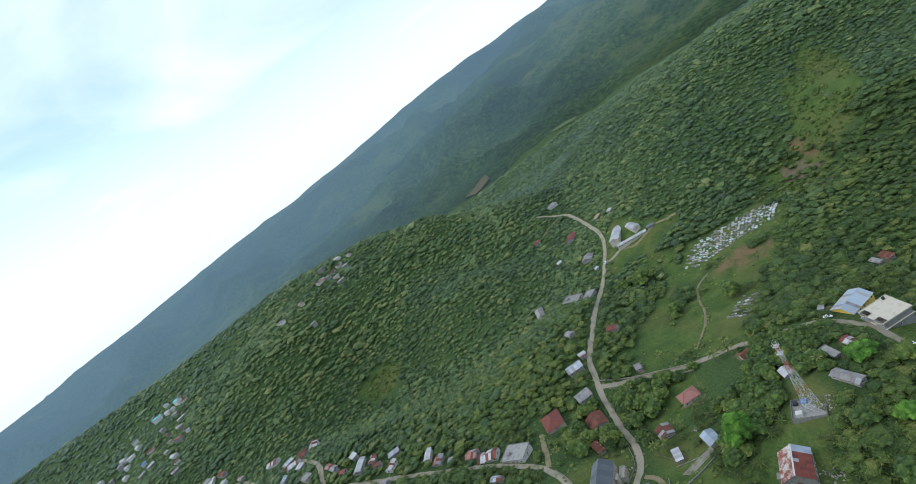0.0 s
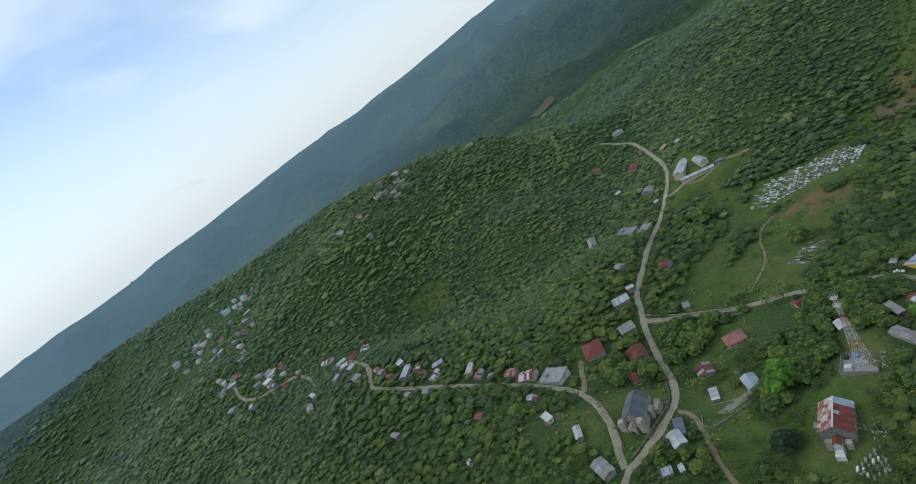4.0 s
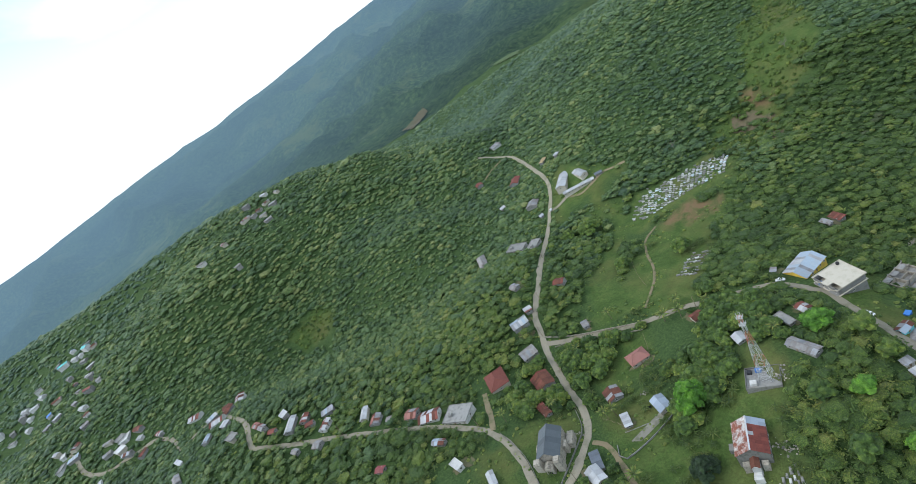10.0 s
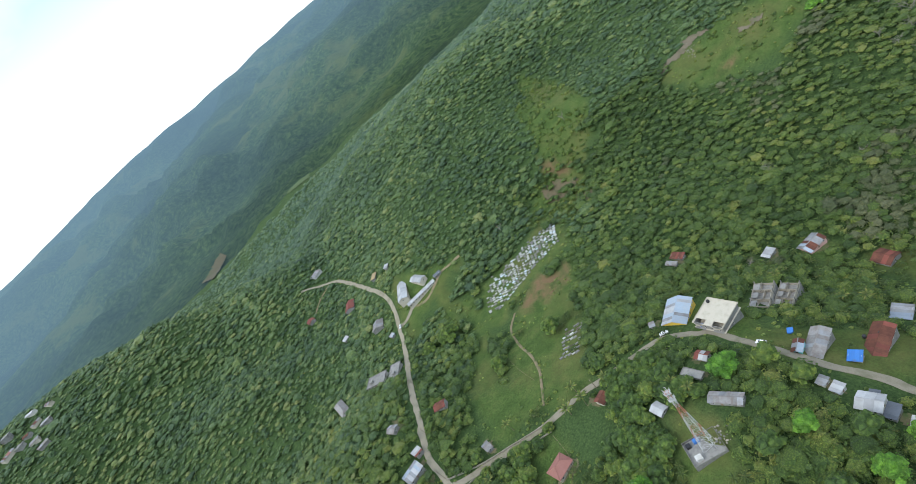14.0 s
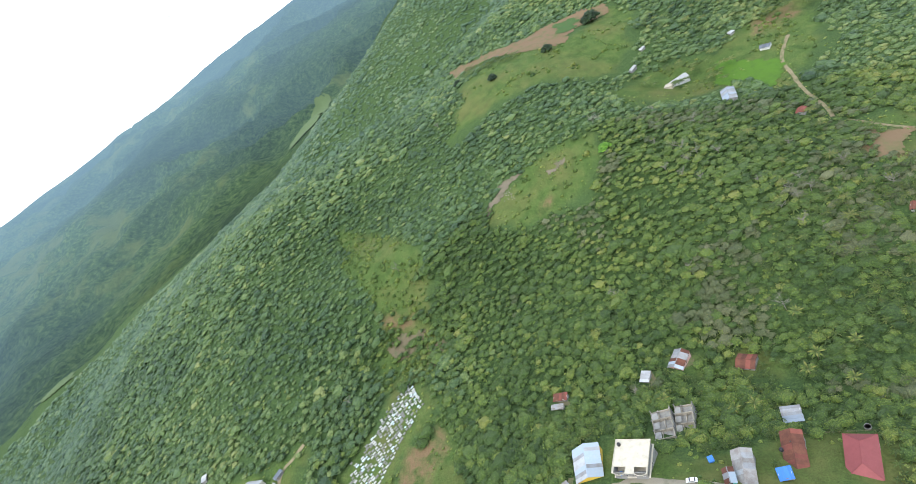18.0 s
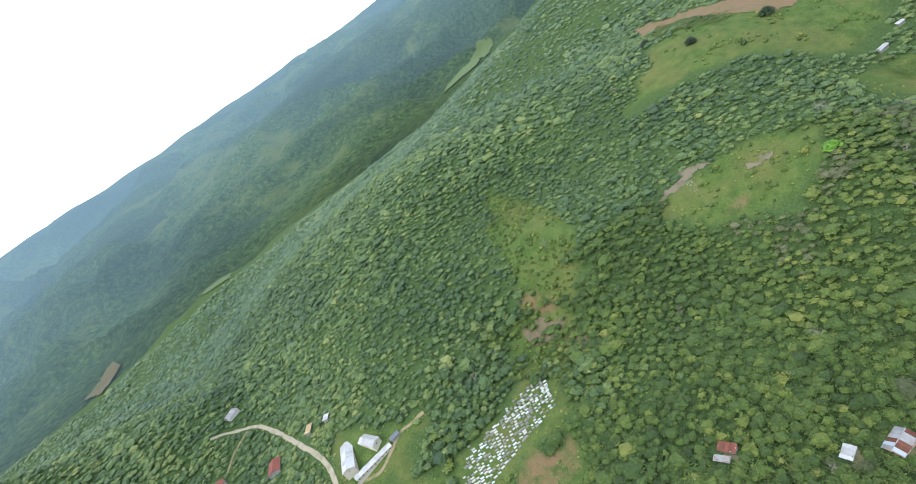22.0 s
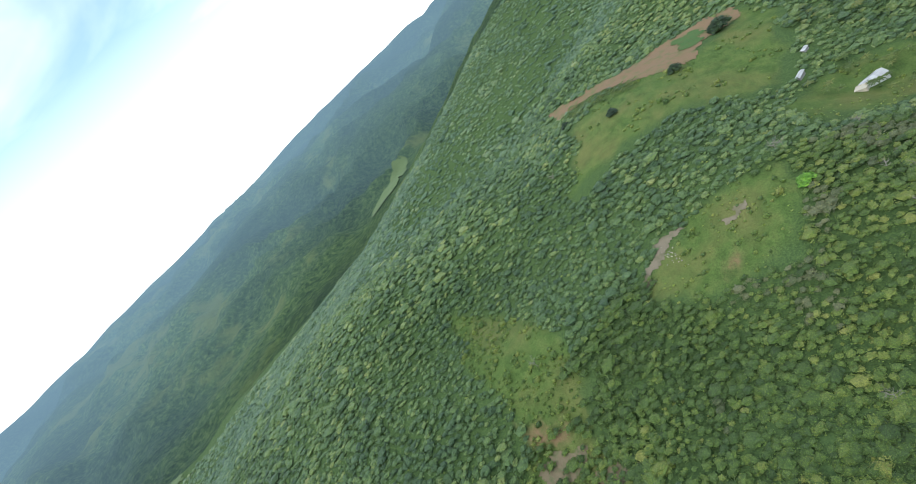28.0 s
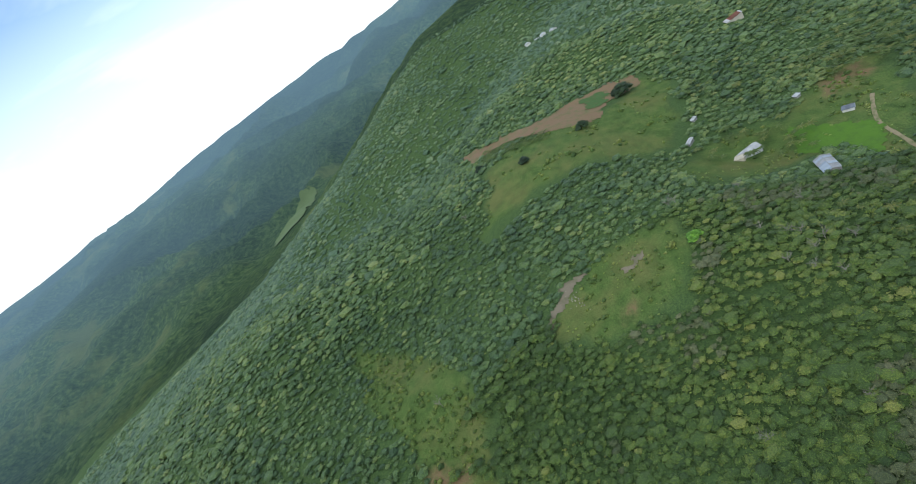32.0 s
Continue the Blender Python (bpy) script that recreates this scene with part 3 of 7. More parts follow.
# distant woods
def distant_wood(name):
    m, nodes, links, bsdf = nodes_of(name)
    crowns, stands, flanks = noise_node(nodes, links, 0.075, 7, 0.8), noise_node(nodes, links, 0.006, 5, 0.6), noise_node(nodes, links, 0.0016, 4, 0.55)
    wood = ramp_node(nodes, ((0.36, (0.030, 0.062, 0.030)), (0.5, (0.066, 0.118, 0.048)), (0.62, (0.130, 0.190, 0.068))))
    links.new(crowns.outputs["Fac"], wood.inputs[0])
    both_n = nodes.new("ShaderNodeMath")
    both_n.operation = 'MULTIPLY'
    links.new(stands.outputs["Fac"], both_n.inputs[0]), links.new(flanks.outputs["Fac"], both_n.inputs[1])
    # pale glades, their brightness also painted in for sunlit patches on the spurs
    sunlit_glade = ramp_node(nodes, ((0.29, (0, 0, 0)), (0.36, (0.8, 0.8, 0.8))))
    links.new(both_n.outputs[0], sunlit_glade.inputs[0])
    # lit and shaded relief put into the wood colour, dark bluish to bright warm
    relief_shading = ramp_node(nodes, ((0.38, (0.55, 0.6, 0.7)), (0.62, (1.35, 1.3, 1.1))))
    links.new(flanks.outputs["Fac"], relief_shading.inputs[0])
    wood_col = mixed(nodes, links, 1.0, wood.outputs[0], relief_shading.outputs[0], 'MULTIPLY')
    far_col = mixed(nodes, links, sunlit_glade.outputs[0], wood_col, (0.165, 0.205, 0.066))
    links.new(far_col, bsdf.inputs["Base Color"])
    bsdf.inputs["Roughness"].default_value = 0.95
    bsdf.inputs["Specular IOR Level"].default_value = 0.1
    bumped(nodes, links, bsdf, crowns.outputs["Fac"], 1.0, 26.0)
    painted_haze(nodes, links, bsdf.outputs[0])
    return m


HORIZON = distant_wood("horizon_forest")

m, nodes, links, bsdf = nodes_of("ground_cover")
GROUND_MAT = m
fine_n, mid_n, wide_n = noise_node(nodes, links, 0.9, 6, 0.7), noise_node(nodes, links, 0.12, 5, 0.6), noise_node(nodes, links, 0.025, 4, 0.6)
turf = ramp_node(nodes, ((0.3, (0.049, 0.089, 0.023)), (0.5, (0.076, 0.124, 0.033)), (0.72, (0.114, 0.151, 0.047))))
links.new(mid_n.outputs["Fac"], turf.inputs[0])
blade = ramp_node(nodes, ((0.3, (0.55, 0.55, 0.5)), (0.7, (1.25, 1.2, 1.1))))
links.new(fine_n.outputs["Fac"], blade.inputs[0])
turf_col = mixed(nodes, links, 1.0, turf.outputs[0], blade.outputs[0], 'MULTIPLY')
dry = ramp_node(nodes, ((0.46, (0, 0, 0)), (0.66, (0.5, 0.5, 0.5))))
links.new(wide_n.outputs["Fac"], dry.inputs[0])
turf_col = mixed(nodes, links, dry.outputs[0], turf_col, (0.14, 0.125, 0.045))
litter = ramp_node(nodes, ((0.34, (0.026, 0.049, 0.017)), (0.48, (0.046, 0.080, 0.025)), (0.60, (0.068, 0.108, 0.032)), (0.72, (0.10, 0.132, 0.042))))
links.new(fine_n.outputs["Fac"], litter.inputs[0])
litter = litter.outputs[0]
meadow_att, soil_att = nodes.new("ShaderNodeAttribute"), nodes.new("ShaderNodeAttribute")
meadow_att.attribute_name, soil_att.attribute_name = "meadow", "soil"
ground_col = mixed(nodes, links, meadow_att.outputs["Fac"], litter, turf_col)
earth = mixed(nodes, links, fine_n.outputs["Fac"], (0.13, 0.08, 0.04), (0.21, 0.14, 0.08))
soil_edge = nodes.new("ShaderNodeMath")
soil_edge.operation = 'MULTIPLY'
links.new(soil_att.outputs["Fac"], soil_edge.inputs[0])
worn = ramp_node(nodes, ((0.36, (0.15, 0.15, 0.15)), (0.56, (0.95, 0.95, 0.95))))
links.new(mid_n.outputs["Fac"], worn.inputs[0])
links.new(worn.outputs[0], soil_edge.inputs[1])
ground_col = mixed(nodes, links, soil_edge.outputs[0], ground_col, earth)
links.new(ground_col, bsdf.inputs["Base Color"])
bsdf.inputs["Roughness"].default_value = 0.95
bsdf.inputs["Specular IOR Level"].default_value = 0.15
bumped(nodes, links, bsdf, fine_n.outputs["Fac"], 0.9, 0.9)

gv, ground_mesh = polar_sheet("ground", rr, GROUND_MAT)
for att_name, rings in (("meadow", MEADOWS), ("soil", SOILS)):
    near = np.hypot(gv[:, 0] - 250, gv[:, 1] - 300) < 700
    wob = 10 * layered_noise(gv[near, 0] / 16, gv[near, 1] / 16, 31)
    sums = np.zeros(len(gv))
    for dx, dy in ((-2.5, 0), (2.5, 0), (0, -2.5), (0, 2.5), (0, 0)):
        one = np.zeros(near.sum(), bool)
        for ring in rings:
            one |= inside(gv[near, 0] + wob + dx, gv[near, 1] + wob + dy, ring)
        sums[near] += one * 0.2
    ground_mesh.attributes.new(att_name, 'FLOAT', 'POINT').data.foreach_set("value", sums.astype(np.float32))
ground = tagged(new("ground", ground_mesh), "grassy ground of the village and its wooded hillsides", "ground", kind="structure")

# far mountains
far_rr = 1000 + np.concatenate([[0.0], np.cumsum(np.geomspace(13, 75, 98))])
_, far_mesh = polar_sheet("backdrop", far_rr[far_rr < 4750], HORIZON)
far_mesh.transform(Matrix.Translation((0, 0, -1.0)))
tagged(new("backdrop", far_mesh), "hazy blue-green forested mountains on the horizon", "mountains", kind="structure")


DRAPED = []


def drape(name, ring, mat, step, lift, label, rough=0.0):
    """A ragged patch laid over the ground."""
    DRAPED.append(ring)
    xs, ys = [p[0] for p in ring], [p[1] for p in ring]
    gx, gy = np.meshgrid(np.arange(min(xs) - 3, max(xs) + 3, step), np.arange(min(ys) - 3, max(ys) + 3, step), indexing="ij")
    jx, jy = gx + step * 0.35 * value_noise(gx * 1.7, gy * 1.7, 5), gy + step * 0.35 * value_noise(gx * 1.7, gy * 1.7, 6)
    wob_x, wob_y = 7 * layered_noise(gx / 9, gy / 9, 41), 7 * layered_noise(gx / 9, gy / 9, 47)
    ok = inside(gx + wob_x, gy + wob_y, ring)
    z = land(jx, jy) + lift + rough * layered_noise(jx / 1.5, jy / 1.5, 9)
    idx = np.arange(gx.size).reshape(gx.shape)
    cell = ok[:-1, :-1]
    a, b, c, d = idx[:-1, :-1][cell], idx[1:, :-1][cell], idx[1:, 1:][cell], idx[:-1, 1:][cell]
    me = big_mesh(name, np.stack([jx, jy, z], -1).reshape(-1, 3), np.concatenate([np.stack([a, b, c], 1), np.stack([a, c, d], 1)]), mat, smooth=True)
    return tagged(new(name, me), label, "soil", kind="structure")


# ---- roads ----
ROAD_POINTS = []


def road(name, points, width, mat, label, lift=0.32):
    line = spaced(points, 2.5)
    way = np.gradient(line, axis=0)
    way /= np.linalg.norm(way, axis=1)[:, None] + 1e-9
    across = np.stack([-way[:, 1], way[:, 0]], 1)
    verts, tris, cols = [], [], 7
    for k, offset in enumerate((-1, -1, -0.55, 0, 0.55, 1, 1)):
        wob = 0.28 * width * layered_noise(line[:, 0] / 5 + k * 3.1, line[:, 1] / 5, 61) * (abs(offset) == 1)
        xy = line + across * (offset * width / 2 + wob * np.sign(offset))[:, None]
        z = land(xy[:, 0], xy[:, 1]) + lift - 0.12 * abs(offset)
        if k in (0, 6):
            z -= 0.6
        verts.append(np.c_[xy, z])
    v = np.stack(verts, 1).reshape(-1, 3)
    for i in range(len(line) - 1):
        for j in range(cols - 1):
            a = i * cols + j
            tris += [(a, a + 1, a + cols + 1), (a, a + cols + 1, a + cols)]
    ROAD_POINTS.append(np.c_[line, np.full(len(line), width / 2 - (1.6 if name == "west_road" else 0))])
    return tagged(new(name, big_mesh(name, v, tris, mat)), label, "road", kind="structure")


road("main_road", ((96, 660.8), (109.2, 654.7), (123.5, 630.9), (124.4, 592.5), (120, 540.9), (116.8, 510), (111.5, 491), (102.8, 476.1), (94.7, 465.4), (87, 452.8), (77.1, 437.1), (63.1, 410.6), (48.4, 377.8), (37.4, 357), (23.7, 335.7), (19.8, 323.1), (16, 308.8), (13.8, 295.3), (12.6, 281.9), (11.5, 268.6), (11.1, 253.9), (9.5, 243.6), (5.8, 233.9), (-0.8, 225.7), (-8.7, 217.9), (-17, 211.6), (-24.4, 206.4), (-28.9, 204.3), (-33.3, 198.5)), 3.7, ROAD_MAT, "dusty pale main road winding through the village")
road("west_road", ((-30.2, 205.8), (-29.6, 213.7), (-28.3, 223.5), (-28, 235.1), (-29.3, 247.4), (-32.7, 259.2), (-36.4, 266.3), (-37.2, 268.9), (-46.7, 278), (-56.8, 288), (-70.6, 299.4), (-85.4, 309.6), (-106.8, 322.1), (-126.9, 332.1), (-147.5, 340.4), (-173.8, 353.5), (-178.6, 360.6), (-180.4, 374), (-184.2, 386.1), (-190.7, 396.9), (-218.6, 434.8), (-240.3, 439.5), (-250.8, 430), (-258.7, 432.2), (-267.4, 449.2), (-278, 463.7), (-287, 470.6), (-295.8, 472.4), (-306.3, 470), (-318.9, 468.9), (-329, 466.3), (-343.2, 469.8), (-354.9, 478.5), (-360.6, 484.1), (-369.5, 499.9), (-381.4, 515.7)), 3.7, ROAD_MAT, "pale gravel road along the western ridge")
road("red_house_lane", ((-34, 266.1), (-32.2, 277.3), (-30.7, 291.9), (-29.7, 300.6)), 3.0, TRACK_MAT, "earth lane up to the red-roofed house")
road("east_road", ((18.2, 311.2), (24, 307.3), (33.1, 301.8), (43.5, 295.8), (55.8, 287.5), (71.6, 277.7), (82.2, 271.7), (89.6, 266.4), (97.7, 258.6), (106.6, 251.2), (114.8, 245.5), (121.8, 240.9), (125.5, 236.3), (128.8, 229), (130.3, 222.1), (132.8, 218), (131, 206), (129.4, 193), (128.2, 179.3), (127.5, 168.5), (128.3, 160), (128.6, 151.8), (127.6, 144), (127.7, 132.7), (128, 125)), 3.6, ROAD_MAT, "pale gravel road past the flat-roofed houses")
road("field_track", ((4.8, 227.3), (8.9, 222.3), (9.8, 213.3), (8.8, 201.4), (7.9, 188.7), (8.9, 174.8)), 2.6, TRACK_MAT, "double-rut earth track across the meadow")
road("football_path", ((75.7, 288.5), (84.3, 295.9), (95.2, 307.1), (103.1, 321.1), (109.5, 338.9), (119.7, 356), (132.3, 362)), 1.6, TRACK_MAT, "trodden earth path over the playing field")
road("school_drive", ((96.2, 464.6), (103.3, 461.9), (110.7, 462.7), (114.6, 463.5)), 3.5, ROAD_MAT, "dusty drive up to the school")
road("school_bank", ((114.2, 461.5), (124.5, 451.9), (147.8, 452.2), (155.8, 447.8), (166.3, 443.1)), 2.2, TRACK_MAT, "trodden path beside the school")
road("hill_track", ((302.1, 50.7), (290.6, 58.8), (276.6, 68.8), (265.8, 78.8), (257.8, 84.6), (244.1, 88.1), (230.8, 87.2)), 3.2, TRACK_MAT, "earth track between the lower houses")
road("farm_lane", ((374, 97), (366, 87), (358, 78), (352, 70)), 2.2, TRACK_MAT, "grassy farm lane past the ploughed plot")
road("farm_path", ((507, 107), (485, 114), (469, 117), (450, 115), (424, 112), (404, 107), (390, 104), (379, 103)), 2.6, TRACK_MAT, "reddish farm track beside the green field")
road("side_path", ((117.1, 637.1), (103, 630.3), (90.3, 620.5), (81.9, 612.7)), 1.8, TRACK_MAT, "narrow pale path on the green slope")
ROAD_XY = np.concatenate(ROAD_POINTS)

drape("landslip", [(340, 335), (363, 328), (380, 307), (379, 301), (368, 312), (355, 324), (340, 333)], SOIL_PALE, 1.4, 0.45, "pale bare landslip scar beside the hill meadow", 0.25)
drape("bare_patch", [(370, 284), (375, 269), (372, 267), (367, 281)], SOIL_PALE, 1.4, 0.45, "pale bare earth patch in the hill meadow", 0.15)
drape("planted_field", [(502, 162), (488, 137), (469, 116), (446, 119), (437, 127), (450, 149), (471, 164)], FIELD_GREEN, 1.4, 0.45, "bright green planted field beside the farm track", 0.25)
drape("dry_brush", [(257, 417), (265, 390), (250, 388), (240, 406)], DRY_BRUSH, 1.4, 0.45, "patch of dry brown brush above the graves", 0.7)
drape("dry_brush", [(248, 384), (251, 362), (230, 349), (228, 368)], DRY_BRUSH, 1.4, 0.45, "second patch of dry brown brush by the gully", 0.7)
drape("ploughed_plot", [(357, 87), (351, 71), (322, 84), (329, 95)], SOIL_RED, 1.4, 0.45, "ploughed red earth plot", 0.2)
drape("bare_bank", [(626, 442), (589, 415), (585, 372), (560, 326), (552, 301), (554, 277), (588, 275), (618, 243), (643, 243), (630, 275), (618, 314), (600, 352), (612, 402)], SOIL_RED, 1.6, 0.4, "bare reddish ploughed strip along the head of the long meadow", 0.25)
drape("crop_bed", [(614, 297), (620, 274), (592, 271), (583, 288)], CROP_GREEN, 1.6, 0.75, "dark green crop bed in the ploughed strip", 0.3)
drape("valley_field", [(1130, 1225), (1200, 1262), (1290, 1262), (1395, 1246), (1436, 1232), (1392, 1206), (1236, 1160), (1180, 1190)], VALLEY_GRASS, 9, 2.0, "pale green hay field on the valley floor")
drape("valley_field", [(330, 1310), (362, 1322), (398, 1270), (385, 1246), (350, 1275)], VALLEY_GRASS, 7, 2.0, "small pale field by the valley road")
drape("hill_cutting", [(80, 1352), (118, 1392), (158, 1424), (164, 1385), (128, 1340), (100, 1304)], HILL_CUT, 5, 2.5, "raw reddish cutting in the wooded valley side")


# ---- buildings ----
FOOTPRINTS, CLEARED = [], list(DRAPED)
PANE = box_mesh("pane", -0.42, -0.02, -0.46, 0.42, 0.03, 0.46, GLASS_DARK)
FRAMES = {}
for key, wall_mat in WALLS.items():
    fv, ff = [], []
    for b in ((-0.52, -0.03, -0.56, -0.42, 0.07, 0.56), (0.42, -0.03, -0.56, 0.52, 0.07, 0.56), (-0.42, -0.03, 0.46, 0.42, 0.07, 0.56), (-0.6, -0.03, -0.66, 0.6, 0.14, -0.56)):
        v, f = box_parts(*b)
        ff += [tuple(i + len(fv) for i in q) for q in f]
        fv += v
    FRAMES[key] = mesh_data("window", fv, ff, WHITE_PAINT if key != "white" else CREAM)
DOOR = box_mesh("door", -0.48, -0.03, 0, 0.48, 0.06, 2.05, WOOD, 0.02)
KNOB = box_mesh("handle", 0.32, 0.06, 0.95, 0.38, 0.12, 1.1, GREY_STEEL)


def slab(corners, thick, mat, name):
    """A slab with its upper face through the given corners."""
    v = [Vector(c) for c in corners] + [Vector(c) - Vector((0, 0, thick)) for c in corners]
    n = len(corners)
    f = [tuple(range(n)), tuple(range(2 * n - 1, n - 1, -1))] + [(i, i + n, (i + 1) % n + n, (i + 1) % n) for i in range(n)]
    return mesh_data(name, v, f, mat)


def sheeted(root, a, b, c, d, keys, step=2.2, ragged=0.12):
    """Covers a roof slope with metal sheets: a to b is the eave, d to c the upper edge."""
    a, b, c, d = Vector(a), Vector(b), Vector(c), Vector(d)
    count = max(1, round((b - a).length / step))
    for k in range(count):
        s0, s1 = k / count, (k + 1) / count + (0.012 if k < count - 1 else 0)
        low = random.uniform(-ragged, ragged) * (d - a).normalized()
        up = Vector((0, 0, 0.015 + 0.03 * (k % 2) + random.uniform(0, 0.015)))
        q = (a.lerp(b, s0) + low + up, a.lerp(b, s1) + low + up, d.lerp(c, s1) + up, d.lerp(c, s0) + up)
        part("roof_sheet", slab(q, 0.05, RF[random.choice(keys)], "roof_sheet"), root)


def walls_of(root, L, W, low, eave, rise, wall_mat, gable):
    """Four walls with their gables; each stands on the ground below the lowest corner."""
    t = 0.2
    for side in (-1, 1):
        y0, y1 = sorted((side * W / 2, side * (W / 2 - t)))
        part("wall", box_mesh("wall", -L / 2, y0, low, L / 2, y1, eave, wall_mat), root)
        x0, x1 = sorted((side * L / 2 - side * 0.004, side * (L / 2 - t)))
        ring = [(-W / 2 + t, low), (W / 2 - t, low), (W / 2 - t, eave)] + ([(0, eave + rise * (1 - 2 * t / W))] if gable else []) + [(-W / 2 + t, eave)]
        n = len(ring)
        v = [(x, y, z) for x in (x0, x1) for y, z in ring]
        f = [tuple(range(n))[::-1], tuple(range(n, 2 * n))] + [(i, (i + 1) % n, (i + 1) % n + n, i + n) for i in range(n)]
        part("wall", mesh_data("wall", v, f, wall_mat), root)


def openings(root, L, W, eave, wall_key, storeys=1):
    for side in (-1, 1):
        face = pose(0, 0, 0, 0, 0, 0 if side > 0 else 180)
        count = max(1, int(L / 3.0))
        for floor_no in range(storeys):
            for k in range(count):
                x = (k + 0.5) / count * L - L / 2
                if side < 0 and k == count // 2 and floor_no == 0:
                    d = part("door", DOOR, root, "plain wooden door", face @ pose(x, W / 2, 0.1))
                    part("handle", KNOB, d)
                    continue
                w = part("window", FRAMES[wall_key], root, "", face @ pose(x, W / 2, 1.55 + 2.9 * floor_no))
                part("pane", PANE, w)
    for side in (-90, 90):
        w = part("window", FRAMES[wall_key], root, "", pose(0, 0, 0, 0, 0, side) @ pose(0, L / 2, 1.55))
        part("pane", PANE, w)


def footing(x, y, L, W, rot):
    c, s = math.cos(radians(rot)), math.sin(radians(rot))
    zs = [float(land(x + c * u - s * v, y + s * u + c * v)) for u in (-L / 2, 0, L / 2) for v in (-W / 2, 0, W / 2)]
    FOOTPRINTS.append((x, y, L, W, radians(rot)))
    return zs


def house(name, x, y, L, W, rot, eave, kind, roof_key, wall_key, label, detailed=True):
    zs = footing(x, y, L, W, rot)
    z0 = float(land(x, y))
    low = min(zs) - z0 - 0.4
    eave = eave - 0.55
    root = thing(name, pose(x, y, z0, 0, 0, rot), label, name.replace("_", " "), "houses of the village" if name == "house" else "")
    over, wall_mat = 0.4, WALLS[wall_key]
    w_in = W - 1.0
    l_in = L - 0.9
    if kind == "gable":
        rise = 0.19 * W
        walls_of(root, l_in, w_in, low, eave, rise * w_in / W, wall_mat, True)
        keys = ROOF_SETS[roof_key]
        e = eave - 0.02
        for side in (-1, 1):
            sheeted(root, (-side * L / 2, -side * W / 2, e), (side * L / 2, -side * W / 2, e), (side * L / 2, 0, e + rise), (-side * L / 2, 0, e + rise), keys, 2.1 if len(keys) > 1 else 3.2, 0.12 if len(keys) > 1 else 0.0)
        part("ridge_cap", slab([(-L / 2, -0.18, e + rise + 0.05), (L / 2, -0.18, e + rise + 0.05), (L / 2, 0.18, e + rise + 0.05), (-L / 2, 0.18, e + rise + 0.05)], 0.05, RF[keys[0]], "ridge_cap"), root)
    elif kind == "hip":
        rise, run = 0.26 * W, W * 0.42
        walls_of(root, l_in, w_in, low, eave, 0, wall_mat, False)
        mat = THATCH if roof_key == "thatch" else RF[ROOF_SETS[roof_key][0]]
        e, r0, r1 = eave + 0.02, -L / 2 + run, L / 2 - run
        ring = [(-L / 2, -W / 2, e), (L / 2, -W / 2, e), (L / 2, W / 2, e), (-L / 2, W / 2, e)]
        top = [(r0, 0, e + rise), (r1, 0, e + rise)]
        for q in ((ring[0], ring[1], top[1], top[0]), (ring[1], ring[2], top[1]), (ring[2], ring[3], top[0], top[1]), (ring[3], ring[0], top[0])):
            part("roof_slope", slab(q, 0.09, mat, "roof_slope"), root)
        for p, q in ((top[0], top[1]), (ring[0], top[0]), (ring[1], top[1]), (ring[2], top[1]), (ring[3], top[0])):
            part("ridge_cap", mesh_data("ridge_cap", *tube_mesh("ridge_cap", (p, q), (0.11, 0.11), mat, 5), mat), root)
    elif kind == "mono":
        walls_of(root, l_in, w_in, low, eave, 0, wall_mat, False)
        lift = 0.10 * W
        e = eave + 0.03
        if roof_key == "tarp":
            for k in range(4):
                part("tarpaulin", slab([(-L / 2 + L * k / 4, -W / 2, e + 0.12 * (k % 2)), (-L / 2 + L * (k + 1) / 4, -W / 2, e + 0.12 * ((k + 1) % 2)), (-L / 2 + L * (k + 1) / 4, W / 2, e + lift), (-L / 2 + L * k / 4, W / 2, e + lift)], 0.03, BLUE_TARP, "tarpaulin"), root)
        else:
            sheeted(root, (-L / 2, -W / 2, e), (L / 2, -W / 2, e), (L / 2, W / 2, e + lift), (-L / 2, W / 2, e + lift), ROOF_SETS[roof_key], 1.6, 0.1)
    else:
        walls_of(root, l_in, w_in, low, eave, 0, wall_mat, False)
        mat = WALLS.get(roof_key, CONCRETE)
        part("roof_slab", box_mesh("roof_slab", -L / 2, -W / 2, eave, L / 2, W / 2, eave + 0.2, mat, 0.03), root)
        for side in (-1, 1):
            part("parapet", box_mesh("parapet", -L / 2, min(side * W / 2, side * (W / 2 - 0.18)), eave + 0.204, L / 2, max(side * W / 2, side * (W / 2 - 0.18)), eave + 0.6, mat), root)
            part("parapet", box_mesh("parapet", min(side * L / 2, side * (L / 2 - 0.18)), -W / 2 + 0.184, eave + 0.204, max(side * L / 2, side * (L / 2 - 0.18)), W / 2 - 0.184, eave + 0.55, mat), root)
        if detailed and L * W > 60:
            part("stair_head", box_mesh("stair_head", -L * 0.3, -W * 0.2, eave + 0.204, -L * 0.3 + 2.4, -W * 0.2 + 2.2, eave + 2.0, mat, 0.03), root)
    if detailed and L > 4:
        openings(root, l_in, w_in, eave, wall_key)
    return root


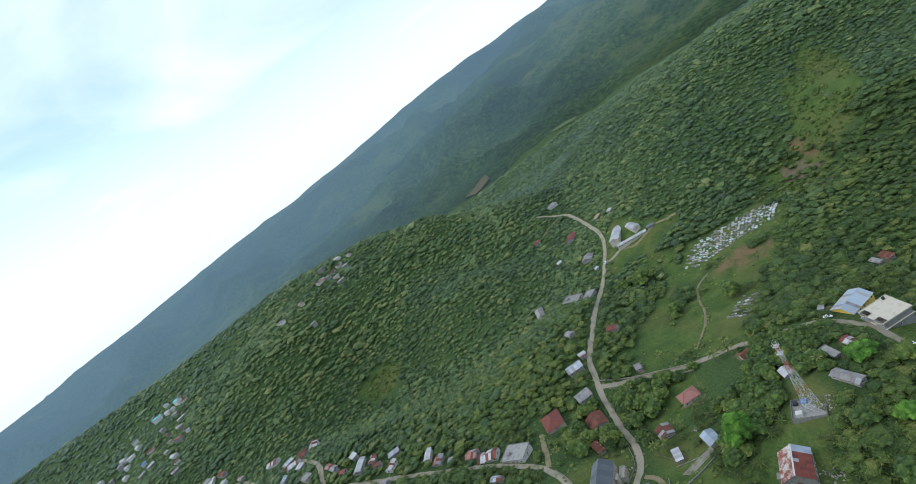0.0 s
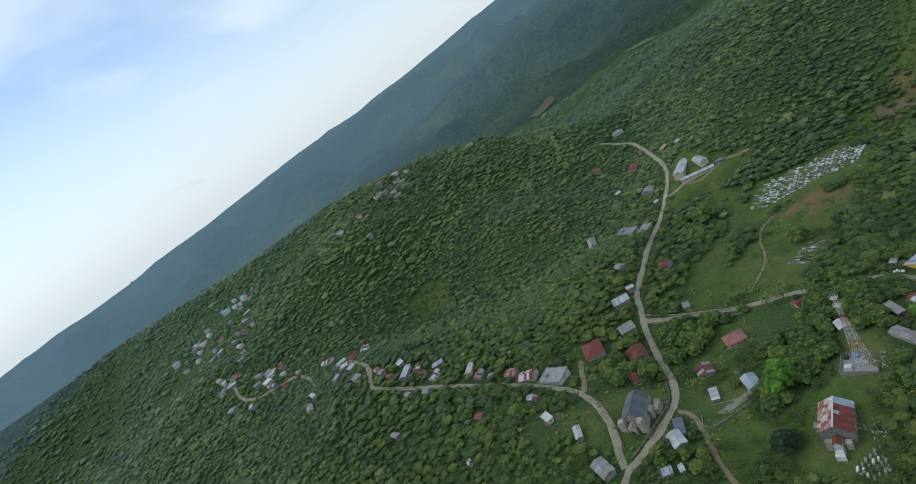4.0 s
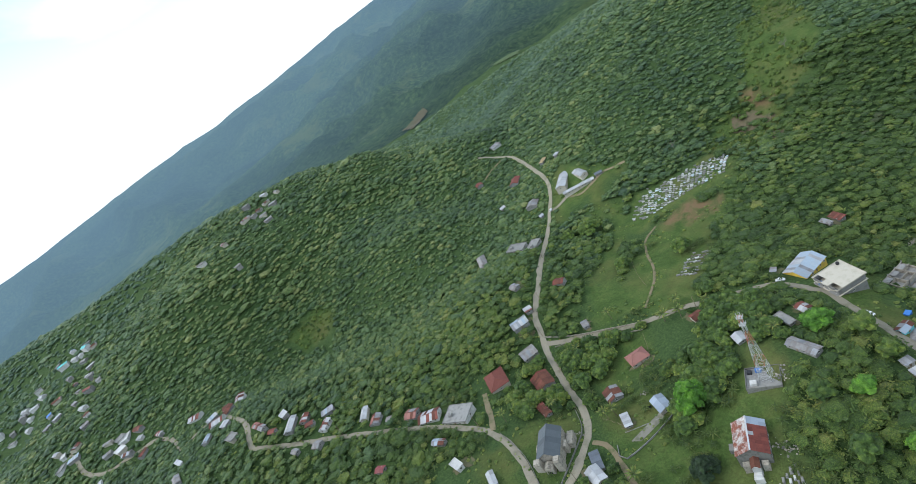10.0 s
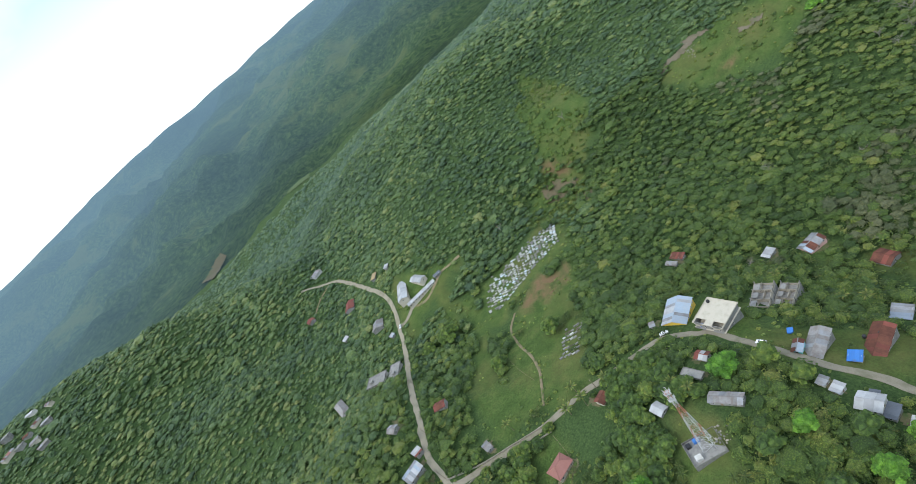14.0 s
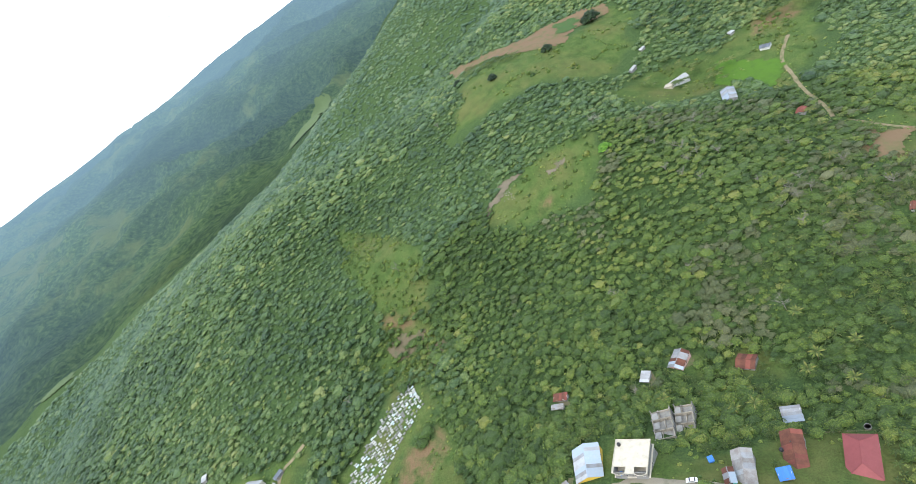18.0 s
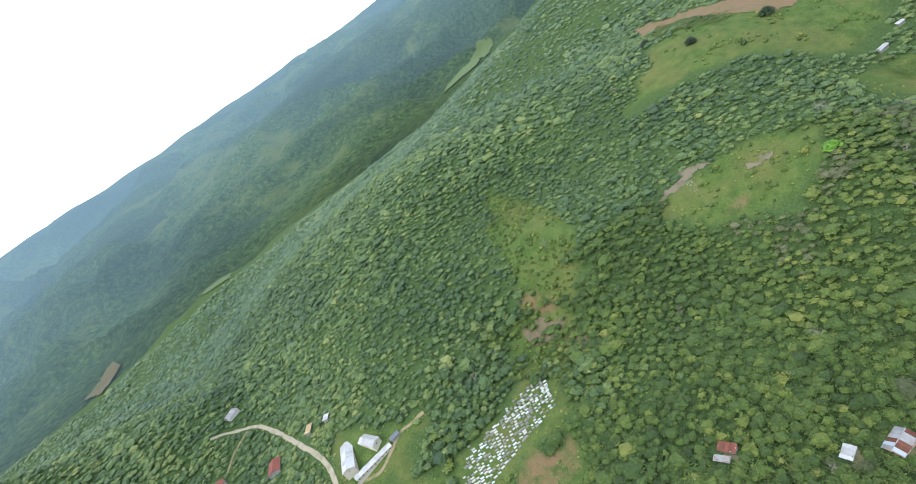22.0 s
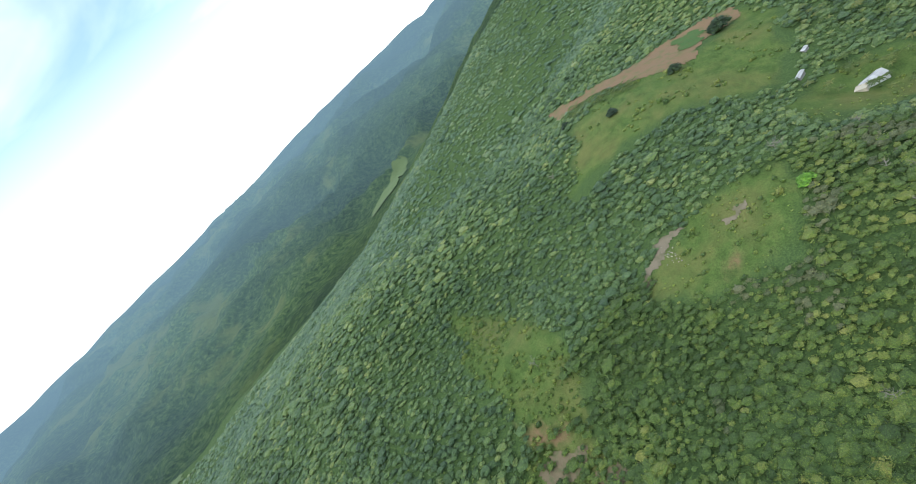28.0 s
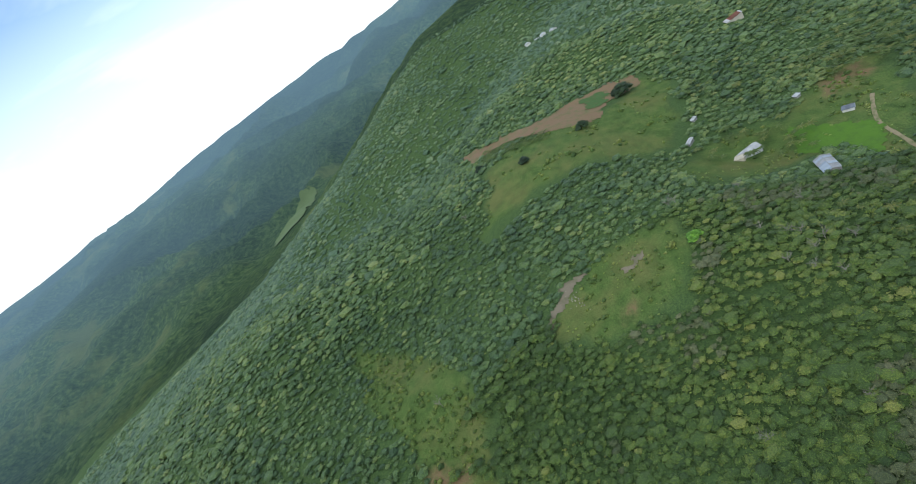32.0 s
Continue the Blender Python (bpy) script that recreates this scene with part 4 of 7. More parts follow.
def water_tank(x, y, z, label="black plastic water tank on a roof", mat=BLACK_PLASTIC, r=0.75):
    root = thing("water_tank", pose(x, y, z), label, "water tank", "water tanks")
    part("body", mesh_data("body", *tube_mesh("body", [(0, 0, 0), (0, 0, 0.25), (0, 0, 1.0), (0, 0, 1.3), (0, 0, 1.42)], (r, r * 1.04, r * 1.0, r * 0.7, r * 0.3), mat, 14), mat), root)
    part("lid", mesh_data("lid", *tube_mesh("lid", [(0, 0, 1.42), (0, 0, 1.5)], (r * 0.33, r * 0.3), mat, 10), mat), root)


house("house", -19.3, 304.3, 16.9, 12.8, 89, 3.4, "hip", "red", "cream", "cream-painted house with a red metal roof in the village", True)
house("house", 5.6, 311.2, 10.4, 10.2, 4, 2.8, "gable", "grey", "concrete", "grey block house with an old grey tin roof in the village", True)
house("house", 2.7, 284.3, 13.7, 11.3, -89, 2.8, "gable", "rustred", "concrete", "grey block house with a rusty red tin roof in the village", True)
house("house", -5.6, 261.8, 10.4, 4.9, -82, 2.4, "gable", "rustred", "concrete", "grey block house with a rusty red tin roof in the village", True)
house("house", 50.7, 258.3, 11.3, 9.2, -3, 3.2, "hip", "pink", "cream", "cream-painted house with a pink tiled roof in the village", True)
house("house", 27.7, 246.8, 9.3, 8.7, 85, 2.6, "gable", "pinkrust", "concrete", "grey block house with a faded pinkish rusty roof in the village", True)
house("house", 23.9, 226.7, 8.7, 4.1, 78, 2.5, "mono", "white", "concrete", "grey block house with a white metal roof in the village", True)
house("house", 41.0, 221.4, 9.7, 6.9, 88, 3.2, "gable", "blue", "cream", "cream-painted house with a blue-grey metal roof in the village", True)
house("house", -2.7, 208.4, 9.9, 7.1, -85, 3, "gable", "white", "cream", "cream-painted house with a white metal roof in the village", True)
house("house", 1.3, 215.3, 10.8, 4.9, 79, 2.6, "mono", "slate", "concrete", "grey block house with a dark slate-grey roof in the village", True)
house("house", -57.4, 253.9, 8.0, 4.6, -67, 3, "flat", "white", "white", "white-painted house with a white metal roof by the western road", True)
house("house", -44.3, 234.9, 9.6, 4.3, 90, 2.7, "gable", "white", "concrete", "grey block house with a white metal roof by the western road", True)
house("house", -47.5, 291.0, 17.0, 12.9, -39, 3.6, "flat", "concrete", "white", "white-painted house with a flat grey concrete roof", True)
house("house", -39.4, 209.5, 12.3, 7.6, -70, 2.6, "gable", "grey", "concrete", "grey block house with an old grey tin roof in the village", True)
house("shed", -13.5, 194.8, 5.1, 4.6, -10, 2.3, "mono", "bluegrey", "concrete", "grey block shed with a dull grey tin roof in the village", True)
house("shed", -7.3, 193.6, 4.6, 2.6, -89, 2.3, "mono", "white", "concrete", "grey block shed with a white metal roof in the village", True)
house("house", 12.3, 335.8, 11.8, 9.5, -2, 3, "gable", "bluewhite", "concrete", "grey block house with a pale blue tin roof in the village", True)
house("house", 22.3, 341.9, 6.2, 5.7, 88, 2.6, "mono", "redwhite", "concrete", "grey block house with a red-white patched roof in the village", True)
house("shed", 43.8, 305.8, 6.7, 4.3, 81, 2.4, "mono", "grey", "concrete", "grey block shed with an old grey tin roof in the village", True)
house("house", 87.1, 218.5, 6.5, 5.6, 80, 2.4, "gable", "white", "concrete", "grey block house with a white metal roof in the village", True)
house("house", 105.7, 210.6, 9.6, 3.9, 89, 2.5, "flat", "concrete", "concrete", "grey block house with a flat grey concrete roof in the village", True)
house("house", 98.0, 192.7, 13.4, 5.4, -77, 2.7, "gable", "greywhite", "concrete", "grey block house with a grey-white patched roof in the village", True)
house("shed", 116.1, 211.4, 6.1, 5.0, -89, 2.5, "gable", "redwhite", "concrete", "grey block shed with a red-white patched roof in the village", True)
house("shed", 132.8, 180.9, 6.5, 4.5, 9, 2.7, "gable", "tinrust", "turquoise", "turquoise-painted shed with a rust-patched tin roof in the village", True)
house("house", 87.1, 252.5, 6.5, 6.2, -1, 2.5, "gable", "rustred", "cream", "cream-painted house with a rusty red tin roof in the village", True)
house("house", 141.8, 238.5, 16.7, 13.0, 14, 3.2, "gable", "bluewhite", "yellow", "yellow-painted house with a pale blue tin roof in the village", True)
house("house", 213.1, 207.0, 12.1, 8.6, -20, 2.7, "gable", "tinrust", "pink", "pink-painted house with a rust-patched tin roof among trees", True)
house("house", 209.6, 175.9, 9.3, 9.0, 74, 2.7, "gable", "rustred", "concrete", "grey block house with a rusty red tin roof among trees", True)
house("house", 200.5, 222.1, 7.1, 4.9, -7, 2.3, "mono", "white", "concrete", "grey block house with a white metal roof among trees", True)
house("house", 185.9, 262.7, 8.2, 4.8, -89, 2.3, "mono", "rustred", "concrete", "grey block house with a rusty red tin roof among trees", True)
house("shed", 179.4, 263.0, 7.1, 3.1, -88, 2, "mono", "grey", "concrete", "grey block shed with an old grey tin roof among trees", True)
house("house", 137.3, 176.1, 15.0, 7.8, 3, 3, "gable", "greywhite", "concrete", "grey block house with a grey-white patched roof in the village", True)
house("house", 147.9, 159.8, 16.8, 8.2, -0, 3, "gable", "rustred", "concrete", "grey block house with a rusty red tin roof in the village", True)
house("shed", 135.5, 163.2, 5.2, 5.1, -80, 2.3, "mono", "tarp", "concrete", "grey block shed with a bright blue tarpaulin roof in the village", True)
house("house", 145.6, 139.1, 17.6, 10.9, -7, 3.3, "hip", "maroon", "cream", "cream-painted house with a maroon metal roof in the village", True)
house("house", 171.2, 159.7, 8.0, 7.7, 5, 2.4, "mono", "bluegrey", "concrete", "grey block house with a dull grey tin roof among trees", True)
house("shed", 131.6, 247.3, 3.8, 3.2, 40, 2.3, "mono", "grey", "concrete", "grey block shed with an old grey tin roof in the village", True)
house("shed", 117.8, 167.2, 4.3, 3.5, -7, 2.6, "mono", "bluegrey", "white", "white-painted shed with a dull grey tin roof in the village", True)
house("shed", 116.8, 162.3, 4.8, 4.1, -8, 2.6, "mono", "white", "white", "white-painted shed with a white metal roof in the village", True)
house("house", 114.8, 152.4, 8.5, 7.5, -87, 3.2, "gable", "white", "white", "white-painted house with a white metal roof in the village", True)
house("shed", 114.1, 146.3, 6.4, 4.1, -2, 3, "mono", "slate", "concrete", "grey block shed with a dark slate-grey roof in the village", True)
house("shed", 119.3, 152.6, 3.5, 2.8, -87, 2.6, "mono", "slate", "concrete", "grey block shed with a dark slate-grey roof in the village", True)
house("shed", 113.0, 140.0, 4.6, 3.2, 3, 2.6, "mono", "white", "white", "white-painted shed with a white metal roof in the village", True)
house("shed", 106.6, 153.5, 3.1, 3.0, 2, 2.2, "mono", "turq", "concrete", "grey block shed with a turquoise metal roof in the village", True)
house("school_building", 122.4, 480.5, 26.5, 9.7, 54, 3.2, "gable", "schoolwhite", "cream", "cream-painted school building with a long white metal roof", True)
house("school_building", 126.5, 459.0, 29.1, 5.5, -19, 3.2, "gable", "schoolwhite", "cream", "cream-painted school building with a long white metal roof", True)
house("school_building", 136.3, 469.7, 16.5, 8.0, -88, 3.2, "gable", "schoolwhite", "cream", "cream-painted school building with a long white metal roof", True)
house("shed", 145.2, 453.3, 7.2, 3.9, -18, 2.4, "mono", "slate", "concrete", "grey block shed with a dark slate-grey roof near the school", True)
house("house", 131.4, 541.1, 10.0, 5.3, 42, 2.6, "hip", "thatch", "concrete", "grey block house with a brown thatched roof near the school", False)
house("shed", 141.4, 523.9, 6.7, 4.3, 40, 2.4, "mono", "white", "concrete", "grey block shed with a white metal roof near the school", False)
house("house", 122.7, 671.6, 13.5, 9.4, 17, 2.7, "mono", "grey", "white", "white-painted house with an old grey tin roof near the school", False)
house("house", 100.5, 560.7, 15.1, 10.3, 55, 2.8, "gable", "red", "concrete", "grey block house with a red metal roof near the school", False)
house("house", 72.9, 607.1, 9.0, 8.1, -89, 2.6, "gable", "red", "concrete", "grey block house with a red metal roof near the school", False)
house("house", 90.6, 492.4, 11.2, 11.2, 51, 2.6, "gable", "grey", "concrete", "grey block house with an old grey tin roof near the school", True)
house("shed", 87.2, 467.4, 5.4, 4.3, -85, 2.2, "mono", "bluewhite", "concrete", "grey block shed with a pale blue tin roof near the school", True)
house("house", 70.5, 529.6, 6.6, 6.0, -87, 2.2, "mono", "white", "concrete", "grey block house with a white metal roof near the school", False)
house("house", 50.1, 441.3, 17.1, 10.9, -49, 3, "flat", "concrete", "white", "white-painted house with a flat grey concrete roof near the school", True)
house("house", 61.2, 428.5, 14.8, 9.2, 41, 2.4, "flat", "concrete", "concrete", "grey block house with a flat grey concrete roof near the school", True)
house("house", 20.9, 462.7, 22.1, 8.2, 83, 2.6, "hip", "grey", "concrete", "grey block house with an old grey tin roof near the school", True)
house("house", 25.0, 367.4, 6.9, 6.1, -67, 2.5, "gable", "grey", "concrete", "grey block house with an old grey tin roof in the village", True)
house("house", 51.5, 352.5, 8.2, 6.8, -43, 2.7, "gable", "rustred", "concrete", "grey block house with a rusty red tin roof in the village", True)
house("house", -149.7, 357.6, 15.2, 6.7, 75, 2.6, "gable", "white", "concrete", "grey block house with a white metal roof by the western road", True)
house("house", -140.3, 357.9, 8.7, 6.2, 69, 2.7, "gable", "redwhite", "concrete", "grey block house with a red-white patched roof", True)
house("shed", -137.1, 350.8, 6.5, 5.1, -9, 2.6, "gable", "red", "concrete", "grey block shed with a red metal roof by the western road", True)
house("house", -127.7, 343.6, 10.2, 6.1, 61, 2.8, "gable", "redwhite", "white", "white-painted house with a red-white patched roof", True)
house("house", -134.0, 330.0, 6.6, 6.5, -36, 2.6, "gable", "grey", "concrete", "grey block house with an old grey tin roof", True)
house("house", -96.0, 327.1, 8.9, 7.4, 66, 2.6, "gable", "pinkrust", "concrete", "grey block house with a faded pinkish rusty roof", True)
house("shed", -87.9, 321.4, 4.2, 4.0, 73, 2.3, "mono", "grey", "concrete", "grey block shed with an old grey tin roof", True)
house("house", -73.3, 314.4, 8.9, 8.0, -35, 2.7, "gable", "pinkrust", "concrete", "grey block house with a faded pinkish rusty roof", True)
house("house", -63.7, 303.6, 14.1, 9.5, -24, 2.8, "gable", "redwhite", "white", "white-painted house with a red-white patched roof", True)
house("house", -62.6, 276.8, 8.9, 4.5, -39, 2.6, "gable", "tinrust", "concrete", "grey block house with a rust-patched tin roof", True)
house("shed", -98.6, 284.1, 6.4, 4.8, -36, 2.4, "gable", "maroon", "concrete", "grey block shed with a maroon metal roof by the western road", True)
house("house", -160.1, 304.0, 8.1, 4.4, -45, 2.6, "gable", "grey", "concrete", "grey block house with an old grey tin roof", True)
house("house", -210.7, 459.6, 12.5, 9.0, -86, 2.7, "gable", "redwhite", "white", "white-painted house with a red-white patched roof", False)
house("house", -171.2, 370.3, 15.5, 5.2, -53, 2.6, "gable", "pinkrust", "concrete", "grey block house with a faded pinkish rusty roof", True)
house("shed", -162.1, 359.6, 6.7, 4.8, -33, 2.4, "gable", "red", "concrete", "grey block shed with a red metal roof by the western road", True)
house("house", -191.8, 375.2, 10.2, 7.1, -50, 3, "flat", "concrete", "cream", "cream-painted house with a flat grey concrete roof", False)
house("shed", -109.5, 254.1, 5.3, 3.0, -71, 2.6, "gable", "redwhite", "white", "white-painted shed with a red-white patched roof", True)
house("shed", -148.5, 333.6, 6.3, 4.5, -47, 2.4, "gable", "grey", "concrete", "grey block shed with an old grey tin roof", True)
house("house", -328.9, 499.7, 10.5, 9.0, -42, 3, "flat", "concrete", "white", "white-painted house with a flat grey concrete roof", False)
house("house", -323.8, 496.4, 12.5, 9.0, -85, 3, "flat", "white", "white", "white-painted house with a white metal roof on the western ridge", False)
house("house", -324.8, 482.8, 12.5, 9.0, -46, 3, "flat", "white", "cream", "cream-painted house with a white metal roof on the western ridge", False)
house("house", -306.9, 484.5, 7.1, 4.9, -25, 2.7, "mono", "white", "white", "white-painted house with a white metal roof on the western ridge", False)
house("house", -287.9, 476.3, 8.4, 5.4, -43, 2.6, "gable", "redwhite", "concrete", "grey block house with a red-white patched roof", False)
house("house", -252.9, 469.3, 12.5, 9.0, -18, 2.8, "gable", "redwhite", "white", "white-painted house with a red-white patched roof", False)
house("house", -216.1, 421.2, 12.5, 9.0, -4, 2.8, "gable", "redwhite", "white", "white-painted house with a red-white patched roof", False)
house("house", -243.8, 381.4, 12.5, 5.9, -67, 2.6, "gable", "greywhite", "concrete", "grey block house with a grey-white patched roof", False)
house("house", -247.4, 402.5, 12.5, 3.7, -49, 2.4, "mono", "white", "white", "white-painted house with a white metal roof on the western ridge", False)
house("house", -337.8, 455.7, 8.5, 4.1, -73, 2.6, "mono", "white", "white", "white-painted house with a white metal roof on the western ridge", False)
house("house", -387.3, 517.0, 9.5, 5.1, -66, 2.6, "flat", "white", "white", "white-painted house with a white metal roof on the western ridge", False)
house("house", -361.3, 464.5, 10.9, 9.0, -32, 2.7, "gable", "greywhite", "concrete", "grey block house with a grey-white patched roof", False)
house("house", -382.9, 499.7, 12.5, 6.2, -90, 2.6, "flat", "concrete", "white", "white-painted house with a flat grey concrete roof", False)
house("house", 436.7, 156.2, 19.6, 10.2, 3, 3, "gable", "bluegrey", "concrete", "grey block house with a dull grey tin roof", False)
house("house", 487.7, 190.7, 15.8, 10.1, -62, 3, "gable", "white", "white", "white-painted house with a white metal roof on the hill farm", False)
house("house", 479.6, 197.8, 7.1, 5.6, 71, 2.6, "flat", "cream", "cream", "cream-painted house with a flat cream roof on the hill farm", False)
house("house", 497.8, 124.0, 8.1, 6.6, 67, 2.6, "gable", "slate", "white", "white-painted house with a dark slate-grey roof", False)
house("shed", 536.0, 144.2, 5.2, 4.3, -52, 2.3, "mono", "white", "concrete", "grey block shed with a white metal roof on the hill farm", False)
house("shed", 536.6, 214.3, 6.5, 3.4, -35, 2.3, "mono", "white", "concrete", "grey block shed with a white metal roof on the hill farm", False)
house("house", 505.7, 223.4, 9.9, 4.2, -27, 2.4, "gable", "white", "concrete", "grey block house with a white metal roof on the hill farm", False)
house("house", 698.3, 147.7, 18.9, 10.7, -62, 2.8, "gable", "redwhite", "cream", "cream-painted house with a red-white patched roof", False)
house("house", 535.2, 28.5, 10.2, 9.2, 27, 3, "gable", "white", "white", "white-painted house with a white metal roof on the hill farm", False)
house("house", 387.8, 117.8, 6.8, 6.0, -22, 2.6, "gable", "red", "concrete", "grey block house with a red metal roof among trees", True)
house("house", 252.6, 71.5, 10.1, 7.0, 69, 3, "gable", "white", "white", "white-painted house with a white metal roof among trees", True)
house("house", 222.1, 79.1, 7.3, 6.3, -62, 2.7, "gable", "tinrust", "concrete", "grey block house with a rust-patched tin roof among trees", True)
house("shed", 280.6, 89.4, 6.4, 2.4, -17, 2.4, "gable", "rustred", "concrete", "grey block shed with a rusty red tin roof among trees", True)
house("house", -421, 723, 10.2, 6.3, 10, 2.8, "flat", "concrete", "concrete", "small house with an old grey tin roof on the far ridge", False)
house("house", -405, 702, 9.5, 6.0, 35, 3.2, "gable", "pinkrust", "cream", "small house with a faded pinkish roof on the far ridge", False)
house("house", -416, 708, 13.0, 7.9, -40, 5.4, "gable", "turq", "white", "small house with a turquoise metal roof on the far ridge", False)
house("house", -425, 705, 11.7, 6.7, -60, 3.2, "gable", "white", "white", "small house with a pale roof on the far ridge", False)
house("house", -435, 709, 10.1, 8.3, -20, 3.2, "gable", "white", "white", "small house with a pale roof on the far ridge", False)
house("house", -415, 685, 10.0, 6.8, -20, 2.8, "gable", "grey", "concrete", "small house with an old grey tin roof on the far ridge", False)
house("house", -451, 709, 13.2, 6.8, 10, 5.4, "gable", "turq", "white", "small house with a turquoise metal roof on the far ridge", False)
house("house", -391, 634, 10.2, 6.6, -60, 5.4, "flat", "concrete", "concrete", "small house with an old grey tin roof on the far ridge", False)
house("house", -386, 608, 13.2, 6.0, -20, 5.4, "gable", "red", "concrete", "small house with a rusty red roof on the far ridge", False)
house("house", -386, 581, 12.5, 6.8, -40, 3.2, "gable", "white", "white", "small house with a pale roof on the far ridge", False)
house("house", -443, 645, 11.1, 6.7, 10, 2.8, "gable", "pinkrust", "cream", "small house with a faded brownish roof on the far ridge", False)
house("house", -449, 628, 10.2, 6.6, -60, 2.8, "mono", "tarp", "white", "small house with a bright blue tarpaulin roof on the far ridge", False)
house("house", -485, 696, 9.2, 7.6, 35, 5.4, "flat", "concrete", "white", "small house with a pale roof on the far ridge", False)
house("house", -475, 679, 12.2, 7.8, -40, 2.8, "gable", "white", "white", "small house with a pale roof on the far ridge", False)
house("house", -483, 669, 11.1, 6.5, 10, 3.2, "gable", "white", "white", "small house with a pale roof on the far ridge", False)
house("house", -498, 676, 9.9, 7.1, -20, 5.4, "gable", "white", "white", "small house with a pale roof on the far ridge", False)
house("house", -500, 667, 11.8, 8.3, -60, 5.4, "gable", "grey", "concrete", "small house with an old grey tin roof on the far ridge", False)
house("house", -484, 639, 10.1, 7.9, -40, 2.8, "gable", "white", "white", "small house with a pale roof on the far ridge", False)
house("house", -513, 657, 10.7, 6.4, -60, 2.8, "flat", "concrete", "concrete", "small house with an old grey tin roof on the far ridge", False)
house("house", -509, 640, 10.8, 6.2, -20, 2.8, "flat", "concrete", "white", "small house with a pale roof on the far ridge", False)
house("house", -530, 662, 10.6, 6.8, 10, 5.4, "gable", "white", "white", "small house with a pale roof on the far ridge", False)
house("house", -151, 775, 12.4, 6.2, -40, 3.2, "gable", "white", "white", "small house with a pale roof on the far ridge", False)
house("house", -150, 750, 10.5, 6.6, 35, 2.8, "gable", "pinkrust", "cream", "small house with a faded brownish roof on the far ridge", False)
house("house", -133, 763, 10.7, 6.0, -60, 3.2, "gable", "pinkrust", "cream", "small house with a faded brownish roof on the far ridge", False)
house("house", -176, 763, 9.8, 8.0, -20, 5.4, "flat", "concrete", "concrete", "small house with an old grey tin roof on the far ridge", False)
house("house", -169, 732, 9.5, 8.5, -40, 2.8, "flat", "concrete", "concrete", "small house with an old grey tin roof on the far ridge", False)
house("house", -179, 731, 13.9, 7.5, 35, 3.2, "gable", "pinkrust", "cream", "small house with a faded brownish roof on the far ridge", False)
house("house", -206, 689, 11.9, 6.8, -60, 2.8, "gable", "pinkrust", "cream", "small house with a faded brownish roof on the far ridge", False)
house("house", -232, 665, 13.2, 6.7, -40, 3.2, "flat", "concrete", "white", "small house with a pale roof on the far ridge", False)
house("house", -194, 636, 10.0, 7.1, -60, 2.8, "flat", "concrete", "concrete", "small house with an old grey tin roof on the far ridge", False)
house("house", -375, 561, 7.3, 6.0, -35, 2.9, "mono", "rustred", "white", "small hillside house with a rusty red roof among trees", False)
house("house", -442, 727, 8.4, 7.2, -51, 3.1, "gable", "bluewhite", "white", "small hillside house with a pale blue tin roof among trees", False)
house("house", -403, 667, 11.4, 5.0, 44, 2.6, "mono", "white", "concrete", "small hillside house with a pale metal roof among trees", False)
house("house", -420, 651, 8.2, 5.8, -57, 3.0, "gable", "tinrust", "concrete", "small hillside house with a rust-patched tin roof among trees", False)
house("house", -462, 718, 11.7, 5.2, -78, 3.3, "flat", "concrete", "concrete", "small hillside house with a flat concrete roof among trees", False)
house("house", -439, 599, 9.8, 5.6, 69, 3.2, "mono", "grey", "concrete", "small hillside house with a weathered tin roof among trees", False)
house("house", -403, 602, 10.2, 5.3, -45, 3.2, "mono", "grey", "concrete", "small hillside house with a weathered tin roof among trees", False)
house("house", -430, 667, 9.0, 7.0, -49, 2.9, "gable", "tinrust", "concrete", "small hillside house with a rust-patched tin roof among trees", False)
house("house", -486, 656, 7.4, 7.1, -16, 3.3, "gable", "white", "white", "small hillside house with a pale metal roof among trees", False)
house("house", -401, 650, 10.0, 6.8, -17, 3.0, "gable", "white", "white", "small hillside house with a pale metal roof among trees", False)
house("house", -371, 543, 8.7, 7.1, 33, 2.8, "mono", "grey", "concrete", "small hillside house with an old grey tin roof among trees", False)
house("house", -408, 627, 9.5, 5.1, -43, 3.0, "flat", "concrete", "cream", "small hillside house with a flat concrete roof among trees", False)
house("house", -428, 604, 9.8, 6.2, 61, 3.2, "gable", "white", "concrete", "small hillside house with a pale metal roof among trees", False)
house("house", -376, 615, 9.7, 6.1, -63, 3.0, "mono", "grey", "white", "small hillside house with an old grey tin roof among trees", False)
house("house", -301, 463, 9.6, 5.5, 65, 3.2, "gable", "rustred", "concrete", "small hillside house with a rusty red roof among trees", False)
house("house", -316, 472, 10.9, 6.2, -24, 3.3, "gable", "tinrust", "concrete", "small hillside house with a rust-patched tin roof among trees", False)
house("house", -311, 498, 11.8, 6.7, -38, 3.1, "gable", "rustred", "concrete", "small hillside house with a rusty red roof among trees", False)
house("house", -337, 486, 8.3, 6.5, 15, 3.4, "gable", "grey", "concrete", "small hillside house with an old grey tin roof among trees", False)
house("house", -340, 501, 9.1, 5.0, -8, 3.0, "gable", "grey", "cream", "small hillside house with an old grey tin roof among trees", False)
house("house", -203, 402, 7.5, 6.5, -40, 2.7, "mono", "white", "concrete", "small hillside house with a pale metal roof among trees", False)
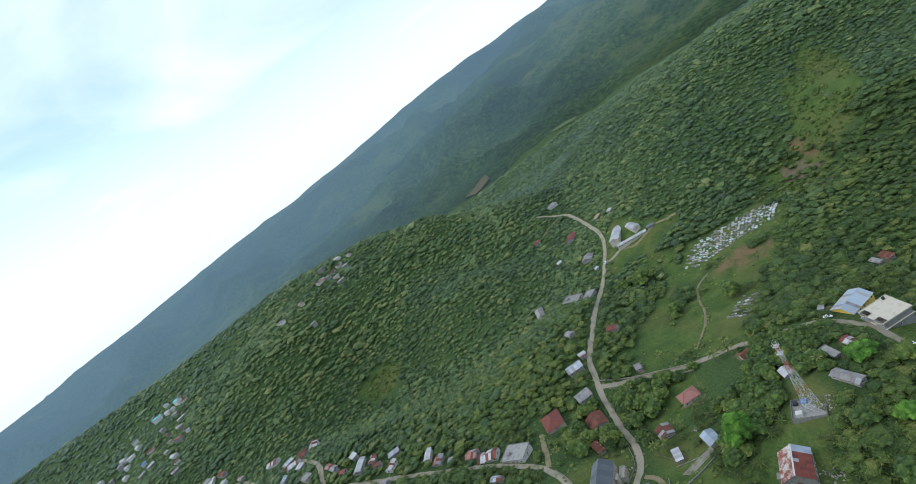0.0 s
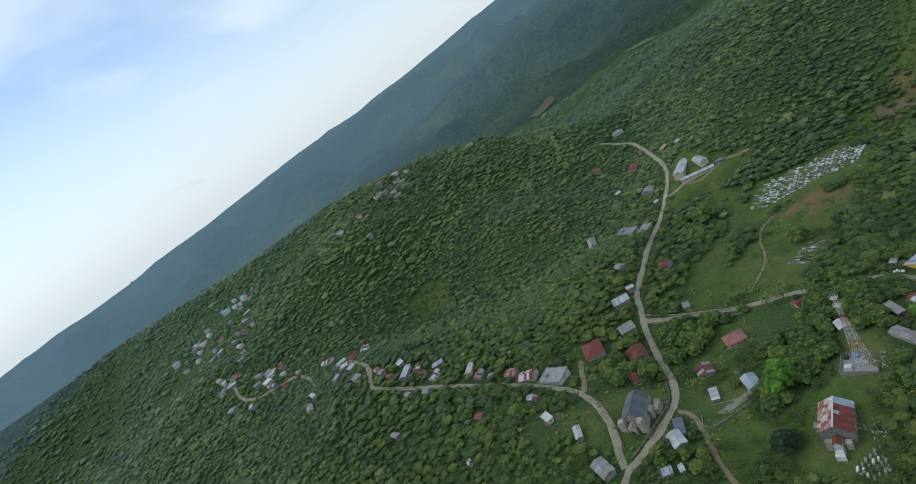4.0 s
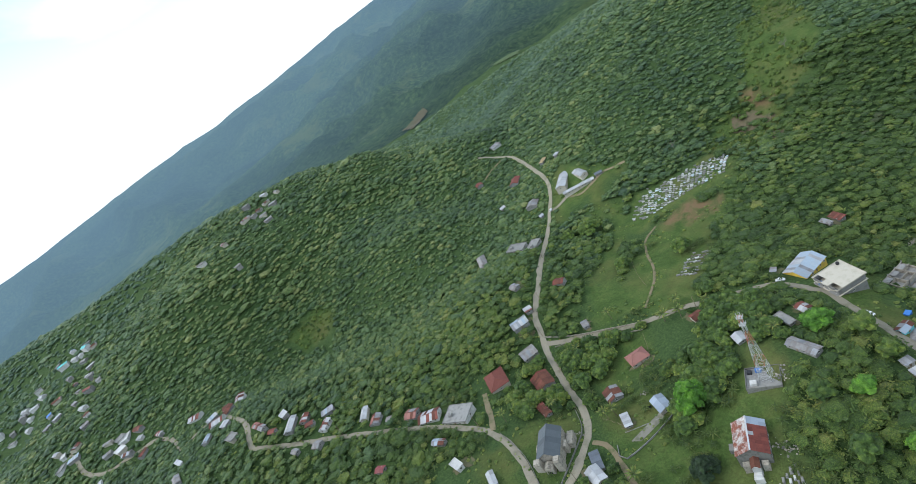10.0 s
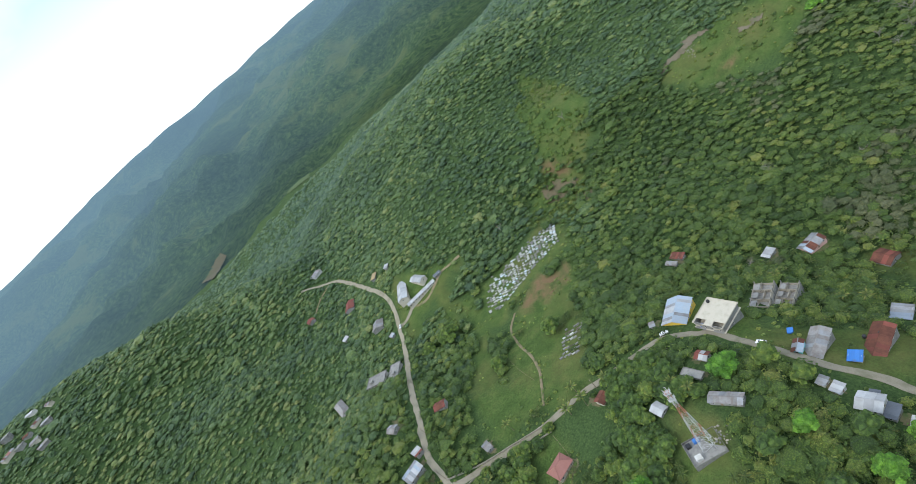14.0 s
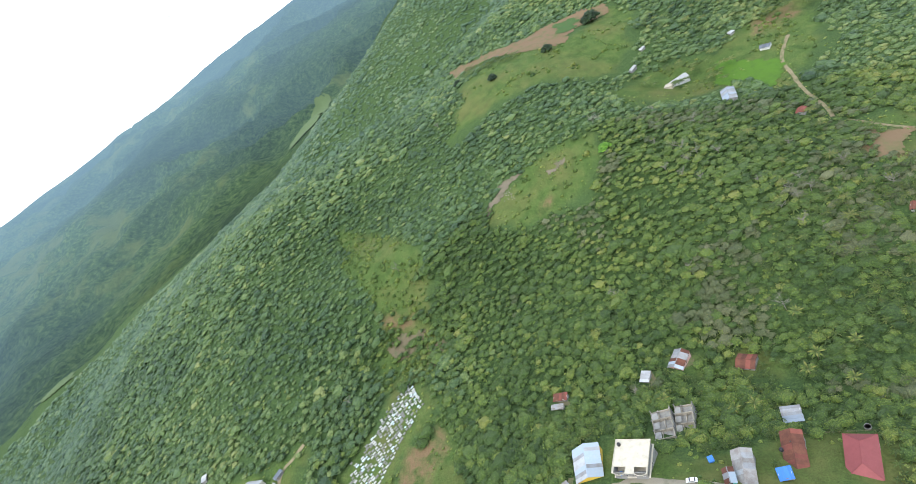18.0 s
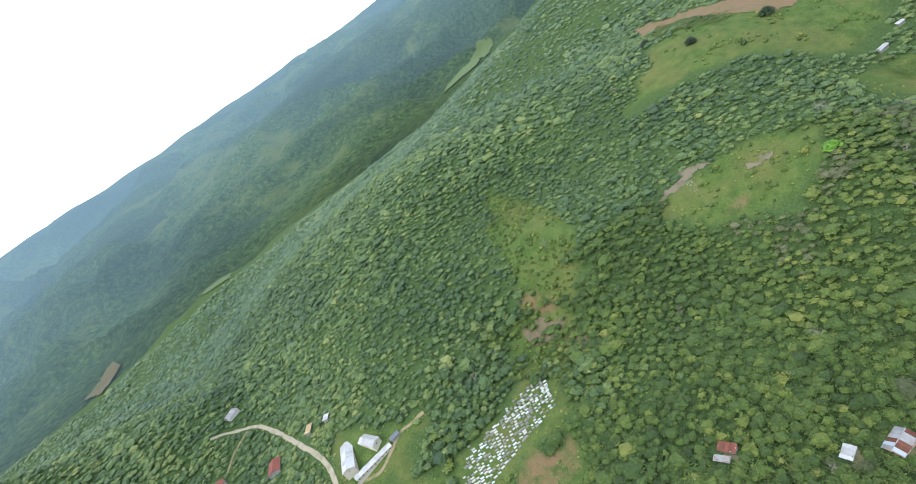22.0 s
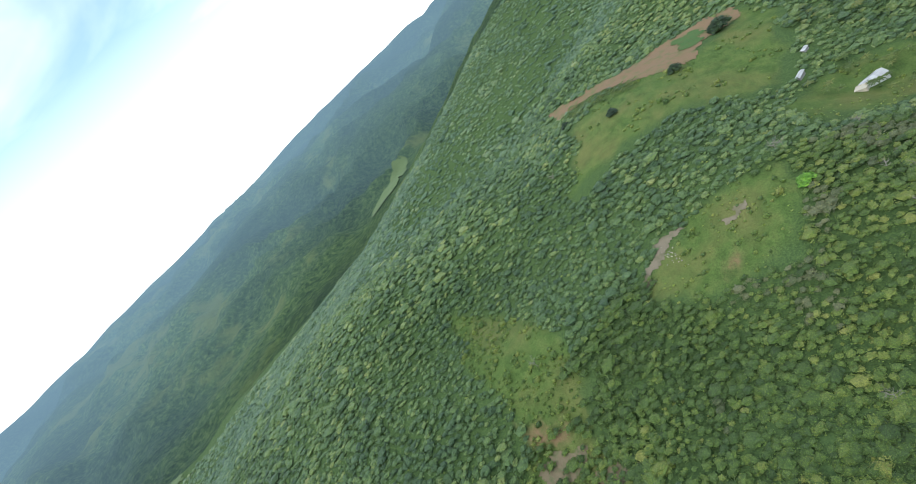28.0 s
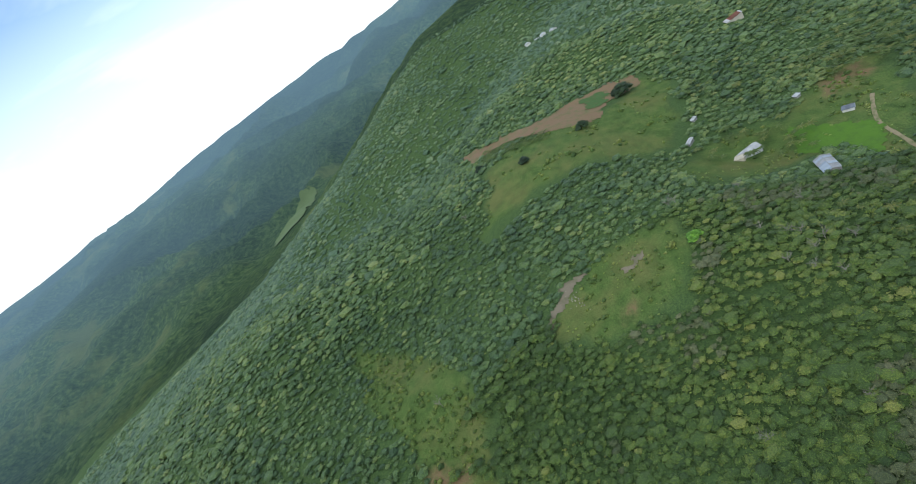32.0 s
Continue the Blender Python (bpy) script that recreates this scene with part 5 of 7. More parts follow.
house("house", -228, 441, 10.1, 6.2, 31, 3.3, "mono", "bluewhite", "concrete", "small hillside house with a pale blue tin roof among trees", False)
house("house", -218, 448, 7.0, 5.7, 2, 3.0, "mono", "rustred", "white", "small hillside house with a rusty red roof among trees", False)
house("house", -212, 435, 11.2, 7.3, 65, 3.2, "gable", "rustred", "concrete", "small hillside house with a rusty red roof among trees", False)
house("house", -219, 399, 9.4, 5.2, 75, 2.8, "gable", "bluewhite", "concrete", "small hillside house with a pale blue tin roof among trees", False)
house("house", -125, 356, 9.5, 5.7, 0, 2.7, "mono", "bluewhite", "concrete", "small hillside house with a pale blue tin roof among trees", False)
house("house", -154, 371, 7.9, 5.6, -60, 3.1, "mono", "white", "concrete", "small hillside house with a pale metal roof among trees", False)
house("house", -102, 337, 12.0, 5.3, 76, 3.3, "gable", "white", "cream", "small hillside house with a pale metal roof among trees", False)
house("house", -142, 738, 11.4, 6.2, -20, 3.2, "mono", "grey", "concrete", "small hillside house with a weathered tin roof among trees", False)
house("house", -152, 708, 11.2, 6.9, 23, 3.1, "gable", "grey", "concrete", "small hillside house with an old grey tin roof among trees", False)
house("house", -160, 740, 8.3, 6.4, -30, 3.3, "gable", "rustred", "concrete", "small hillside house with a rusty red roof among trees", False)
house("house", -157, 724, 10.2, 7.4, -7, 2.9, "mono", "grey", "cream", "small hillside house with an old grey tin roof among trees", False)
house("house", -375, 519, 9.8, 7.3, 72, 3.1, "gable", "tinrust", "cream", "small hillside house with a rust-patched tin roof among trees", False)
house("house", -396, 525, 9.3, 5.7, -38, 3.2, "gable", "white", "cream", "small hillside house with a pale metal roof among trees", False)
house("house", -372, 503, 10.8, 6.8, 12, 2.7, "mono", "bluewhite", "concrete", "small hillside house with a pale blue tin roof among trees", False)



for x, y, L, W, rot in ((970, 384, 12, 9, 20), (928, 360, 9, 7, 65), (884, 342, 14, 9, 10), (866, 324, 10, 8, 40)):
    house("house", x, y, L, W, rot, 3.2, "gable", "white", "white", "white house with a pale metal roof on the far hill", False)

# the large flat-roofed white house
def white_villa(x, y, L, W, rot):
    zs = footing(x, y, L, W, rot)
    z0 = float(land(x, y))
    low, top = min(zs) - z0 - 0.4, 6.4
    root = thing("villa", pose(x, y, z0, 0, 0, rot), "two-storey cream-white house with a broad flat roof", "house")
    walls_of(root, L - 1.2, W - 1.2, low, top, 0, CONCRETE, False)
    part("floor_slab", box_mesh("floor_slab", -L / 2, -W / 2, 3.0, L / 2, W / 2, 3.22, CREAM, 0.03), root, "cream floor slab")
    nx = L * 0.26
    part("roof_slab", box_mesh("roof_slab", -L / 2, -W / 2 + 3.0, top, L / 2, W / 2, top + 0.25, CREAM, 0.03), root)
    part("roof_slab", box_mesh("roof_slab", -nx / 2, -W / 2, top, nx / 2, -W / 2 + 2.996, top + 0.25, CREAM, 0.03), root)
    for s in (-1, 1):
        part("roof_slab", box_mesh("roof_slab", min(s * L / 2, s * (L / 2 - 0.7)), -W / 2, top, max(s * L / 2, s * (L / 2 - 0.7)), -W / 2 + 2.996, top + 0.25, CREAM, 0.03), root)
        n = 8
        arc = [(s * (nx / 2 + (L / 2 - 0.7 - nx / 2) * (k / n)), -W / 2 + 0.2 - 0.9 * math.sin(math.pi * k / n)) for k in range(n + 1)]
        for k in range(n):
            (ax, ay), (bx_, by_) = arc[k], arc[k + 1]
            part("balcony_wall", slab([(ax, ay - 0.1, top + 0.25), (bx_, by_ - 0.1, top + 0.25), (bx_, by_ + 0.1, top + 0.25), (ax, ay + 0.1, top + 0.25)], 0.5, CREAM, "balcony_wall"), root)
        part("balcony_floor", box_mesh("balcony_floor", min(s * nx / 2, s * (L / 2 - 0.7)), -W / 2 - 0.4, 3.3, max(s * nx / 2, s * (L / 2 - 0.7)), -W / 2 + 2.9, 3.42, CONCRETE), root)
    for s in (-1, 1):
        part("parapet", box_mesh("parapet", min(s * L / 2, s * (L / 2 - 0.15)), -W / 2, top + 0.254, max(s * L / 2, s * (L / 2 - 0.15)), W / 2, top + 0.55, CREAM), root)
    part("parapet", box_mesh("parapet", -L / 2 + 0.154, W / 2 - 0.15, top + 0.254, L / 2 - 0.154, W / 2, top + 0.55, CREAM), root)
    openings(root, L - 1.2, W - 1.2, top, "cream", 2)
    m_ = root.matrix_world
    p = m_ @ Vector((-L * 0.38, W * 0.33, top + 0.26))
    water_tank(p.x, p.y, p.z)
    p = m_ @ Vector((-L * 0.3, -W / 2 + 1.4, 3.43))
    water_tank(p.x, p.y, p.z, "blue plastic water barrel on the balcony", BLUE_TARP, 0.9)
    part("yard", box_mesh("yard", -L / 2 - 2, -W / 2 - 5, low, L / 2 + 1, -W / 2 - 1, 0.25, CONCRETE, 0.03), root, "concrete forecourt")


white_villa(141, 217, 15.2, 15.2, -94.6)


# the unfinished pair of houses with open rooms
def shell(x, y, L, W, rot, curved):
    zs = footing(x, y, L, W, rot)
    z0 = float(land(x, y))
    low = min(zs) - z0 - 0.3
    root = thing("unfinished_house", pose(x, y, z0, 0, 0, rot), "roofless unfinished grey concrete house with open rooms", "house", "unfinished houses")
    part("floor_slab", box_mesh("floor_slab", -L / 2, -W / 2, low, L / 2, W / 2, 1.8, CONCRETE, 0.04), root)
    for k, t in ((-1, 0.2), (1, 0.2)):
        part("wall", box_mesh("wall", -L / 2, min(k * W / 2, k * (W / 2 - t)), 1.804, L / 2, max(k * W / 2, k * (W / 2 - t)), 4.0, STONE), root)
        part("wall", box_mesh("wall", min(k * L / 2, k * (L / 2 - t)), -W / 2 + t + 0.004, 1.804, max(k * L / 2, k * (L / 2 - t)), W / 2 - t - 0.004, 4.0 - (1.0 if k > 0 else 0), STONE), root)
    for fx_ in (-0.2, 0.18):
        part("wall", box_mesh("wall", fx_ * L - 0.1, -W / 2 + 0.22, 1.804, fx_ * L + 0.1, W / 2 - 0.22, 3.85, STONE), root)
    for (x0, x1), yy in (((-0.5, -0.22), 0.1), ((-0.18, 0.16), -0.12), ((0.2, 0.5), 0.12)):
        part("wall", box_mesh("wall", x0 * L + 0.22, yy * W - 0.1, 1.804, x1 * L - 0.12, yy * W + 0.1, 3.8, STONE), root)
    for u in (-0.5, -0.17, 0.17, 0.5):
        for v in (-0.5, 0.5):
            cx_, cy_ = u * (L + 0.3), v * (W + 0.3)
            part("column", box_mesh("column", cx_ - 0.17, cy_ - 0.17, low, cx_ + 0.17, cy_ + 0.17, 4.5, CONCRETE), root)
    for k in range(3):
        rx_ = (-0.35 + 0.33 * k) * L
        part("room_slab", box_mesh("room_slab", rx_ - 0.12 * L, 0.16 * W, 3.75, rx_ + 0.1 * L, 0.46 * W, 3.9, CONCRETE), root)
    if curved:
        n = 9
        arc = [(-L / 2 - 2.2 * math.sin(math.pi * k / n), -W / 2 + W * k / n) for k in range(n + 1)]
        part("rounded_terrace", slab([(px_, py_, 1.8) for px_, py_ in arc], 1.8 - low, CONCRETE, "rounded_terrace"), root)
        for k in range(n):
            (ax, ay), (bx_, by_) = arc[k], arc[k + 1]
            part("terrace_wall", slab([(ax, ay, 2.7), (bx_, by_, 2.7), (bx_ + 0.18, by_, 2.7), (ax + 0.18, ay, 2.7)], 0.89, STONE, "terrace_wall"), root)


shell(164, 209, 15, 8.6, 10, True)
shell(168.5, 200.6, 14, 7.8, 4, True)


# the red-roofed church
def old_church(x, y, L, W, rot):
    zs = footing(x, y, L + 8, W + 3, rot)
    z0 = float(land(x, y))
    low, eave, rise = min(zs) - z0 - 0.4, 5.0, 3.6
    root = thing("old_church", pose(x, y, z0, 0, 0, rot), "old stone church with a steep, flaking red tin roof", "church")
    walls_of(root, L - 0.7, W - 0.7, low, eave, rise * 0.93, DARK_STONE, True)
    keys_a, keys_b = ("oxide",), ("flaking",)
    n = 9
    for side in (-1, 1):
        for k in range(n):
            for lo, hi in ((0.0, 0.36), (0.35, 0.7), (0.69, 1.0)):
                x0, x1 = -L / 2 + L * k / n, -L / 2 + L * (k + 1) / n + 0.04
                key = random.choice(keys_b) if side > 0 else random.choice(keys_a)
                if side < 0 and k >= n - 2:
                    key = "blue"
                if side < 0 and k == 4 and lo == 0.69:
                    key = "white"
                up = 0.02 + 0.02 * (k % 2) + 0.012 * (lo > 0.3) + 0.012 * (lo > 0.6)
                yy0, yy1 = side * W / 2 * (1 - lo), side * W / 2 * (1 - hi)
                q = [(x0, yy0, eave + rise * lo + up), (x1, yy0, eave + rise * lo + up), (x1, yy1, eave + rise * hi + up), (x0, yy1, eave + rise * hi + up)]
                part("roof_sheet", slab(q if side < 0 else q[::-1], 0.05, RF[key], "roof_sheet"), root)
    part("ridge_cap", slab([(-L / 2, -0.3, eave + rise + 0.09), (L / 2, -0.3, eave + rise + 0.09), (L / 2, 0.3, eave + rise + 0.09), (-L / 2, 0.3, eave + rise + 0.09)], 0.06, RF["white"], "ridge_cap"), root, "white ridge cap")
    # porch at the front with its own little roof and steps
    px0, px1, pw = -L / 2 - 4.2, -L / 2 + 0.3, 3.4
    part("porch", box_mesh("porch", px0 + 0.2, -pw / 2 + 0.2, low, px1, pw / 2 - 0.2, 3.2, WHITE_PAINT, 0.03), root, "white porch")
    for side in (-1, 1):
        q = [(px0, side * pw / 2, 3.2), (px1, side * pw / 2, 3.2), (px1, 0, 4.5), (px0, 0, 4.5)]
        part("porch_roof", slab(q if side < 0 else q[::-1], 0.06, RF["rust"], "porch_roof"), root, "rusty porch roof")
    tri = [(px0 + 0.25, -pw / 2 + 0.2, 3.2), (px0 + 0.25, pw / 2 - 0.2, 3.2), (px0 + 0.25, 0, 4.35)]
    part("porch_gable", mesh_data("porch_gable", tri + [(p[0] + 0.2, p[1], p[2]) for p in tri], [(0, 2, 1), (3, 4, 5), (0, 1, 4, 3), (1, 2, 5, 4), (2, 0, 3, 5)], WHITE_PAINT), root)
    for k in range(5):
        part("step", box_mesh("step", px0 - 0.5 * (k + 1), -1.3 - 0.1 * k, low, px0 - 0.5 * k, 1.3 + 0.1 * k, 0.9 - 0.18 * k, WHITE_PAINT, 0.02), root)
    for side in (-1, 1):
        part("lean_to", box_mesh("lean_to", -L / 2 - 2.4, side * (pw / 2 + 1.6) - 1.2, low, -L / 2 - 0.2, side * (pw / 2 + 1.6) + 1.2, 2.2, STONE, 0.04), root)
        for k in range(5):
            xx = -L / 2 + (k + 0.5) * L / 5
            w = part("window", FRAMES["cream"], root, "", pose(xx, side * (W / 2 - 0.35), 2.6, 0, 0, 0 if side > 0 else 180) @ Matrix.Diagonal((1, 1, 1.7, 1)))
            part("pane", PANE, w)
    part("side_slab", box_mesh("side_slab", -L * 0.1, -W / 2 - 5.2, low, L * 0.32, -W / 2 - 0.5, 0.5, DARK_STONE, 0.05), root, "grey stone footing")
    part("side_slab", box_mesh("side_slab", -L * 0.12, W / 2 + 0.4, low, L * 0.08, W / 2 + 2.6, 1.2, DARK_STONE, 0.05), root, "small grey stone annex")


old_church(54.5, 177, 15.5, 12.6, 54.7)


# the grey-roofed stone church by the crossroads
def stone_church(x, y, L, W, rot):
    zs = footing(x, y, L + 6, W + 4, rot)
    z0 = float(land(x, y))
    low, eave, rise = min(zs) - z0 - 0.4, 6.0, 4.2
    root = thing("stone_church", pose(x, y, z0, 0, 0, rot), "stone church under repair with a plain slate-grey roof", "church")
    walls_of(root, L - 0.6, W - 0.6, low, eave, rise * 0.94, STONE, True)
    for side in (-1, 1):
        sheeted(root, (-side * L / 2, -side * W / 2, eave), (side * L / 2, -side * W / 2, eave), (side * L / 2, 0, eave + rise), (-side * L / 2, 0, eave + rise), ("slate2",), 3.4, 0.0)
    part("ridge_cap", slab([(-L / 2, -0.2, eave + rise + 0.06), (L / 2, -0.2, eave + rise + 0.06), (L / 2, 0.2, eave + rise + 0.06), (-L / 2, 0.2, eave + rise + 0.06)], 0.05, RF["slate2"], "ridge_cap"), root)
    fx_ = -L / 2 - 1.6
    for side in (-1, 1):
        part("tower_stump", box_mesh("tower_stump", fx_ - 1.6, side * W * 0.40 - 1.7, low, fx_ + 1.7, side * W * 0.40 + 1.7, 7.2, STONE, 0.08), root, "square stone corner tower")
        part("tower_cap", box_mesh("tower_cap", fx_ - 1.3, side * W * 0.40 - 1.4, 7.2, fx_ + 1.4, side * W * 0.40 + 1.4, 8.0, STONE, 0.1), root)
        part("buttress", box_mesh("buttress", -L * 0.1, side * W / 2 + min(0, side) * 1.6, low, L * 0.12, side * W / 2 + max(0, side) * 1.6, 4.2, STONE, 0.1), root)
    part("porch", box_mesh("porch", fx_ - 2.6, -2.0, low, fx_ + 1.2, 2.0, 4.6, STONE, 0.06), root)
    part("arch", box_mesh("arch", fx_ - 2.66, -0.8, low, fx_ - 2.5, 0.8, 2.6, GLASS_DARK), root, "dark doorway")
    v = [(fx_ - 2.4, -2.2, 4.6), (fx_ - 2.4, 2.2, 4.6), (fx_ - 2.4, 0, 6.0), (fx_ + 1.2, -2.2, 4.6), (fx_ + 1.2, 2.2, 4.6), (fx_ + 1.2, 0, 6.0)]
    part("porch_roof", mesh_data("porch_roof", v, [(0, 2, 1), (3, 4, 5), (0, 3, 5, 2), (1, 2, 5, 4), (0, 1, 4, 3)], STONE), root)
    part("walk", box_mesh("walk", fx_ - 13, -0.7, low, fx_ - 2.7, 0.7, 0.28, ROAD_MAT), root, "pale straight footpath")
    for k in range(9):
        part("masonry_block", box_mesh("masonry_block", random.uniform(0, L * 0.45), -W / 2 - random.uniform(1.2, 4.2), low, random.uniform(0, L * 0.45) + 1.4, -W / 2 - 0.7, random.uniform(0.6, 2.6), STONE, 0.12), root)


RF["slate2"] = sheet_metal("plain_slate_roof", (0.085, 0.098, 0.105), (0.125, 0.138, 0.145), (0.07, 0.08, 0.085), 0.25, 0.6, 0.05)
stone_church(-12.5, 233.5, 17.3, 12.4, 60)


# the lattice mast
def mast(x, y, tall=36.0):
    z0 = float(land(x, y))
    root = thing("radio_mast", pose(x, y, z0, 0, 0, 40), "tall red and white lattice radio mast with antennas", "mast")
    FOOTPRINTS.append((x, y, 17, 14, radians(-38)))
    bar = {m_: mesh_data("strut", *tube_mesh("strut", [(0, 0, 0), (0, 0, 1)], (1, 1), m_, 5), m_) for m_ in (GREY_STEEL, RED_STEEL)}

    def strut(name, p, q, r, mat_):
        p, q = Vector(p), Vector(q)
        turn = (q - p).to_track_quat("Z", "Y").to_matrix().to_4x4()
        part(name, bar[mat_], root, m=Matrix.Translation(p) @ turn @ Matrix.Diagonal((r, r, (q - p).length, 1)))

    def half(h):
        return 2.5 - (2.5 - 0.62) * min(1, h / (tall * 0.75))

    levels = 12
    for k in range(levels):
        h0, h1 = tall * k / levels, tall * (k + 1) / levels
        a, b = half(h0), half(h1)
        mat_ = RED_STEEL if k in (3, 7, 8, 11) else GREY_STEEL
        ring0 = [(s * a, t * a, h0) for s, t in ((-1, -1), (1, -1), (1, 1), (-1, 1))]
        ring1 = [(s * b, t * b, h1) for s, t in ((-1, -1), (1, -1), (1, 1), (-1, 1))]
        for i in range(4):
            j = (i + 1) % 4
            strut("leg", ring0[i], ring1[i], 0.11, mat_)
            strut("brace", ring0[i], ring1[j], 0.05, mat_)
            strut("brace", ring0[j], ring1[i], 0.05, mat_)
            strut("crossbar", ring1[i], ring1[j], 0.05, mat_)
    for h in (tall - 0.6, tall - 4.5):
        part("platform", box_mesh("platform", -1.15, -1.15, h, 1.15, 1.15, h + 0.1, GREY_STEEL), root)
        for i in range(6):
            an = i * math.pi / 3
            part("antenna", box_mesh("antenna", -0.13, -0.08, -0.8, 0.13, 0.08, 1.0, WHITE_PAINT, 0.03), root, "white panel antenna", Matrix.Translation((1.4 * math.cos(an), 1.4 * math.sin(an), h + 0.4)) @ pose(0, 0, 0, 0, 0, math.degrees(an) + 90))
    strut("aerial", (0, 0, tall), (0, 0, tall + 3), 0.05, GREY_STEEL)
    # compound at its foot
    yard = thing("mast_compound", pose(x - 1.4, y + 0.8, z0, 0, 0, -38), "walled concrete compound with equipment under the mast", "compound")
    a, b = 6.6, 5.4
    part("floor_slab", box_mesh("floor_slab", -a, -b, -3.0, a, b, 0.15, CONCRETE), yard)
    for s in (-1, 1):
        part("wall", box_mesh("wall", -a, min(s * b, s * (b + 0.2)), -3.0, a, max(s * b, s * (b + 0.2)), 1.1, DARK_STONE), yard)
        part("wall", box_mesh("wall", min(s * a, s * (a + 0.2)), -b - 0.2, -3.0, max(s * a, s * (a + 0.2)), b + 0.2, 1.1, DARK_STONE), yard)
    part("cabinet", box_mesh("cabinet", -5.0, -4.2, 0.154, -2.4, -2.0, 1.9, WHITE_PAINT, 0.05), yard, "white equipment cabinet")
    part("generator", box_mesh("generator", -2.6, 3.0, 0.154, -0.2, 4.6, 1.6, BLUE_TARP, 0.08), yard, "blue generator housing")
    part("cabinet", box_mesh("cabinet", -5.8, 2.4, 0.154, -4.0, 4.2, 1.4, BLACK_PLASTIC, 0.05), yard, "dark equipment box")


mast(79, 193.5)


# ---- vehicles ----
def car(x, y, rot, label, paint):
    root = thing("car", pose(x, y, float(land(x, y)) + 0.32, 0, 0, rot), label, "car", "parked vehicles")
    bm = bmesh.new()
    side = [(-2.15, 0.35), (-2.2, 0.7), (-2.05, 0.92), (-1.55, 0.98), (-1.05, 1.42), (0.35, 1.45), (1.05, 1.0), (2.0, 0.86), (2.2, 0.6), (2.15, 0.35)]
    rows = [[bm.verts.new((px_, s * (0.86 if pz_ < 1.2 else 0.68), pz_)) for px_, pz_ in side] for s in (-1, 1)]
    n = len(side)
    for k in range(n):
        bm.faces.new((rows[0][k], rows[0][(k + 1) % n], rows[1][(k + 1) % n], rows[1][k]))
    bm.faces.new(rows[0][::-1])
    bm.faces.new(rows[1])
    bmesh.ops.recalc_face_normals(bm, faces=bm.faces[:])
    bmesh.ops.bevel(bm, geom=bm.edges[:], offset=0.05, segments=1, affect='EDGES')
    me = bpy.data.meshes.new("body")
    bm.to_mesh(me)
    bm.free()
    me.materials.append(paint)
    part("body", me, root)
    part("windscreen", slab([(0.42, -0.62, 1.46), (1.02, -0.74, 1.06), (1.02, 0.74, 1.06), (0.42, 0.62, 1.46)], 0.03, GLASS_DARK, "windscreen"), root)
    part("rear_window", slab([(-1.50, -0.74, 1.05), (-1.08, -0.62, 1.44), (-1.08, 0.62, 1.44), (-1.50, 0.74, 1.05)], 0.03, GLASS_DARK, "rear_window"), root)
    for s in (-1, 1):
        part("side_window", box_mesh("side_window", -1.0, s * 0.80 - 0.02, 1.02, 0.6, s * 0.80 + 0.02, 1.3, GLASS_DARK), root)
        for wx in (-1.35, 1.35):
            w = part("wheel", mesh_data("wheel", *tube_mesh("wheel", [(wx, s * 0.72, 0.3), (wx, s * 0.9, 0.3)], (0.32, 0.32), BLACK_PLASTIC, 12), BLACK_PLASTIC), root)
            part("rim", mesh_data("rim", *tube_mesh("rim", [(wx, s * 0.88, 0.3), (wx, s * 0.92, 0.3)], (0.19, 0.17), GREY_STEEL, 10), GREY_STEEL), w)
        part("headlight", box_mesh("headlight", 2.1, s * 0.62 - 0.15, 0.62, 2.2, s * 0.62 + 0.15, 0.76, WHITE_PAINT), root)


car(127.6, 238.3, -43, "white saloon car parked on the gravel road", CAR_PAINT)
car(131, 194, 92, "white car parked beside the gravel road", CAR_PAINT)
car(96.4, 464.6, 52, "small white car on the road below the school", CAR_PAINT)


# ---- graves ----
def grave_meshes(mat):
    return (box_mesh("plinth", -1.35, -0.62, -0.5, 1.35, 0.62, 0.22, CONCRETE, 0.03), box_mesh("tomb", -1.15, -0.48, 0.22, 1.15, 0.48, 0.85, mat, 0.06), box_mesh("headstone", -1.3, -0.4, 0.22, -1.16, 0.4, 1.35, mat, 0.03))


GRAVES = {"white": grave_meshes(WHITE_PAINT), "grey": grave_meshes(CONCRETE), "blue": grave_meshes(surface("pale_blue_paint", (0.5, 0.6, 0.66), (0.64, 0.72, 0.76), 0.7, bump=0.004)), "earth": grave_meshes(SOIL_PALE)}
GRAVE_LABELS = {"white": "whitewashed raised tomb in the grass", "grey": "weathered grey concrete tomb in the grass", "blue": "pale blue painted raised tomb", "earth": "fresh earth-coloured grave with pale edging"}


def grave(x, y, rot, key, size, group):
    root = thing("tomb", pose(x, y, float(land(x, y)), 0, 0, rot), GRAVE_LABELS[key], "tomb", group)
    for name, data in zip(("plinth", "slab", "headstone"), GRAVES[key]):
        part(name, data, root, m=Matrix.Diagonal((size, size, random.uniform(0.8, 1.15), 1)))


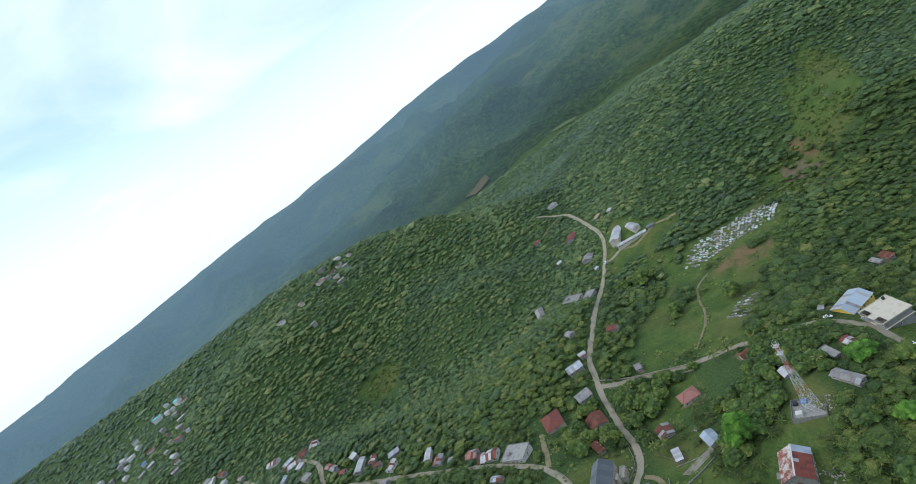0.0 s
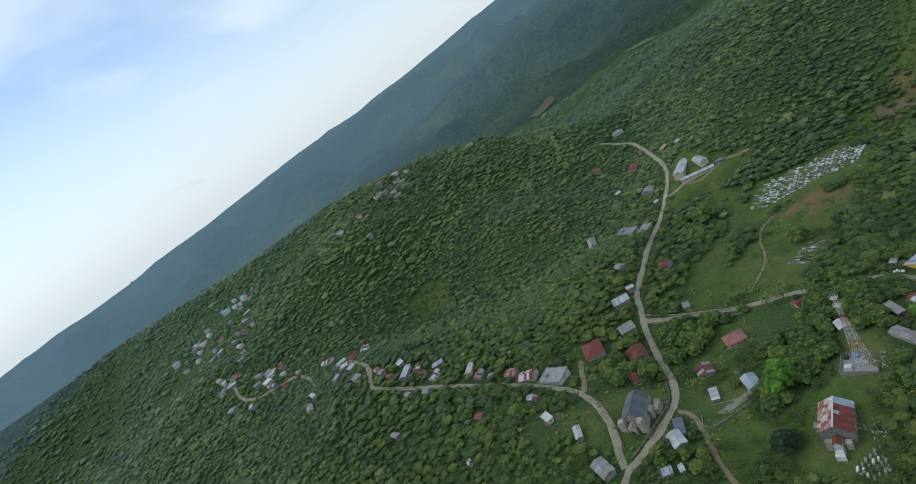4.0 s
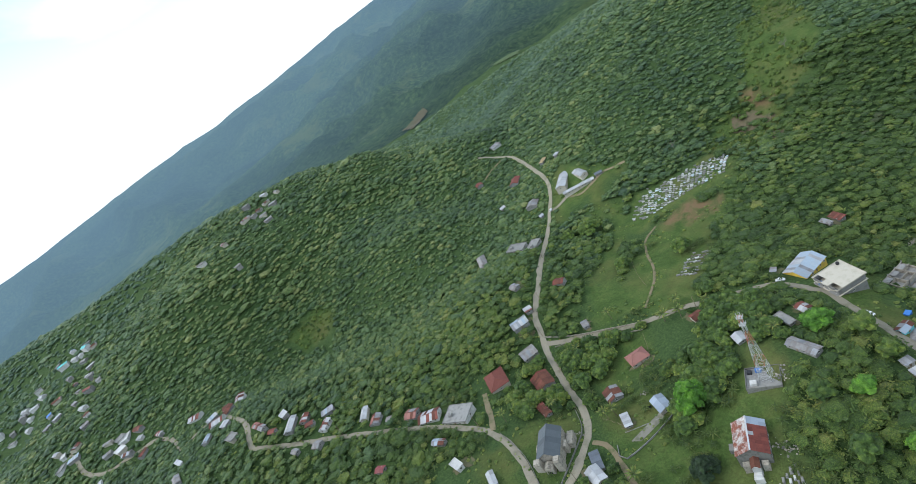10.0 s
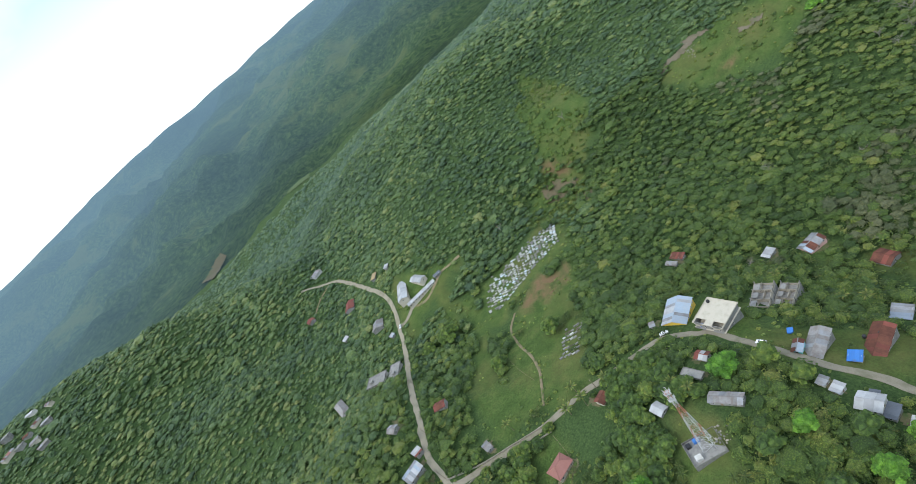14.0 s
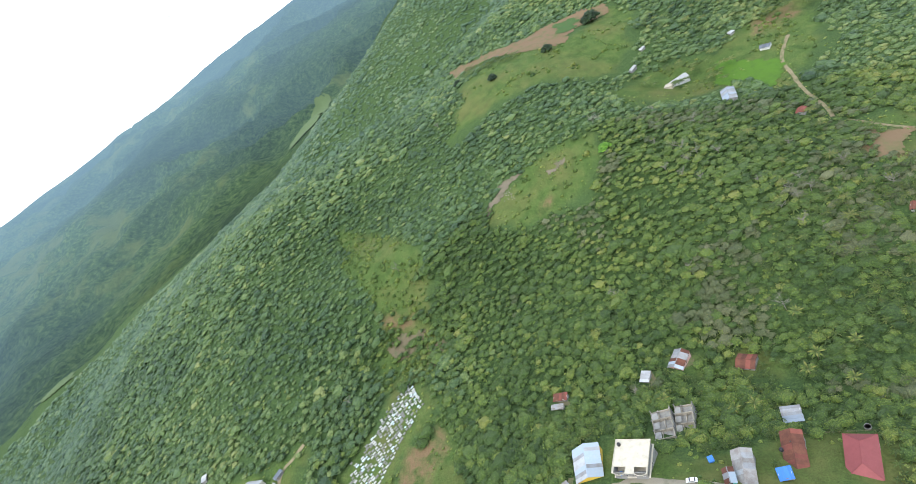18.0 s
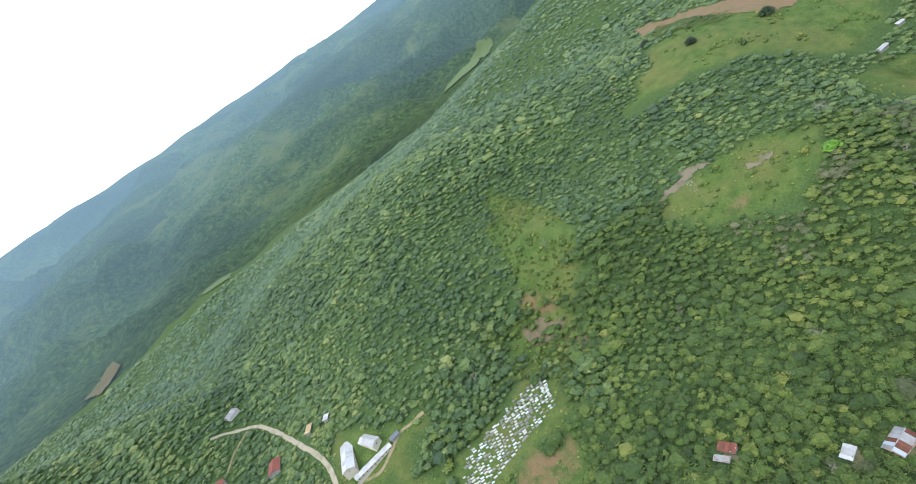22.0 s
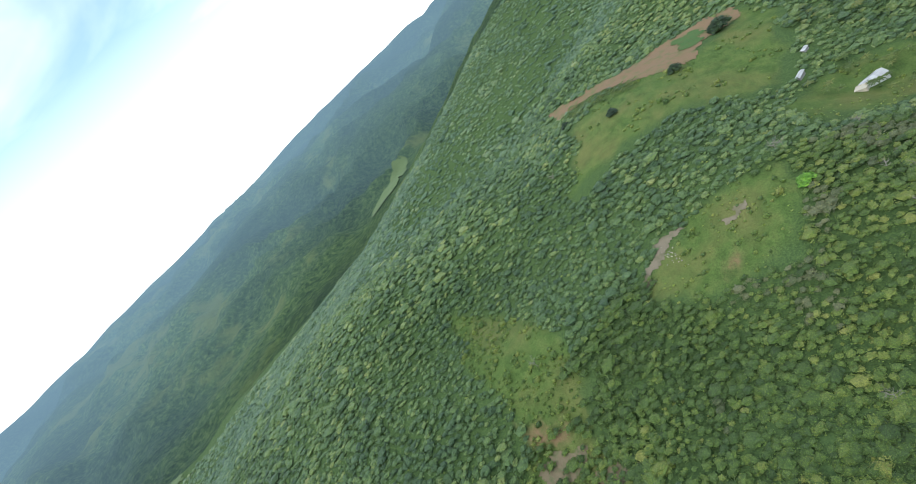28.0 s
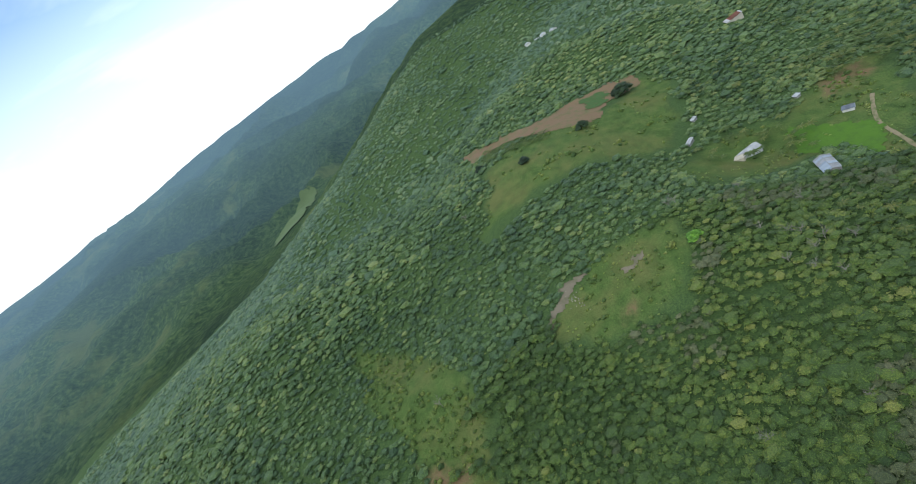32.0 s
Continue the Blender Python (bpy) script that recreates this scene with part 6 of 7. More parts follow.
def graveyard(corner, along, across, columns, rows, rot, group, keys, skip):
    corner, along, across = np.array(corner, float), np.array(along, float), np.array(across, float)
    for i in range(columns):
        shift = 0.25 * math.sin(i * 0.9) + random.uniform(-0.2, 0.2)
        for j in range(rows):
            if random.random() < skip(i / columns, j / rows):
                continue
            p = corner + along * (i + random.uniform(-0.15, 0.15)) / columns + across * (j + shift + random.uniform(-0.18, 0.18)) / rows
            grave(float(p[0]), float(p[1]), rot + random.uniform(-5, 5), random.choice(keys), random.uniform(0.55, 1.0), group)


graveyard((126, 382), (68, -27), (23, 24), 25, 16, -33, "graves of the large cemetery", ("white", "white", "white", "grey", "grey", "blue"), lambda u, v: 0.22 + 0.55 * (v > 0.75) * (u < 0.7) + 0.25 * (u < 0.12))
graveyard((105, 295), (22, 11), (7, -11), 8, 5, -33, "graves under the field trees", ("grey", "grey", "earth", "white"), lambda u, v: 0.15)
graveyard((46, 153), (13, 3), (3, 9), 6, 4, 54, "graves beside the old church", ("grey", "grey", "white"), lambda u, v: 0.1)


# ---- low walls and fences ----
def low_wall(points, height, mat, label, thick=0.25):
    line = spaced(points, 4.0)
    z = land(line[:, 0], line[:, 1])
    root = thing("boundary_wall", pose(float(line[0, 0]), float(line[0, 1]), float(z[0])), label, "wall", "boundary walls")
    for k in range(len(line) - 1):
        a, b = Vector((line[k, 0], line[k, 1], z[k])), Vector((line[k + 1, 0], line[k + 1, 1], z[k + 1]))
        side = Vector((a.y - b.y, b.x - a.x, 0)).normalized() * thick / 2
        top, o = Vector((0, 0, height)), Vector((line[0, 0], line[0, 1], z[0]))
        q = [a - side + top - o, b - side + top - o, b + side + top - o, a + side + top - o]
        part("wall_panel", slab(q, height + 0.5, mat, "wall_panel"), root)
        part("post", box_mesh("post", -0.18, -0.18, -0.5, 0.18, 0.18, height + 0.12, mat), root, m=Matrix.Translation(a - o))


low_wall(((19.4, 316.3), (35.7, 303.2), (50.7, 293.3), (67, 280.6)), 1.1, STONE, "long weathered stone wall along the gravel road")
low_wall(((21, 305), (37.3, 297.2), (64.9, 274.9)), 0.8, STONE, "low stone kerb wall along the gravel road")
low_wall(((7.5, 252), (4.8, 238.2), (-3.6, 228.2), (-20, 212.8), (-25.5, 209.5)), 0.9, DARK_STONE, "dark churchyard wall along the main road")
low_wall(((-31.2, 260.8), (-25.8, 238.6), (-26.5, 215.3)), 0.8, DARK_STONE, "dark churchyard wall beside the western road")
low_wall(((13, 217.6), (12.9, 208.8), (45.4, 214.8), (46, 222)), 0.8, CONCRETE, "grey block wall round the blue-roofed house")
low_wall(((20, 222), (36, 217)), 0.3, CONCRETE, "low concrete kerb of the long yard")


# ---- trees ----
rng = np.random.default_rng(7)
ICO_T = (1 + 5**0.5) / 2
ICO_V = np.array([(-1, ICO_T, 0), (1, ICO_T, 0), (-1, -ICO_T, 0), (1, -ICO_T, 0), (0, -1, ICO_T), (0, 1, ICO_T), (0, -1, -ICO_T), (0, 1, -ICO_T), (ICO_T, 0, -1), (ICO_T, 0, 1), (-ICO_T, 0, -1), (-ICO_T, 0, 1)]) / np.hypot(1, ICO_T)
ICO_F = np.array([(0, 11, 5), (0, 5, 1), (0, 1, 7), (0, 7, 10), (0, 10, 11), (1, 5, 9), (5, 11, 4), (11, 10, 2), (10, 7, 6), (7, 1, 8), (3, 9, 4), (3, 4, 2), (3, 2, 6), (3, 6, 8), (3, 8, 9), (4, 9, 5), (2, 4, 11), (6, 2, 10), (8, 6, 7), (9, 8, 1)])

ICO_UP = np.array([ICO_V[f].mean(0)[2] > -0.6 for f in ICO_F])


def crown_template(clumps, leaves, spread=0.62, flat=0.72, leaf=0.2, lump_size=1.0):
    """A crown about two units wide and its base at the height 0: lumpy clumps with loose sprays of leaves round them."""
    verts, tris = [], []
    for k in range(clumps):
        if clumps == 1:
            at, size = np.array((0, 0, 0.55)), np.array((1.0, 1.0, 0.75))
        else:
            a, h = k * 2.39996 + rng.uniform(-0.4, 0.4), (k + 0.5) / clumps
            out = spread * np.sqrt(h) * rng.uniform(0.8, 1.15)
            at = np.array((out * math.cos(a), out * math.sin(a), flat * (1.0 - 0.75 * h) * rng.uniform(0.75, 1.25) + 0.1))
            size = rng.uniform(0.30, 0.52) * np.array((1, 1, 0.85)) * (1.25 if clumps < 6 else 1.0) * lump_size
        lump = ICO_V * rng.uniform(0.72, 1.25, (12, 1)) * size
        turn = rng.uniform(0, 6.28)
        lump[:, :2] = lump[:, :2] @ np.array([[math.cos(turn), -math.sin(turn)], [math.sin(turn), math.cos(turn)]])
        tris.append((ICO_F if clumps > 12 else ICO_F[ICO_UP]) + 12 * k)
        verts.append(lump + at)
    centres = [v.mean(0) for v in verts]
    base = 12 * clumps
    for k in range(leaves):
        c = centres[rng.integers(clumps)]
        way = rng.normal(size=3)
        way[2] = abs(way[2]) * 0.8
        way /= np.linalg.norm(way)
        p = c + way * rng.uniform(0.30, 0.52) * lump_size
        u, w = rng.normal(size=3), rng.normal(size=3)
        u -= way * (u @ way) * 0.6
        u, w = u / np.linalg.norm(u), w / np.linalg.norm(w)
        s = leaf * rng.uniform(0.6, 1.3)
        verts.append(np.array([p - s * u, p + s * w * 0.6, p + s * u, p - s * w * 0.6]))
        tris.append(np.array([(0, 1, 2), (0, 2, 3)]) + base)
        base += 4
    return np.concatenate(verts), np.concatenate(tris)


def palm_template(fronds):
    verts, tris, base = [], [], 0
    for k in range(fronds):
        a, droop = 2 * math.pi * k / fronds + rng.uniform(-0.2, 0.2), rng.uniform(0.25, 0.75)
        c, s = math.cos(a), math.sin(a)
        rows = []
        for t, wide in ((0.04, 0.05), (0.38, 0.13), (0.72, 0.11), (1.0, 0.02)):
            h = 0.42 * t - droop * t * t
            rows += [(c * t - s * wide, s * t + c * wide, h - 0.05), (c * t, s * t, h + 0.03), (c * t + s * wide, s * t - c * wide, h - 0.05)]
        verts.append(np.array(rows))
        for r in range(3):
            for q in range(2):
                i = base + 3 * r + q
                tris += [(i, i + 1, i + 4), (i, i + 4, i + 3)]
        base += 12
    return np.concatenate(verts), np.array(tris)


def planted(name, templates, x, y, z, wide, high, tint, mat, label, category):
    """One mesh of many plants, each a turned and scaled template."""
    vs, ts, cs, base = [], [], [], 0
    pick = rng.integers(len(templates), size=len(x))
    for k, (tv, tt) in enumerate(templates):
        w = np.where(pick == k)[0]
        if not len(w):
            continue
        a = rng.uniform(0, 2 * np.pi, len(w))
        c, s = np.cos(a)[:, None], np.sin(a)[:, None]
        px = (tv[None, :, 0] * c - tv[None, :, 1] * s) * wide[w, None] + x[w, None]
        py = (tv[None, :, 0] * s + tv[None, :, 1] * c) * wide[w, None] + y[w, None]
        pz = tv[None, :, 2] * high[w, None] + z[w, None]
        vs.append(np.stack([px, py, pz], -1).reshape(-1, 3))
        ts.append((tt[None] + base + (np.arange(len(w)) * len(tv))[:, None, None]).reshape(-1, 3))
        cs.append(np.repeat(tint[w], len(tv)))
        base += len(w) * len(tv)
    me = big_mesh(name, np.concatenate(vs), np.concatenate(ts), mat, np.concatenate(cs))
    return tagged(new(name, me), label, category, kind="stuff")


def free_spots(x, y, road_gap, house_gap, meadows=True):
    ok = np.ones(len(x), bool)
    if meadows:
        wx, wy = 15 * layered_noise(x / 20, y / 20, 31), 15 * layered_noise(x / 20, y / 20, 37)
        for ring in MEADOWS + CLEARED:
            ok &= ~inside(x + wx, y + wy, ring)
            if min(p[1] for p in ring) > 240 or min(p[0] for p in ring) > 200:
                ok &= ~inside(x + wx + 4.5, y + wy + 5.5, ring)  # low growth on the lower side
    for chunk in range(0, len(x), 4000):
        sl = slice(chunk, chunk + 4000)
        d = np.hypot(x[sl, None] - ROAD_XY[None, :, 0], y[sl, None] - ROAD_XY[None, :, 1]) - ROAD_XY[None, :, 2]
        ok[sl] &= d.min(1) > road_gap
        for hx, hy, hl, hw, hr in FOOTPRINTS:
            c, s = math.cos(hr), math.sin(hr)
            u, v = (x[sl] - hx) * c + (y[sl] - hy) * s, -(x[sl] - hx) * s + (y[sl] - hy) * c
            ok[sl] &= (np.abs(u) > hl / 2 + house_gap) | (np.abs(v) > hw / 2 + house_gap)
    return ok


def room(x, y):
    """How far each point is from the nearest road edge or house."""
    gap = np.full(len(x), 50.0)
    for chunk in range(0, len(x), 4000):
        sl = slice(chunk, chunk + 4000)
        d = np.hypot(x[sl, None] - ROAD_XY[None, :, 0], y[sl, None] - ROAD_XY[None, :, 1]) - ROAD_XY[None, :, 2]
        gap[sl] = np.minimum(gap[sl], d.min(1))
        for hx, hy, hl, hw, hr in FOOTPRINTS:
            c, s = math.cos(hr), math.sin(hr)
            u, v = (x[sl] - hx) * c + (y[sl] - hy) * s, -(x[sl] - hx) * s + (y[sl] - hy) * c
            gap[sl] = np.minimum(gap[sl], np.hypot(np.maximum(np.abs(u) - hl / 2, 0), np.maximum(np.abs(v) - hw / 2, 0)))
    return gap


def jittered(step, r0, r1, a0=-56, a1=118, cx=60, cy=110):
    n = int(2 * r1 / step)
    gx, gy = np.meshgrid(np.arange(n) * step - r1, np.arange(int(n / 0.9) + 1) * step * 0.9 - r1, indexing="ij")
    gx, gy = (gx + rng.uniform(-0.62, 0.62, gx.shape) * step).ravel(), (gy + rng.uniform(-0.62, 0.62, gy.shape) * step).ravel()
    gx, gy = 0.848 * gx - 0.530 * gy + cx, 0.530 * gx + 0.848 * gy + cy
    d, a = np.hypot(gx - cx, gy - cy), np.degrees(np.arctan2(gx - cx, gy - cy))
    ok = (d >= r0) & (d < r1) & (a > a0) & (a < a1)
    return gx[ok], gy[ok]


def shade(x, y):
    """The shade of a tree's leaves: stands of like trees, and odd ones among them."""
    t = 0.42 + 0.24 * layered_noise(x / 210, y / 210, 75) + 0.34 * layered_noise(x / 60, y / 60, 71) + 0.2 * layered_noise(x / 14, y / 14, 72) + rng.normal(0, 0.14, len(x))
    odd = rng.random(len(x))
    return np.where(odd < 0.09, t + 0.26, np.where(odd > 0.94, t - 0.2, t))


def leafy_crown(cards, leaf, lobes):
    """A broad crown two units wide on the height 0: a low lobed dome closed over with sprays of leaves."""
    heads = rng.normal(size=(lobes, 3))
    heads[:, 2] = np.abs(heads[:, 2]) * 0.9 + 0.25
    heads /= np.linalg.norm(heads, axis=1)[:, None]
    swell = rng.uniform(0.82, 1.12, lobes)

    def reach(way):
        near = way @ heads.T
        k = near.argmax(1)
        return swell[k] * (0.72 + 0.30 * np.clip((near.max(1) - 0.55) / 0.45, 0, 1))

    turn = rng.uniform(0, 6.28)
    pts = ICO_V @ np.array([[math.cos(turn), -math.sin(turn), 0], [math.sin(turn), math.cos(turn), 0], [0, 0, 1]])
    dome = pts * (reach(pts) * rng.uniform(0.8, 1.05, len(pts)))[:, None]
    up = np.array([pts[f].mean(0)[2] > -0.35 for f in ICO_F])
    verts, tris = [dome], [ICO_F[up]]
    if cards:
        way = rng.normal(size=(cards, 3))
        way[:, 2] = np.abs(way[:, 2]) - 0.25
        way /= np.linalg.norm(way, axis=1)[:, None]
        p = way * (reach(way) * rng.uniform(0.85, 1.2, cards))[:, None]
        u, w = rng.normal(size=(cards, 3)), rng.normal(size=(cards, 3))
        u -= way * (u * way).sum(1)[:, None] * 0.5
        w -= way * (w * way).sum(1)[:, None] * 0.5
        u, w = u / np.linalg.norm(u, axis=1)[:, None], w / np.linalg.norm(w, axis=1)[:, None]
        size = (leaf * rng.uniform(0.6, 1.35, cards))[:, None]
        verts.append(np.stack([p - size * u, p + size * w * 0.7, p + size * u, p - size * w * 0.7], 1).reshape(-1, 3))
        first = len(dome) + 4 * np.arange(cards)[:, None]
        tris += [first + np.array([(0, 1, 2)]), first + np.array([(0, 2, 3)])]
    v = np.concatenate(verts)
    v[:, 2] = v[:, 2] * 0.9 + 0.2
    return v, np.concatenate(tris)


# the nearer wood, tree by tree
LEAFY = [leafy_crown(46, 0.21, 6) for _ in range(16)]
ROUND = [leafy_crown(28, 0.26, 5) for _ in range(16)]
MIDDLE = [leafy_crown(15, 0.28, 5) for _ in range(12)]
RIDGE = [leafy_crown(6, 0.36, 4) for _ in range(12)]
FAR = [leafy_crown(0, 0.5, 3) for _ in range(8)]
bx, by = jittered(3.9, 15, 370, -78, 118)
keep = free_spots(bx, by, 2.4, 2.4)
for ring in MEADOWS[:10] + MEADOWS[-1:]:
    keep &= ~inside(bx, by, ring)
# the gully keeps a thin cover of young trees
keep |= free_spots(bx, by, 2.4, 2.4, False) & (rng.random(len(bx)) < np.where(layered_noise(bx / 20, by / 20, 57) > 0.0, 0.5, 0.14)) & (bx > 205) & (bx < 330) & (np.hypot(bx - 150, by - 318) > 40)
bx, by = bx[keep], by[keep]
VILLAGE_X, VILLAGE_Y = 40, 240
thin = (layered_noise(bx / 25, by / 25, 83) > -0.16) | (np.hypot(bx - 8, by - 255) > 80)
bx, by = bx[thin], by[thin]
order = np.argsort(np.hypot(bx - VILLAGE_X, by - VILLAGE_Y))
lone, rest = order[:280], order[280:]


def sizes(x, y, least, most):
    """Crown sizes that change from stand to stand, with a few giants."""
    s = rng.uniform(least, most, len(x)) * (1 + 0.5 * layered_noise(x / 40, y / 40, 77))
    return s * np.where(rng.random(len(x)) < 0.09, rng.uniform(1.3, 1.9, len(x)), 1.0)


wide = np.minimum(sizes(bx[rest], by[rest], 2.1, 3.9), room(bx[rest], by[rest]) * 1.05 + 0.6)
high = wide * rng.uniform(0.34, 0.54, len(rest))
foot = land(bx[rest], by[rest]) + rng.uniform(0.4, 2.0, len(rest)) + 2.2 * layered_noise(bx[rest] / 30, by[rest] / 30, 79)
tone = shade(bx[rest], by[rest])
sparse = (layered_noise(bx[rest] / 45, by[rest] / 45, 87) > 0.27) & (np.hypot(bx[rest] - 290, by[rest] - 180) < 130) & (rng.random(len(rest)) < 0.6)
# farther trees on the valley side take the haze-tinted leaves
valley = rng.random(len(rest)) < np.clip((np.hypot(bx[rest] - 60, by[rest] - 110) - 235) / 130, 0, 1) * (bx[rest] < 230)
for name, some, mat, text in (("forest_valley", valley & ~sparse, HAZY_SLOPE_LEAF, "dense green woodland falling into the valley"), ("forest_near", ~sparse & ~valley, LEAF, "dense mixed green woodland canopy round the village"), ("dry_forest", sparse, GREY_LEAF, "greyish thin-leaved trees in the woodland")):
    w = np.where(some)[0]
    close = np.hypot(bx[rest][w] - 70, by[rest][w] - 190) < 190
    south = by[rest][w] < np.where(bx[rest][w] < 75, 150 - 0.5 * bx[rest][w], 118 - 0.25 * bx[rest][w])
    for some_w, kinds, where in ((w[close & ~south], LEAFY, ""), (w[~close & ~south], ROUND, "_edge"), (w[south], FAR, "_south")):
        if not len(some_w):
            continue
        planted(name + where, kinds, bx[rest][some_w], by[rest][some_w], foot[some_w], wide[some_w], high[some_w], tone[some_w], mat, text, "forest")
mx, my = np.concatenate([jittered(4.2, 370, 540, -72, 112), jittered(5.0, 540, 740, -62, 100)], 1)
keep = free_spots(mx, my, 2.5, 2.6)
mx, my = mx[keep], my[keep]
wide = np.minimum(sizes(mx, my, 2.1, 3.6), room(mx, my) * 1.05 + 0.6)
wide *= np.where(np.hypot(mx - 60, my - 110) > 520, 1.36, 1.1)
high, foot, tone = wide * rng.uniform(0.42, 0.62, len(mx)), land(mx, my) + rng.uniform(-1.0, 0.9, len(mx)), shade(mx, my)
beyond = np.hypot(mx - 60, my - 110) > 520 + 40 * layered_noise(mx / 50, my / 50, 15)
for name, some, mat, text in (("forest_slopes", ~beyond, HAZY_SLOPE_LEAF, "dense green forest on the hillsides"), ("forest_ridges", beyond, HAZY_SLOPE_LEAF, "dense green forest along the farther ridges, tinted bluish as haze")):
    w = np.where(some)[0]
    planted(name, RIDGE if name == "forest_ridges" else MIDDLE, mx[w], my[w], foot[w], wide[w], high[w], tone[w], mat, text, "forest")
fx, fy = jittered(7.6, 740, 1180, -62, 84)
keep = free_spots(fx, fy, 2.5, 2.6) & (np.hypot(fx - 150, fy - 300) < 1060)
fx, fy = fx[keep], fy[keep]
wide = sizes(fx, fy, 3.8, 5.8)
planted("forest_far", FAR, fx, fy, land(fx, fy) - 0.5, wide, wide * rng.uniform(0.45, 0.7, len(fx)), shade(fx, fy), HAZY_FAR_LEAF, "distant dark green forest on the ridges", "forest")

# single trees in the village
CROWNS, TRUNKS = [], []
for k, (mat, tone) in enumerate(((LEAF, 0.35), (LEAF, 0.5), (LEAF, 0.62), (LEAF, 0.2), (LEAF, 0.75), (LEAF, 0.45))):
    tv, tt = crown_template(22, 400, leaf=0.085, lump_size=0.85)
    CROWNS.append(big_mesh("crown", tv * (1, 1, 1.0), tt, mat, np.full(len(tv), tone)))
    bend = [(0, 0, -0.25), (0.03, 0.02, 0.1), (0.0, 0.05, 0.5)]
    v, f = tube_mesh("trunk", bend, (0.09, 0.07, 0.045), BARK, 6)
    for b in range(4):
        a = b * 1.7 + k
        lv, lf = tube_mesh("limb", [(0.0, 0.03, 0.25 + 0.05 * b), (0.25 * math.cos(a), 0.25 * math.sin(a), 0.5), (0.5 * math.cos(a), 0.5 * math.sin(a), 0.75)], (0.04, 0.028, 0.012), BARK, 5)
        f += [tuple(i + len(v) for i in q) for q in lf]
        v += lv
    TRUNKS.append(mesh_data("trunk", v, f, BARK))


BIG_CROWN = crown_template(48, 1500, spread=0.8, flat=0.8, leaf=0.055, lump_size=0.62)
BIG_CROWN = big_mesh("crown", BIG_CROWN[0] * (1, 1, 1.1), BIG_CROWN[1], LEAF, np.full(len(BIG_CROWN[0]), 0.55))


def tree(x, y, radius, kind, label, sink=0.3, tall=1.0, mats=None):
    root = thing("tree", pose(x, y, float(land(x, y)), 0, 0, random.uniform(0, 360)), label, "tree", "trees in the village")
    part("trunk", TRUNKS[kind], root, m=Matrix.Diagonal((radius, radius, radius * tall, 1)))
    crown = CROWNS[kind] if radius < 6.4 else BIG_CROWN
    if mats is not None:
        crown = crown.copy()
        crown.materials.clear()
        crown.materials.append(mats)
    part("crown", crown, root, m=Matrix.Translation((0, 0, radius * sink)) @ Matrix.Diagonal((radius, radius, radius * tall * 0.95, 1)))
    return root


TREE_LABELS = ("leafy green tree with a full round crown", "broad mid-green tree among the houses", "light green tree with a loose crown", "dark green shade tree beside a yard", "yellowish green tree with airy leaves", "green fruit tree in a village garden")
lone_room = room(bx[lone], by[lone])
for i, clear_way in zip(lone, lone_room):
    kind = random.randrange(6)
    tree(float(bx[i]), float(by[i]), min(random.choice((2.4, 2.9, 3.4, 4.0, 4.8, 5.6)) * random.uniform(0.9, 1.1), float(clear_way) * 1.1 + 0.5), kind, TREE_LABELS[kind], 0.25, random.uniform(0.8, 1.05))
tree(51, 208, 8.6, 1, "huge bright lime-green tree behind the blue-roofed house", 0.3, 1.2, BRIGHT_LEAF)
for x, y in ((85, 172), (97, 165), (104, 150), (92, 141), (117, 172), (121, 186), (110, 136), (79, 150)):
    tree(x, y, random.uniform(4.6, 6.3), random.choice((0, 2, 4)), random.choice(("yellow-green tree rising out of the wood", "bright green tree in the wood behind the church")), 0.6, 1.0, random.choice((BRIGHT_LEAF, LEAF, LEAF, LIME_LEAF)))
tree(34, 181, 6.5, 3, "dense dark green tree on the church meadow", 0.2, 0.9, DARK_LEAF)
tree(101, 404, 9.5, 4, "large yellowish green tree at the meadow's edge", 0.25, 0.8)
tree(112, 199, 7.0, 4, "broad yellow-green tree beside patched tin roofs", 0.25, 0.75, BRIGHT_LEAF)
tree(123, 315, 7.0, 3, "spreading dark green tree over the lower graves", 0.4, 0.8)
tree(92, 339, 6.5, 0, "round green tree on the open meadow", 0.2, 0.8)
tree(86, 412, 6.5, 3, "round dark green tree beside the road", 0.2, 0.8)
for x, y, r, text in ((542, 393, 5.5, "round dark bush in the long hill meadow"), (512, 343, 6.0, "lone dark round tree on the hill meadow"), (545, 294, 6.5, "leafy dark tree on the meadow slope"), (606, 259, 11, "large dark tree at the head of the meadow"), (376, 238, 6, "bright yellow-green tree at the clearing edge")):
    tree(x, y, r, 3 if "dark" in text else 4, text, 0.05, 0.75, DARK_LEAF if "dark" in text else BRIGHT_LEAF)

# palms
PALM_V = [palm_template(1) for _ in range(3)]
FRONDS = [big_mesh("frond", v, t, PALM_LEAF, np.full(len(v), 0.35 + 0.2 * k)) for k, (v, t) in enumerate(PALM_V)]
PALM_TRUNK = mesh_data("trunk", *tube_mesh("trunk", [(0, 0, -0.5), (0.15, 0, 2.5), (0.5, 0.1, 5.5), (0.6, 0.1, 7.2)], (0.2, 0.15, 0.12, 0.1), BARK, 6), BARK)


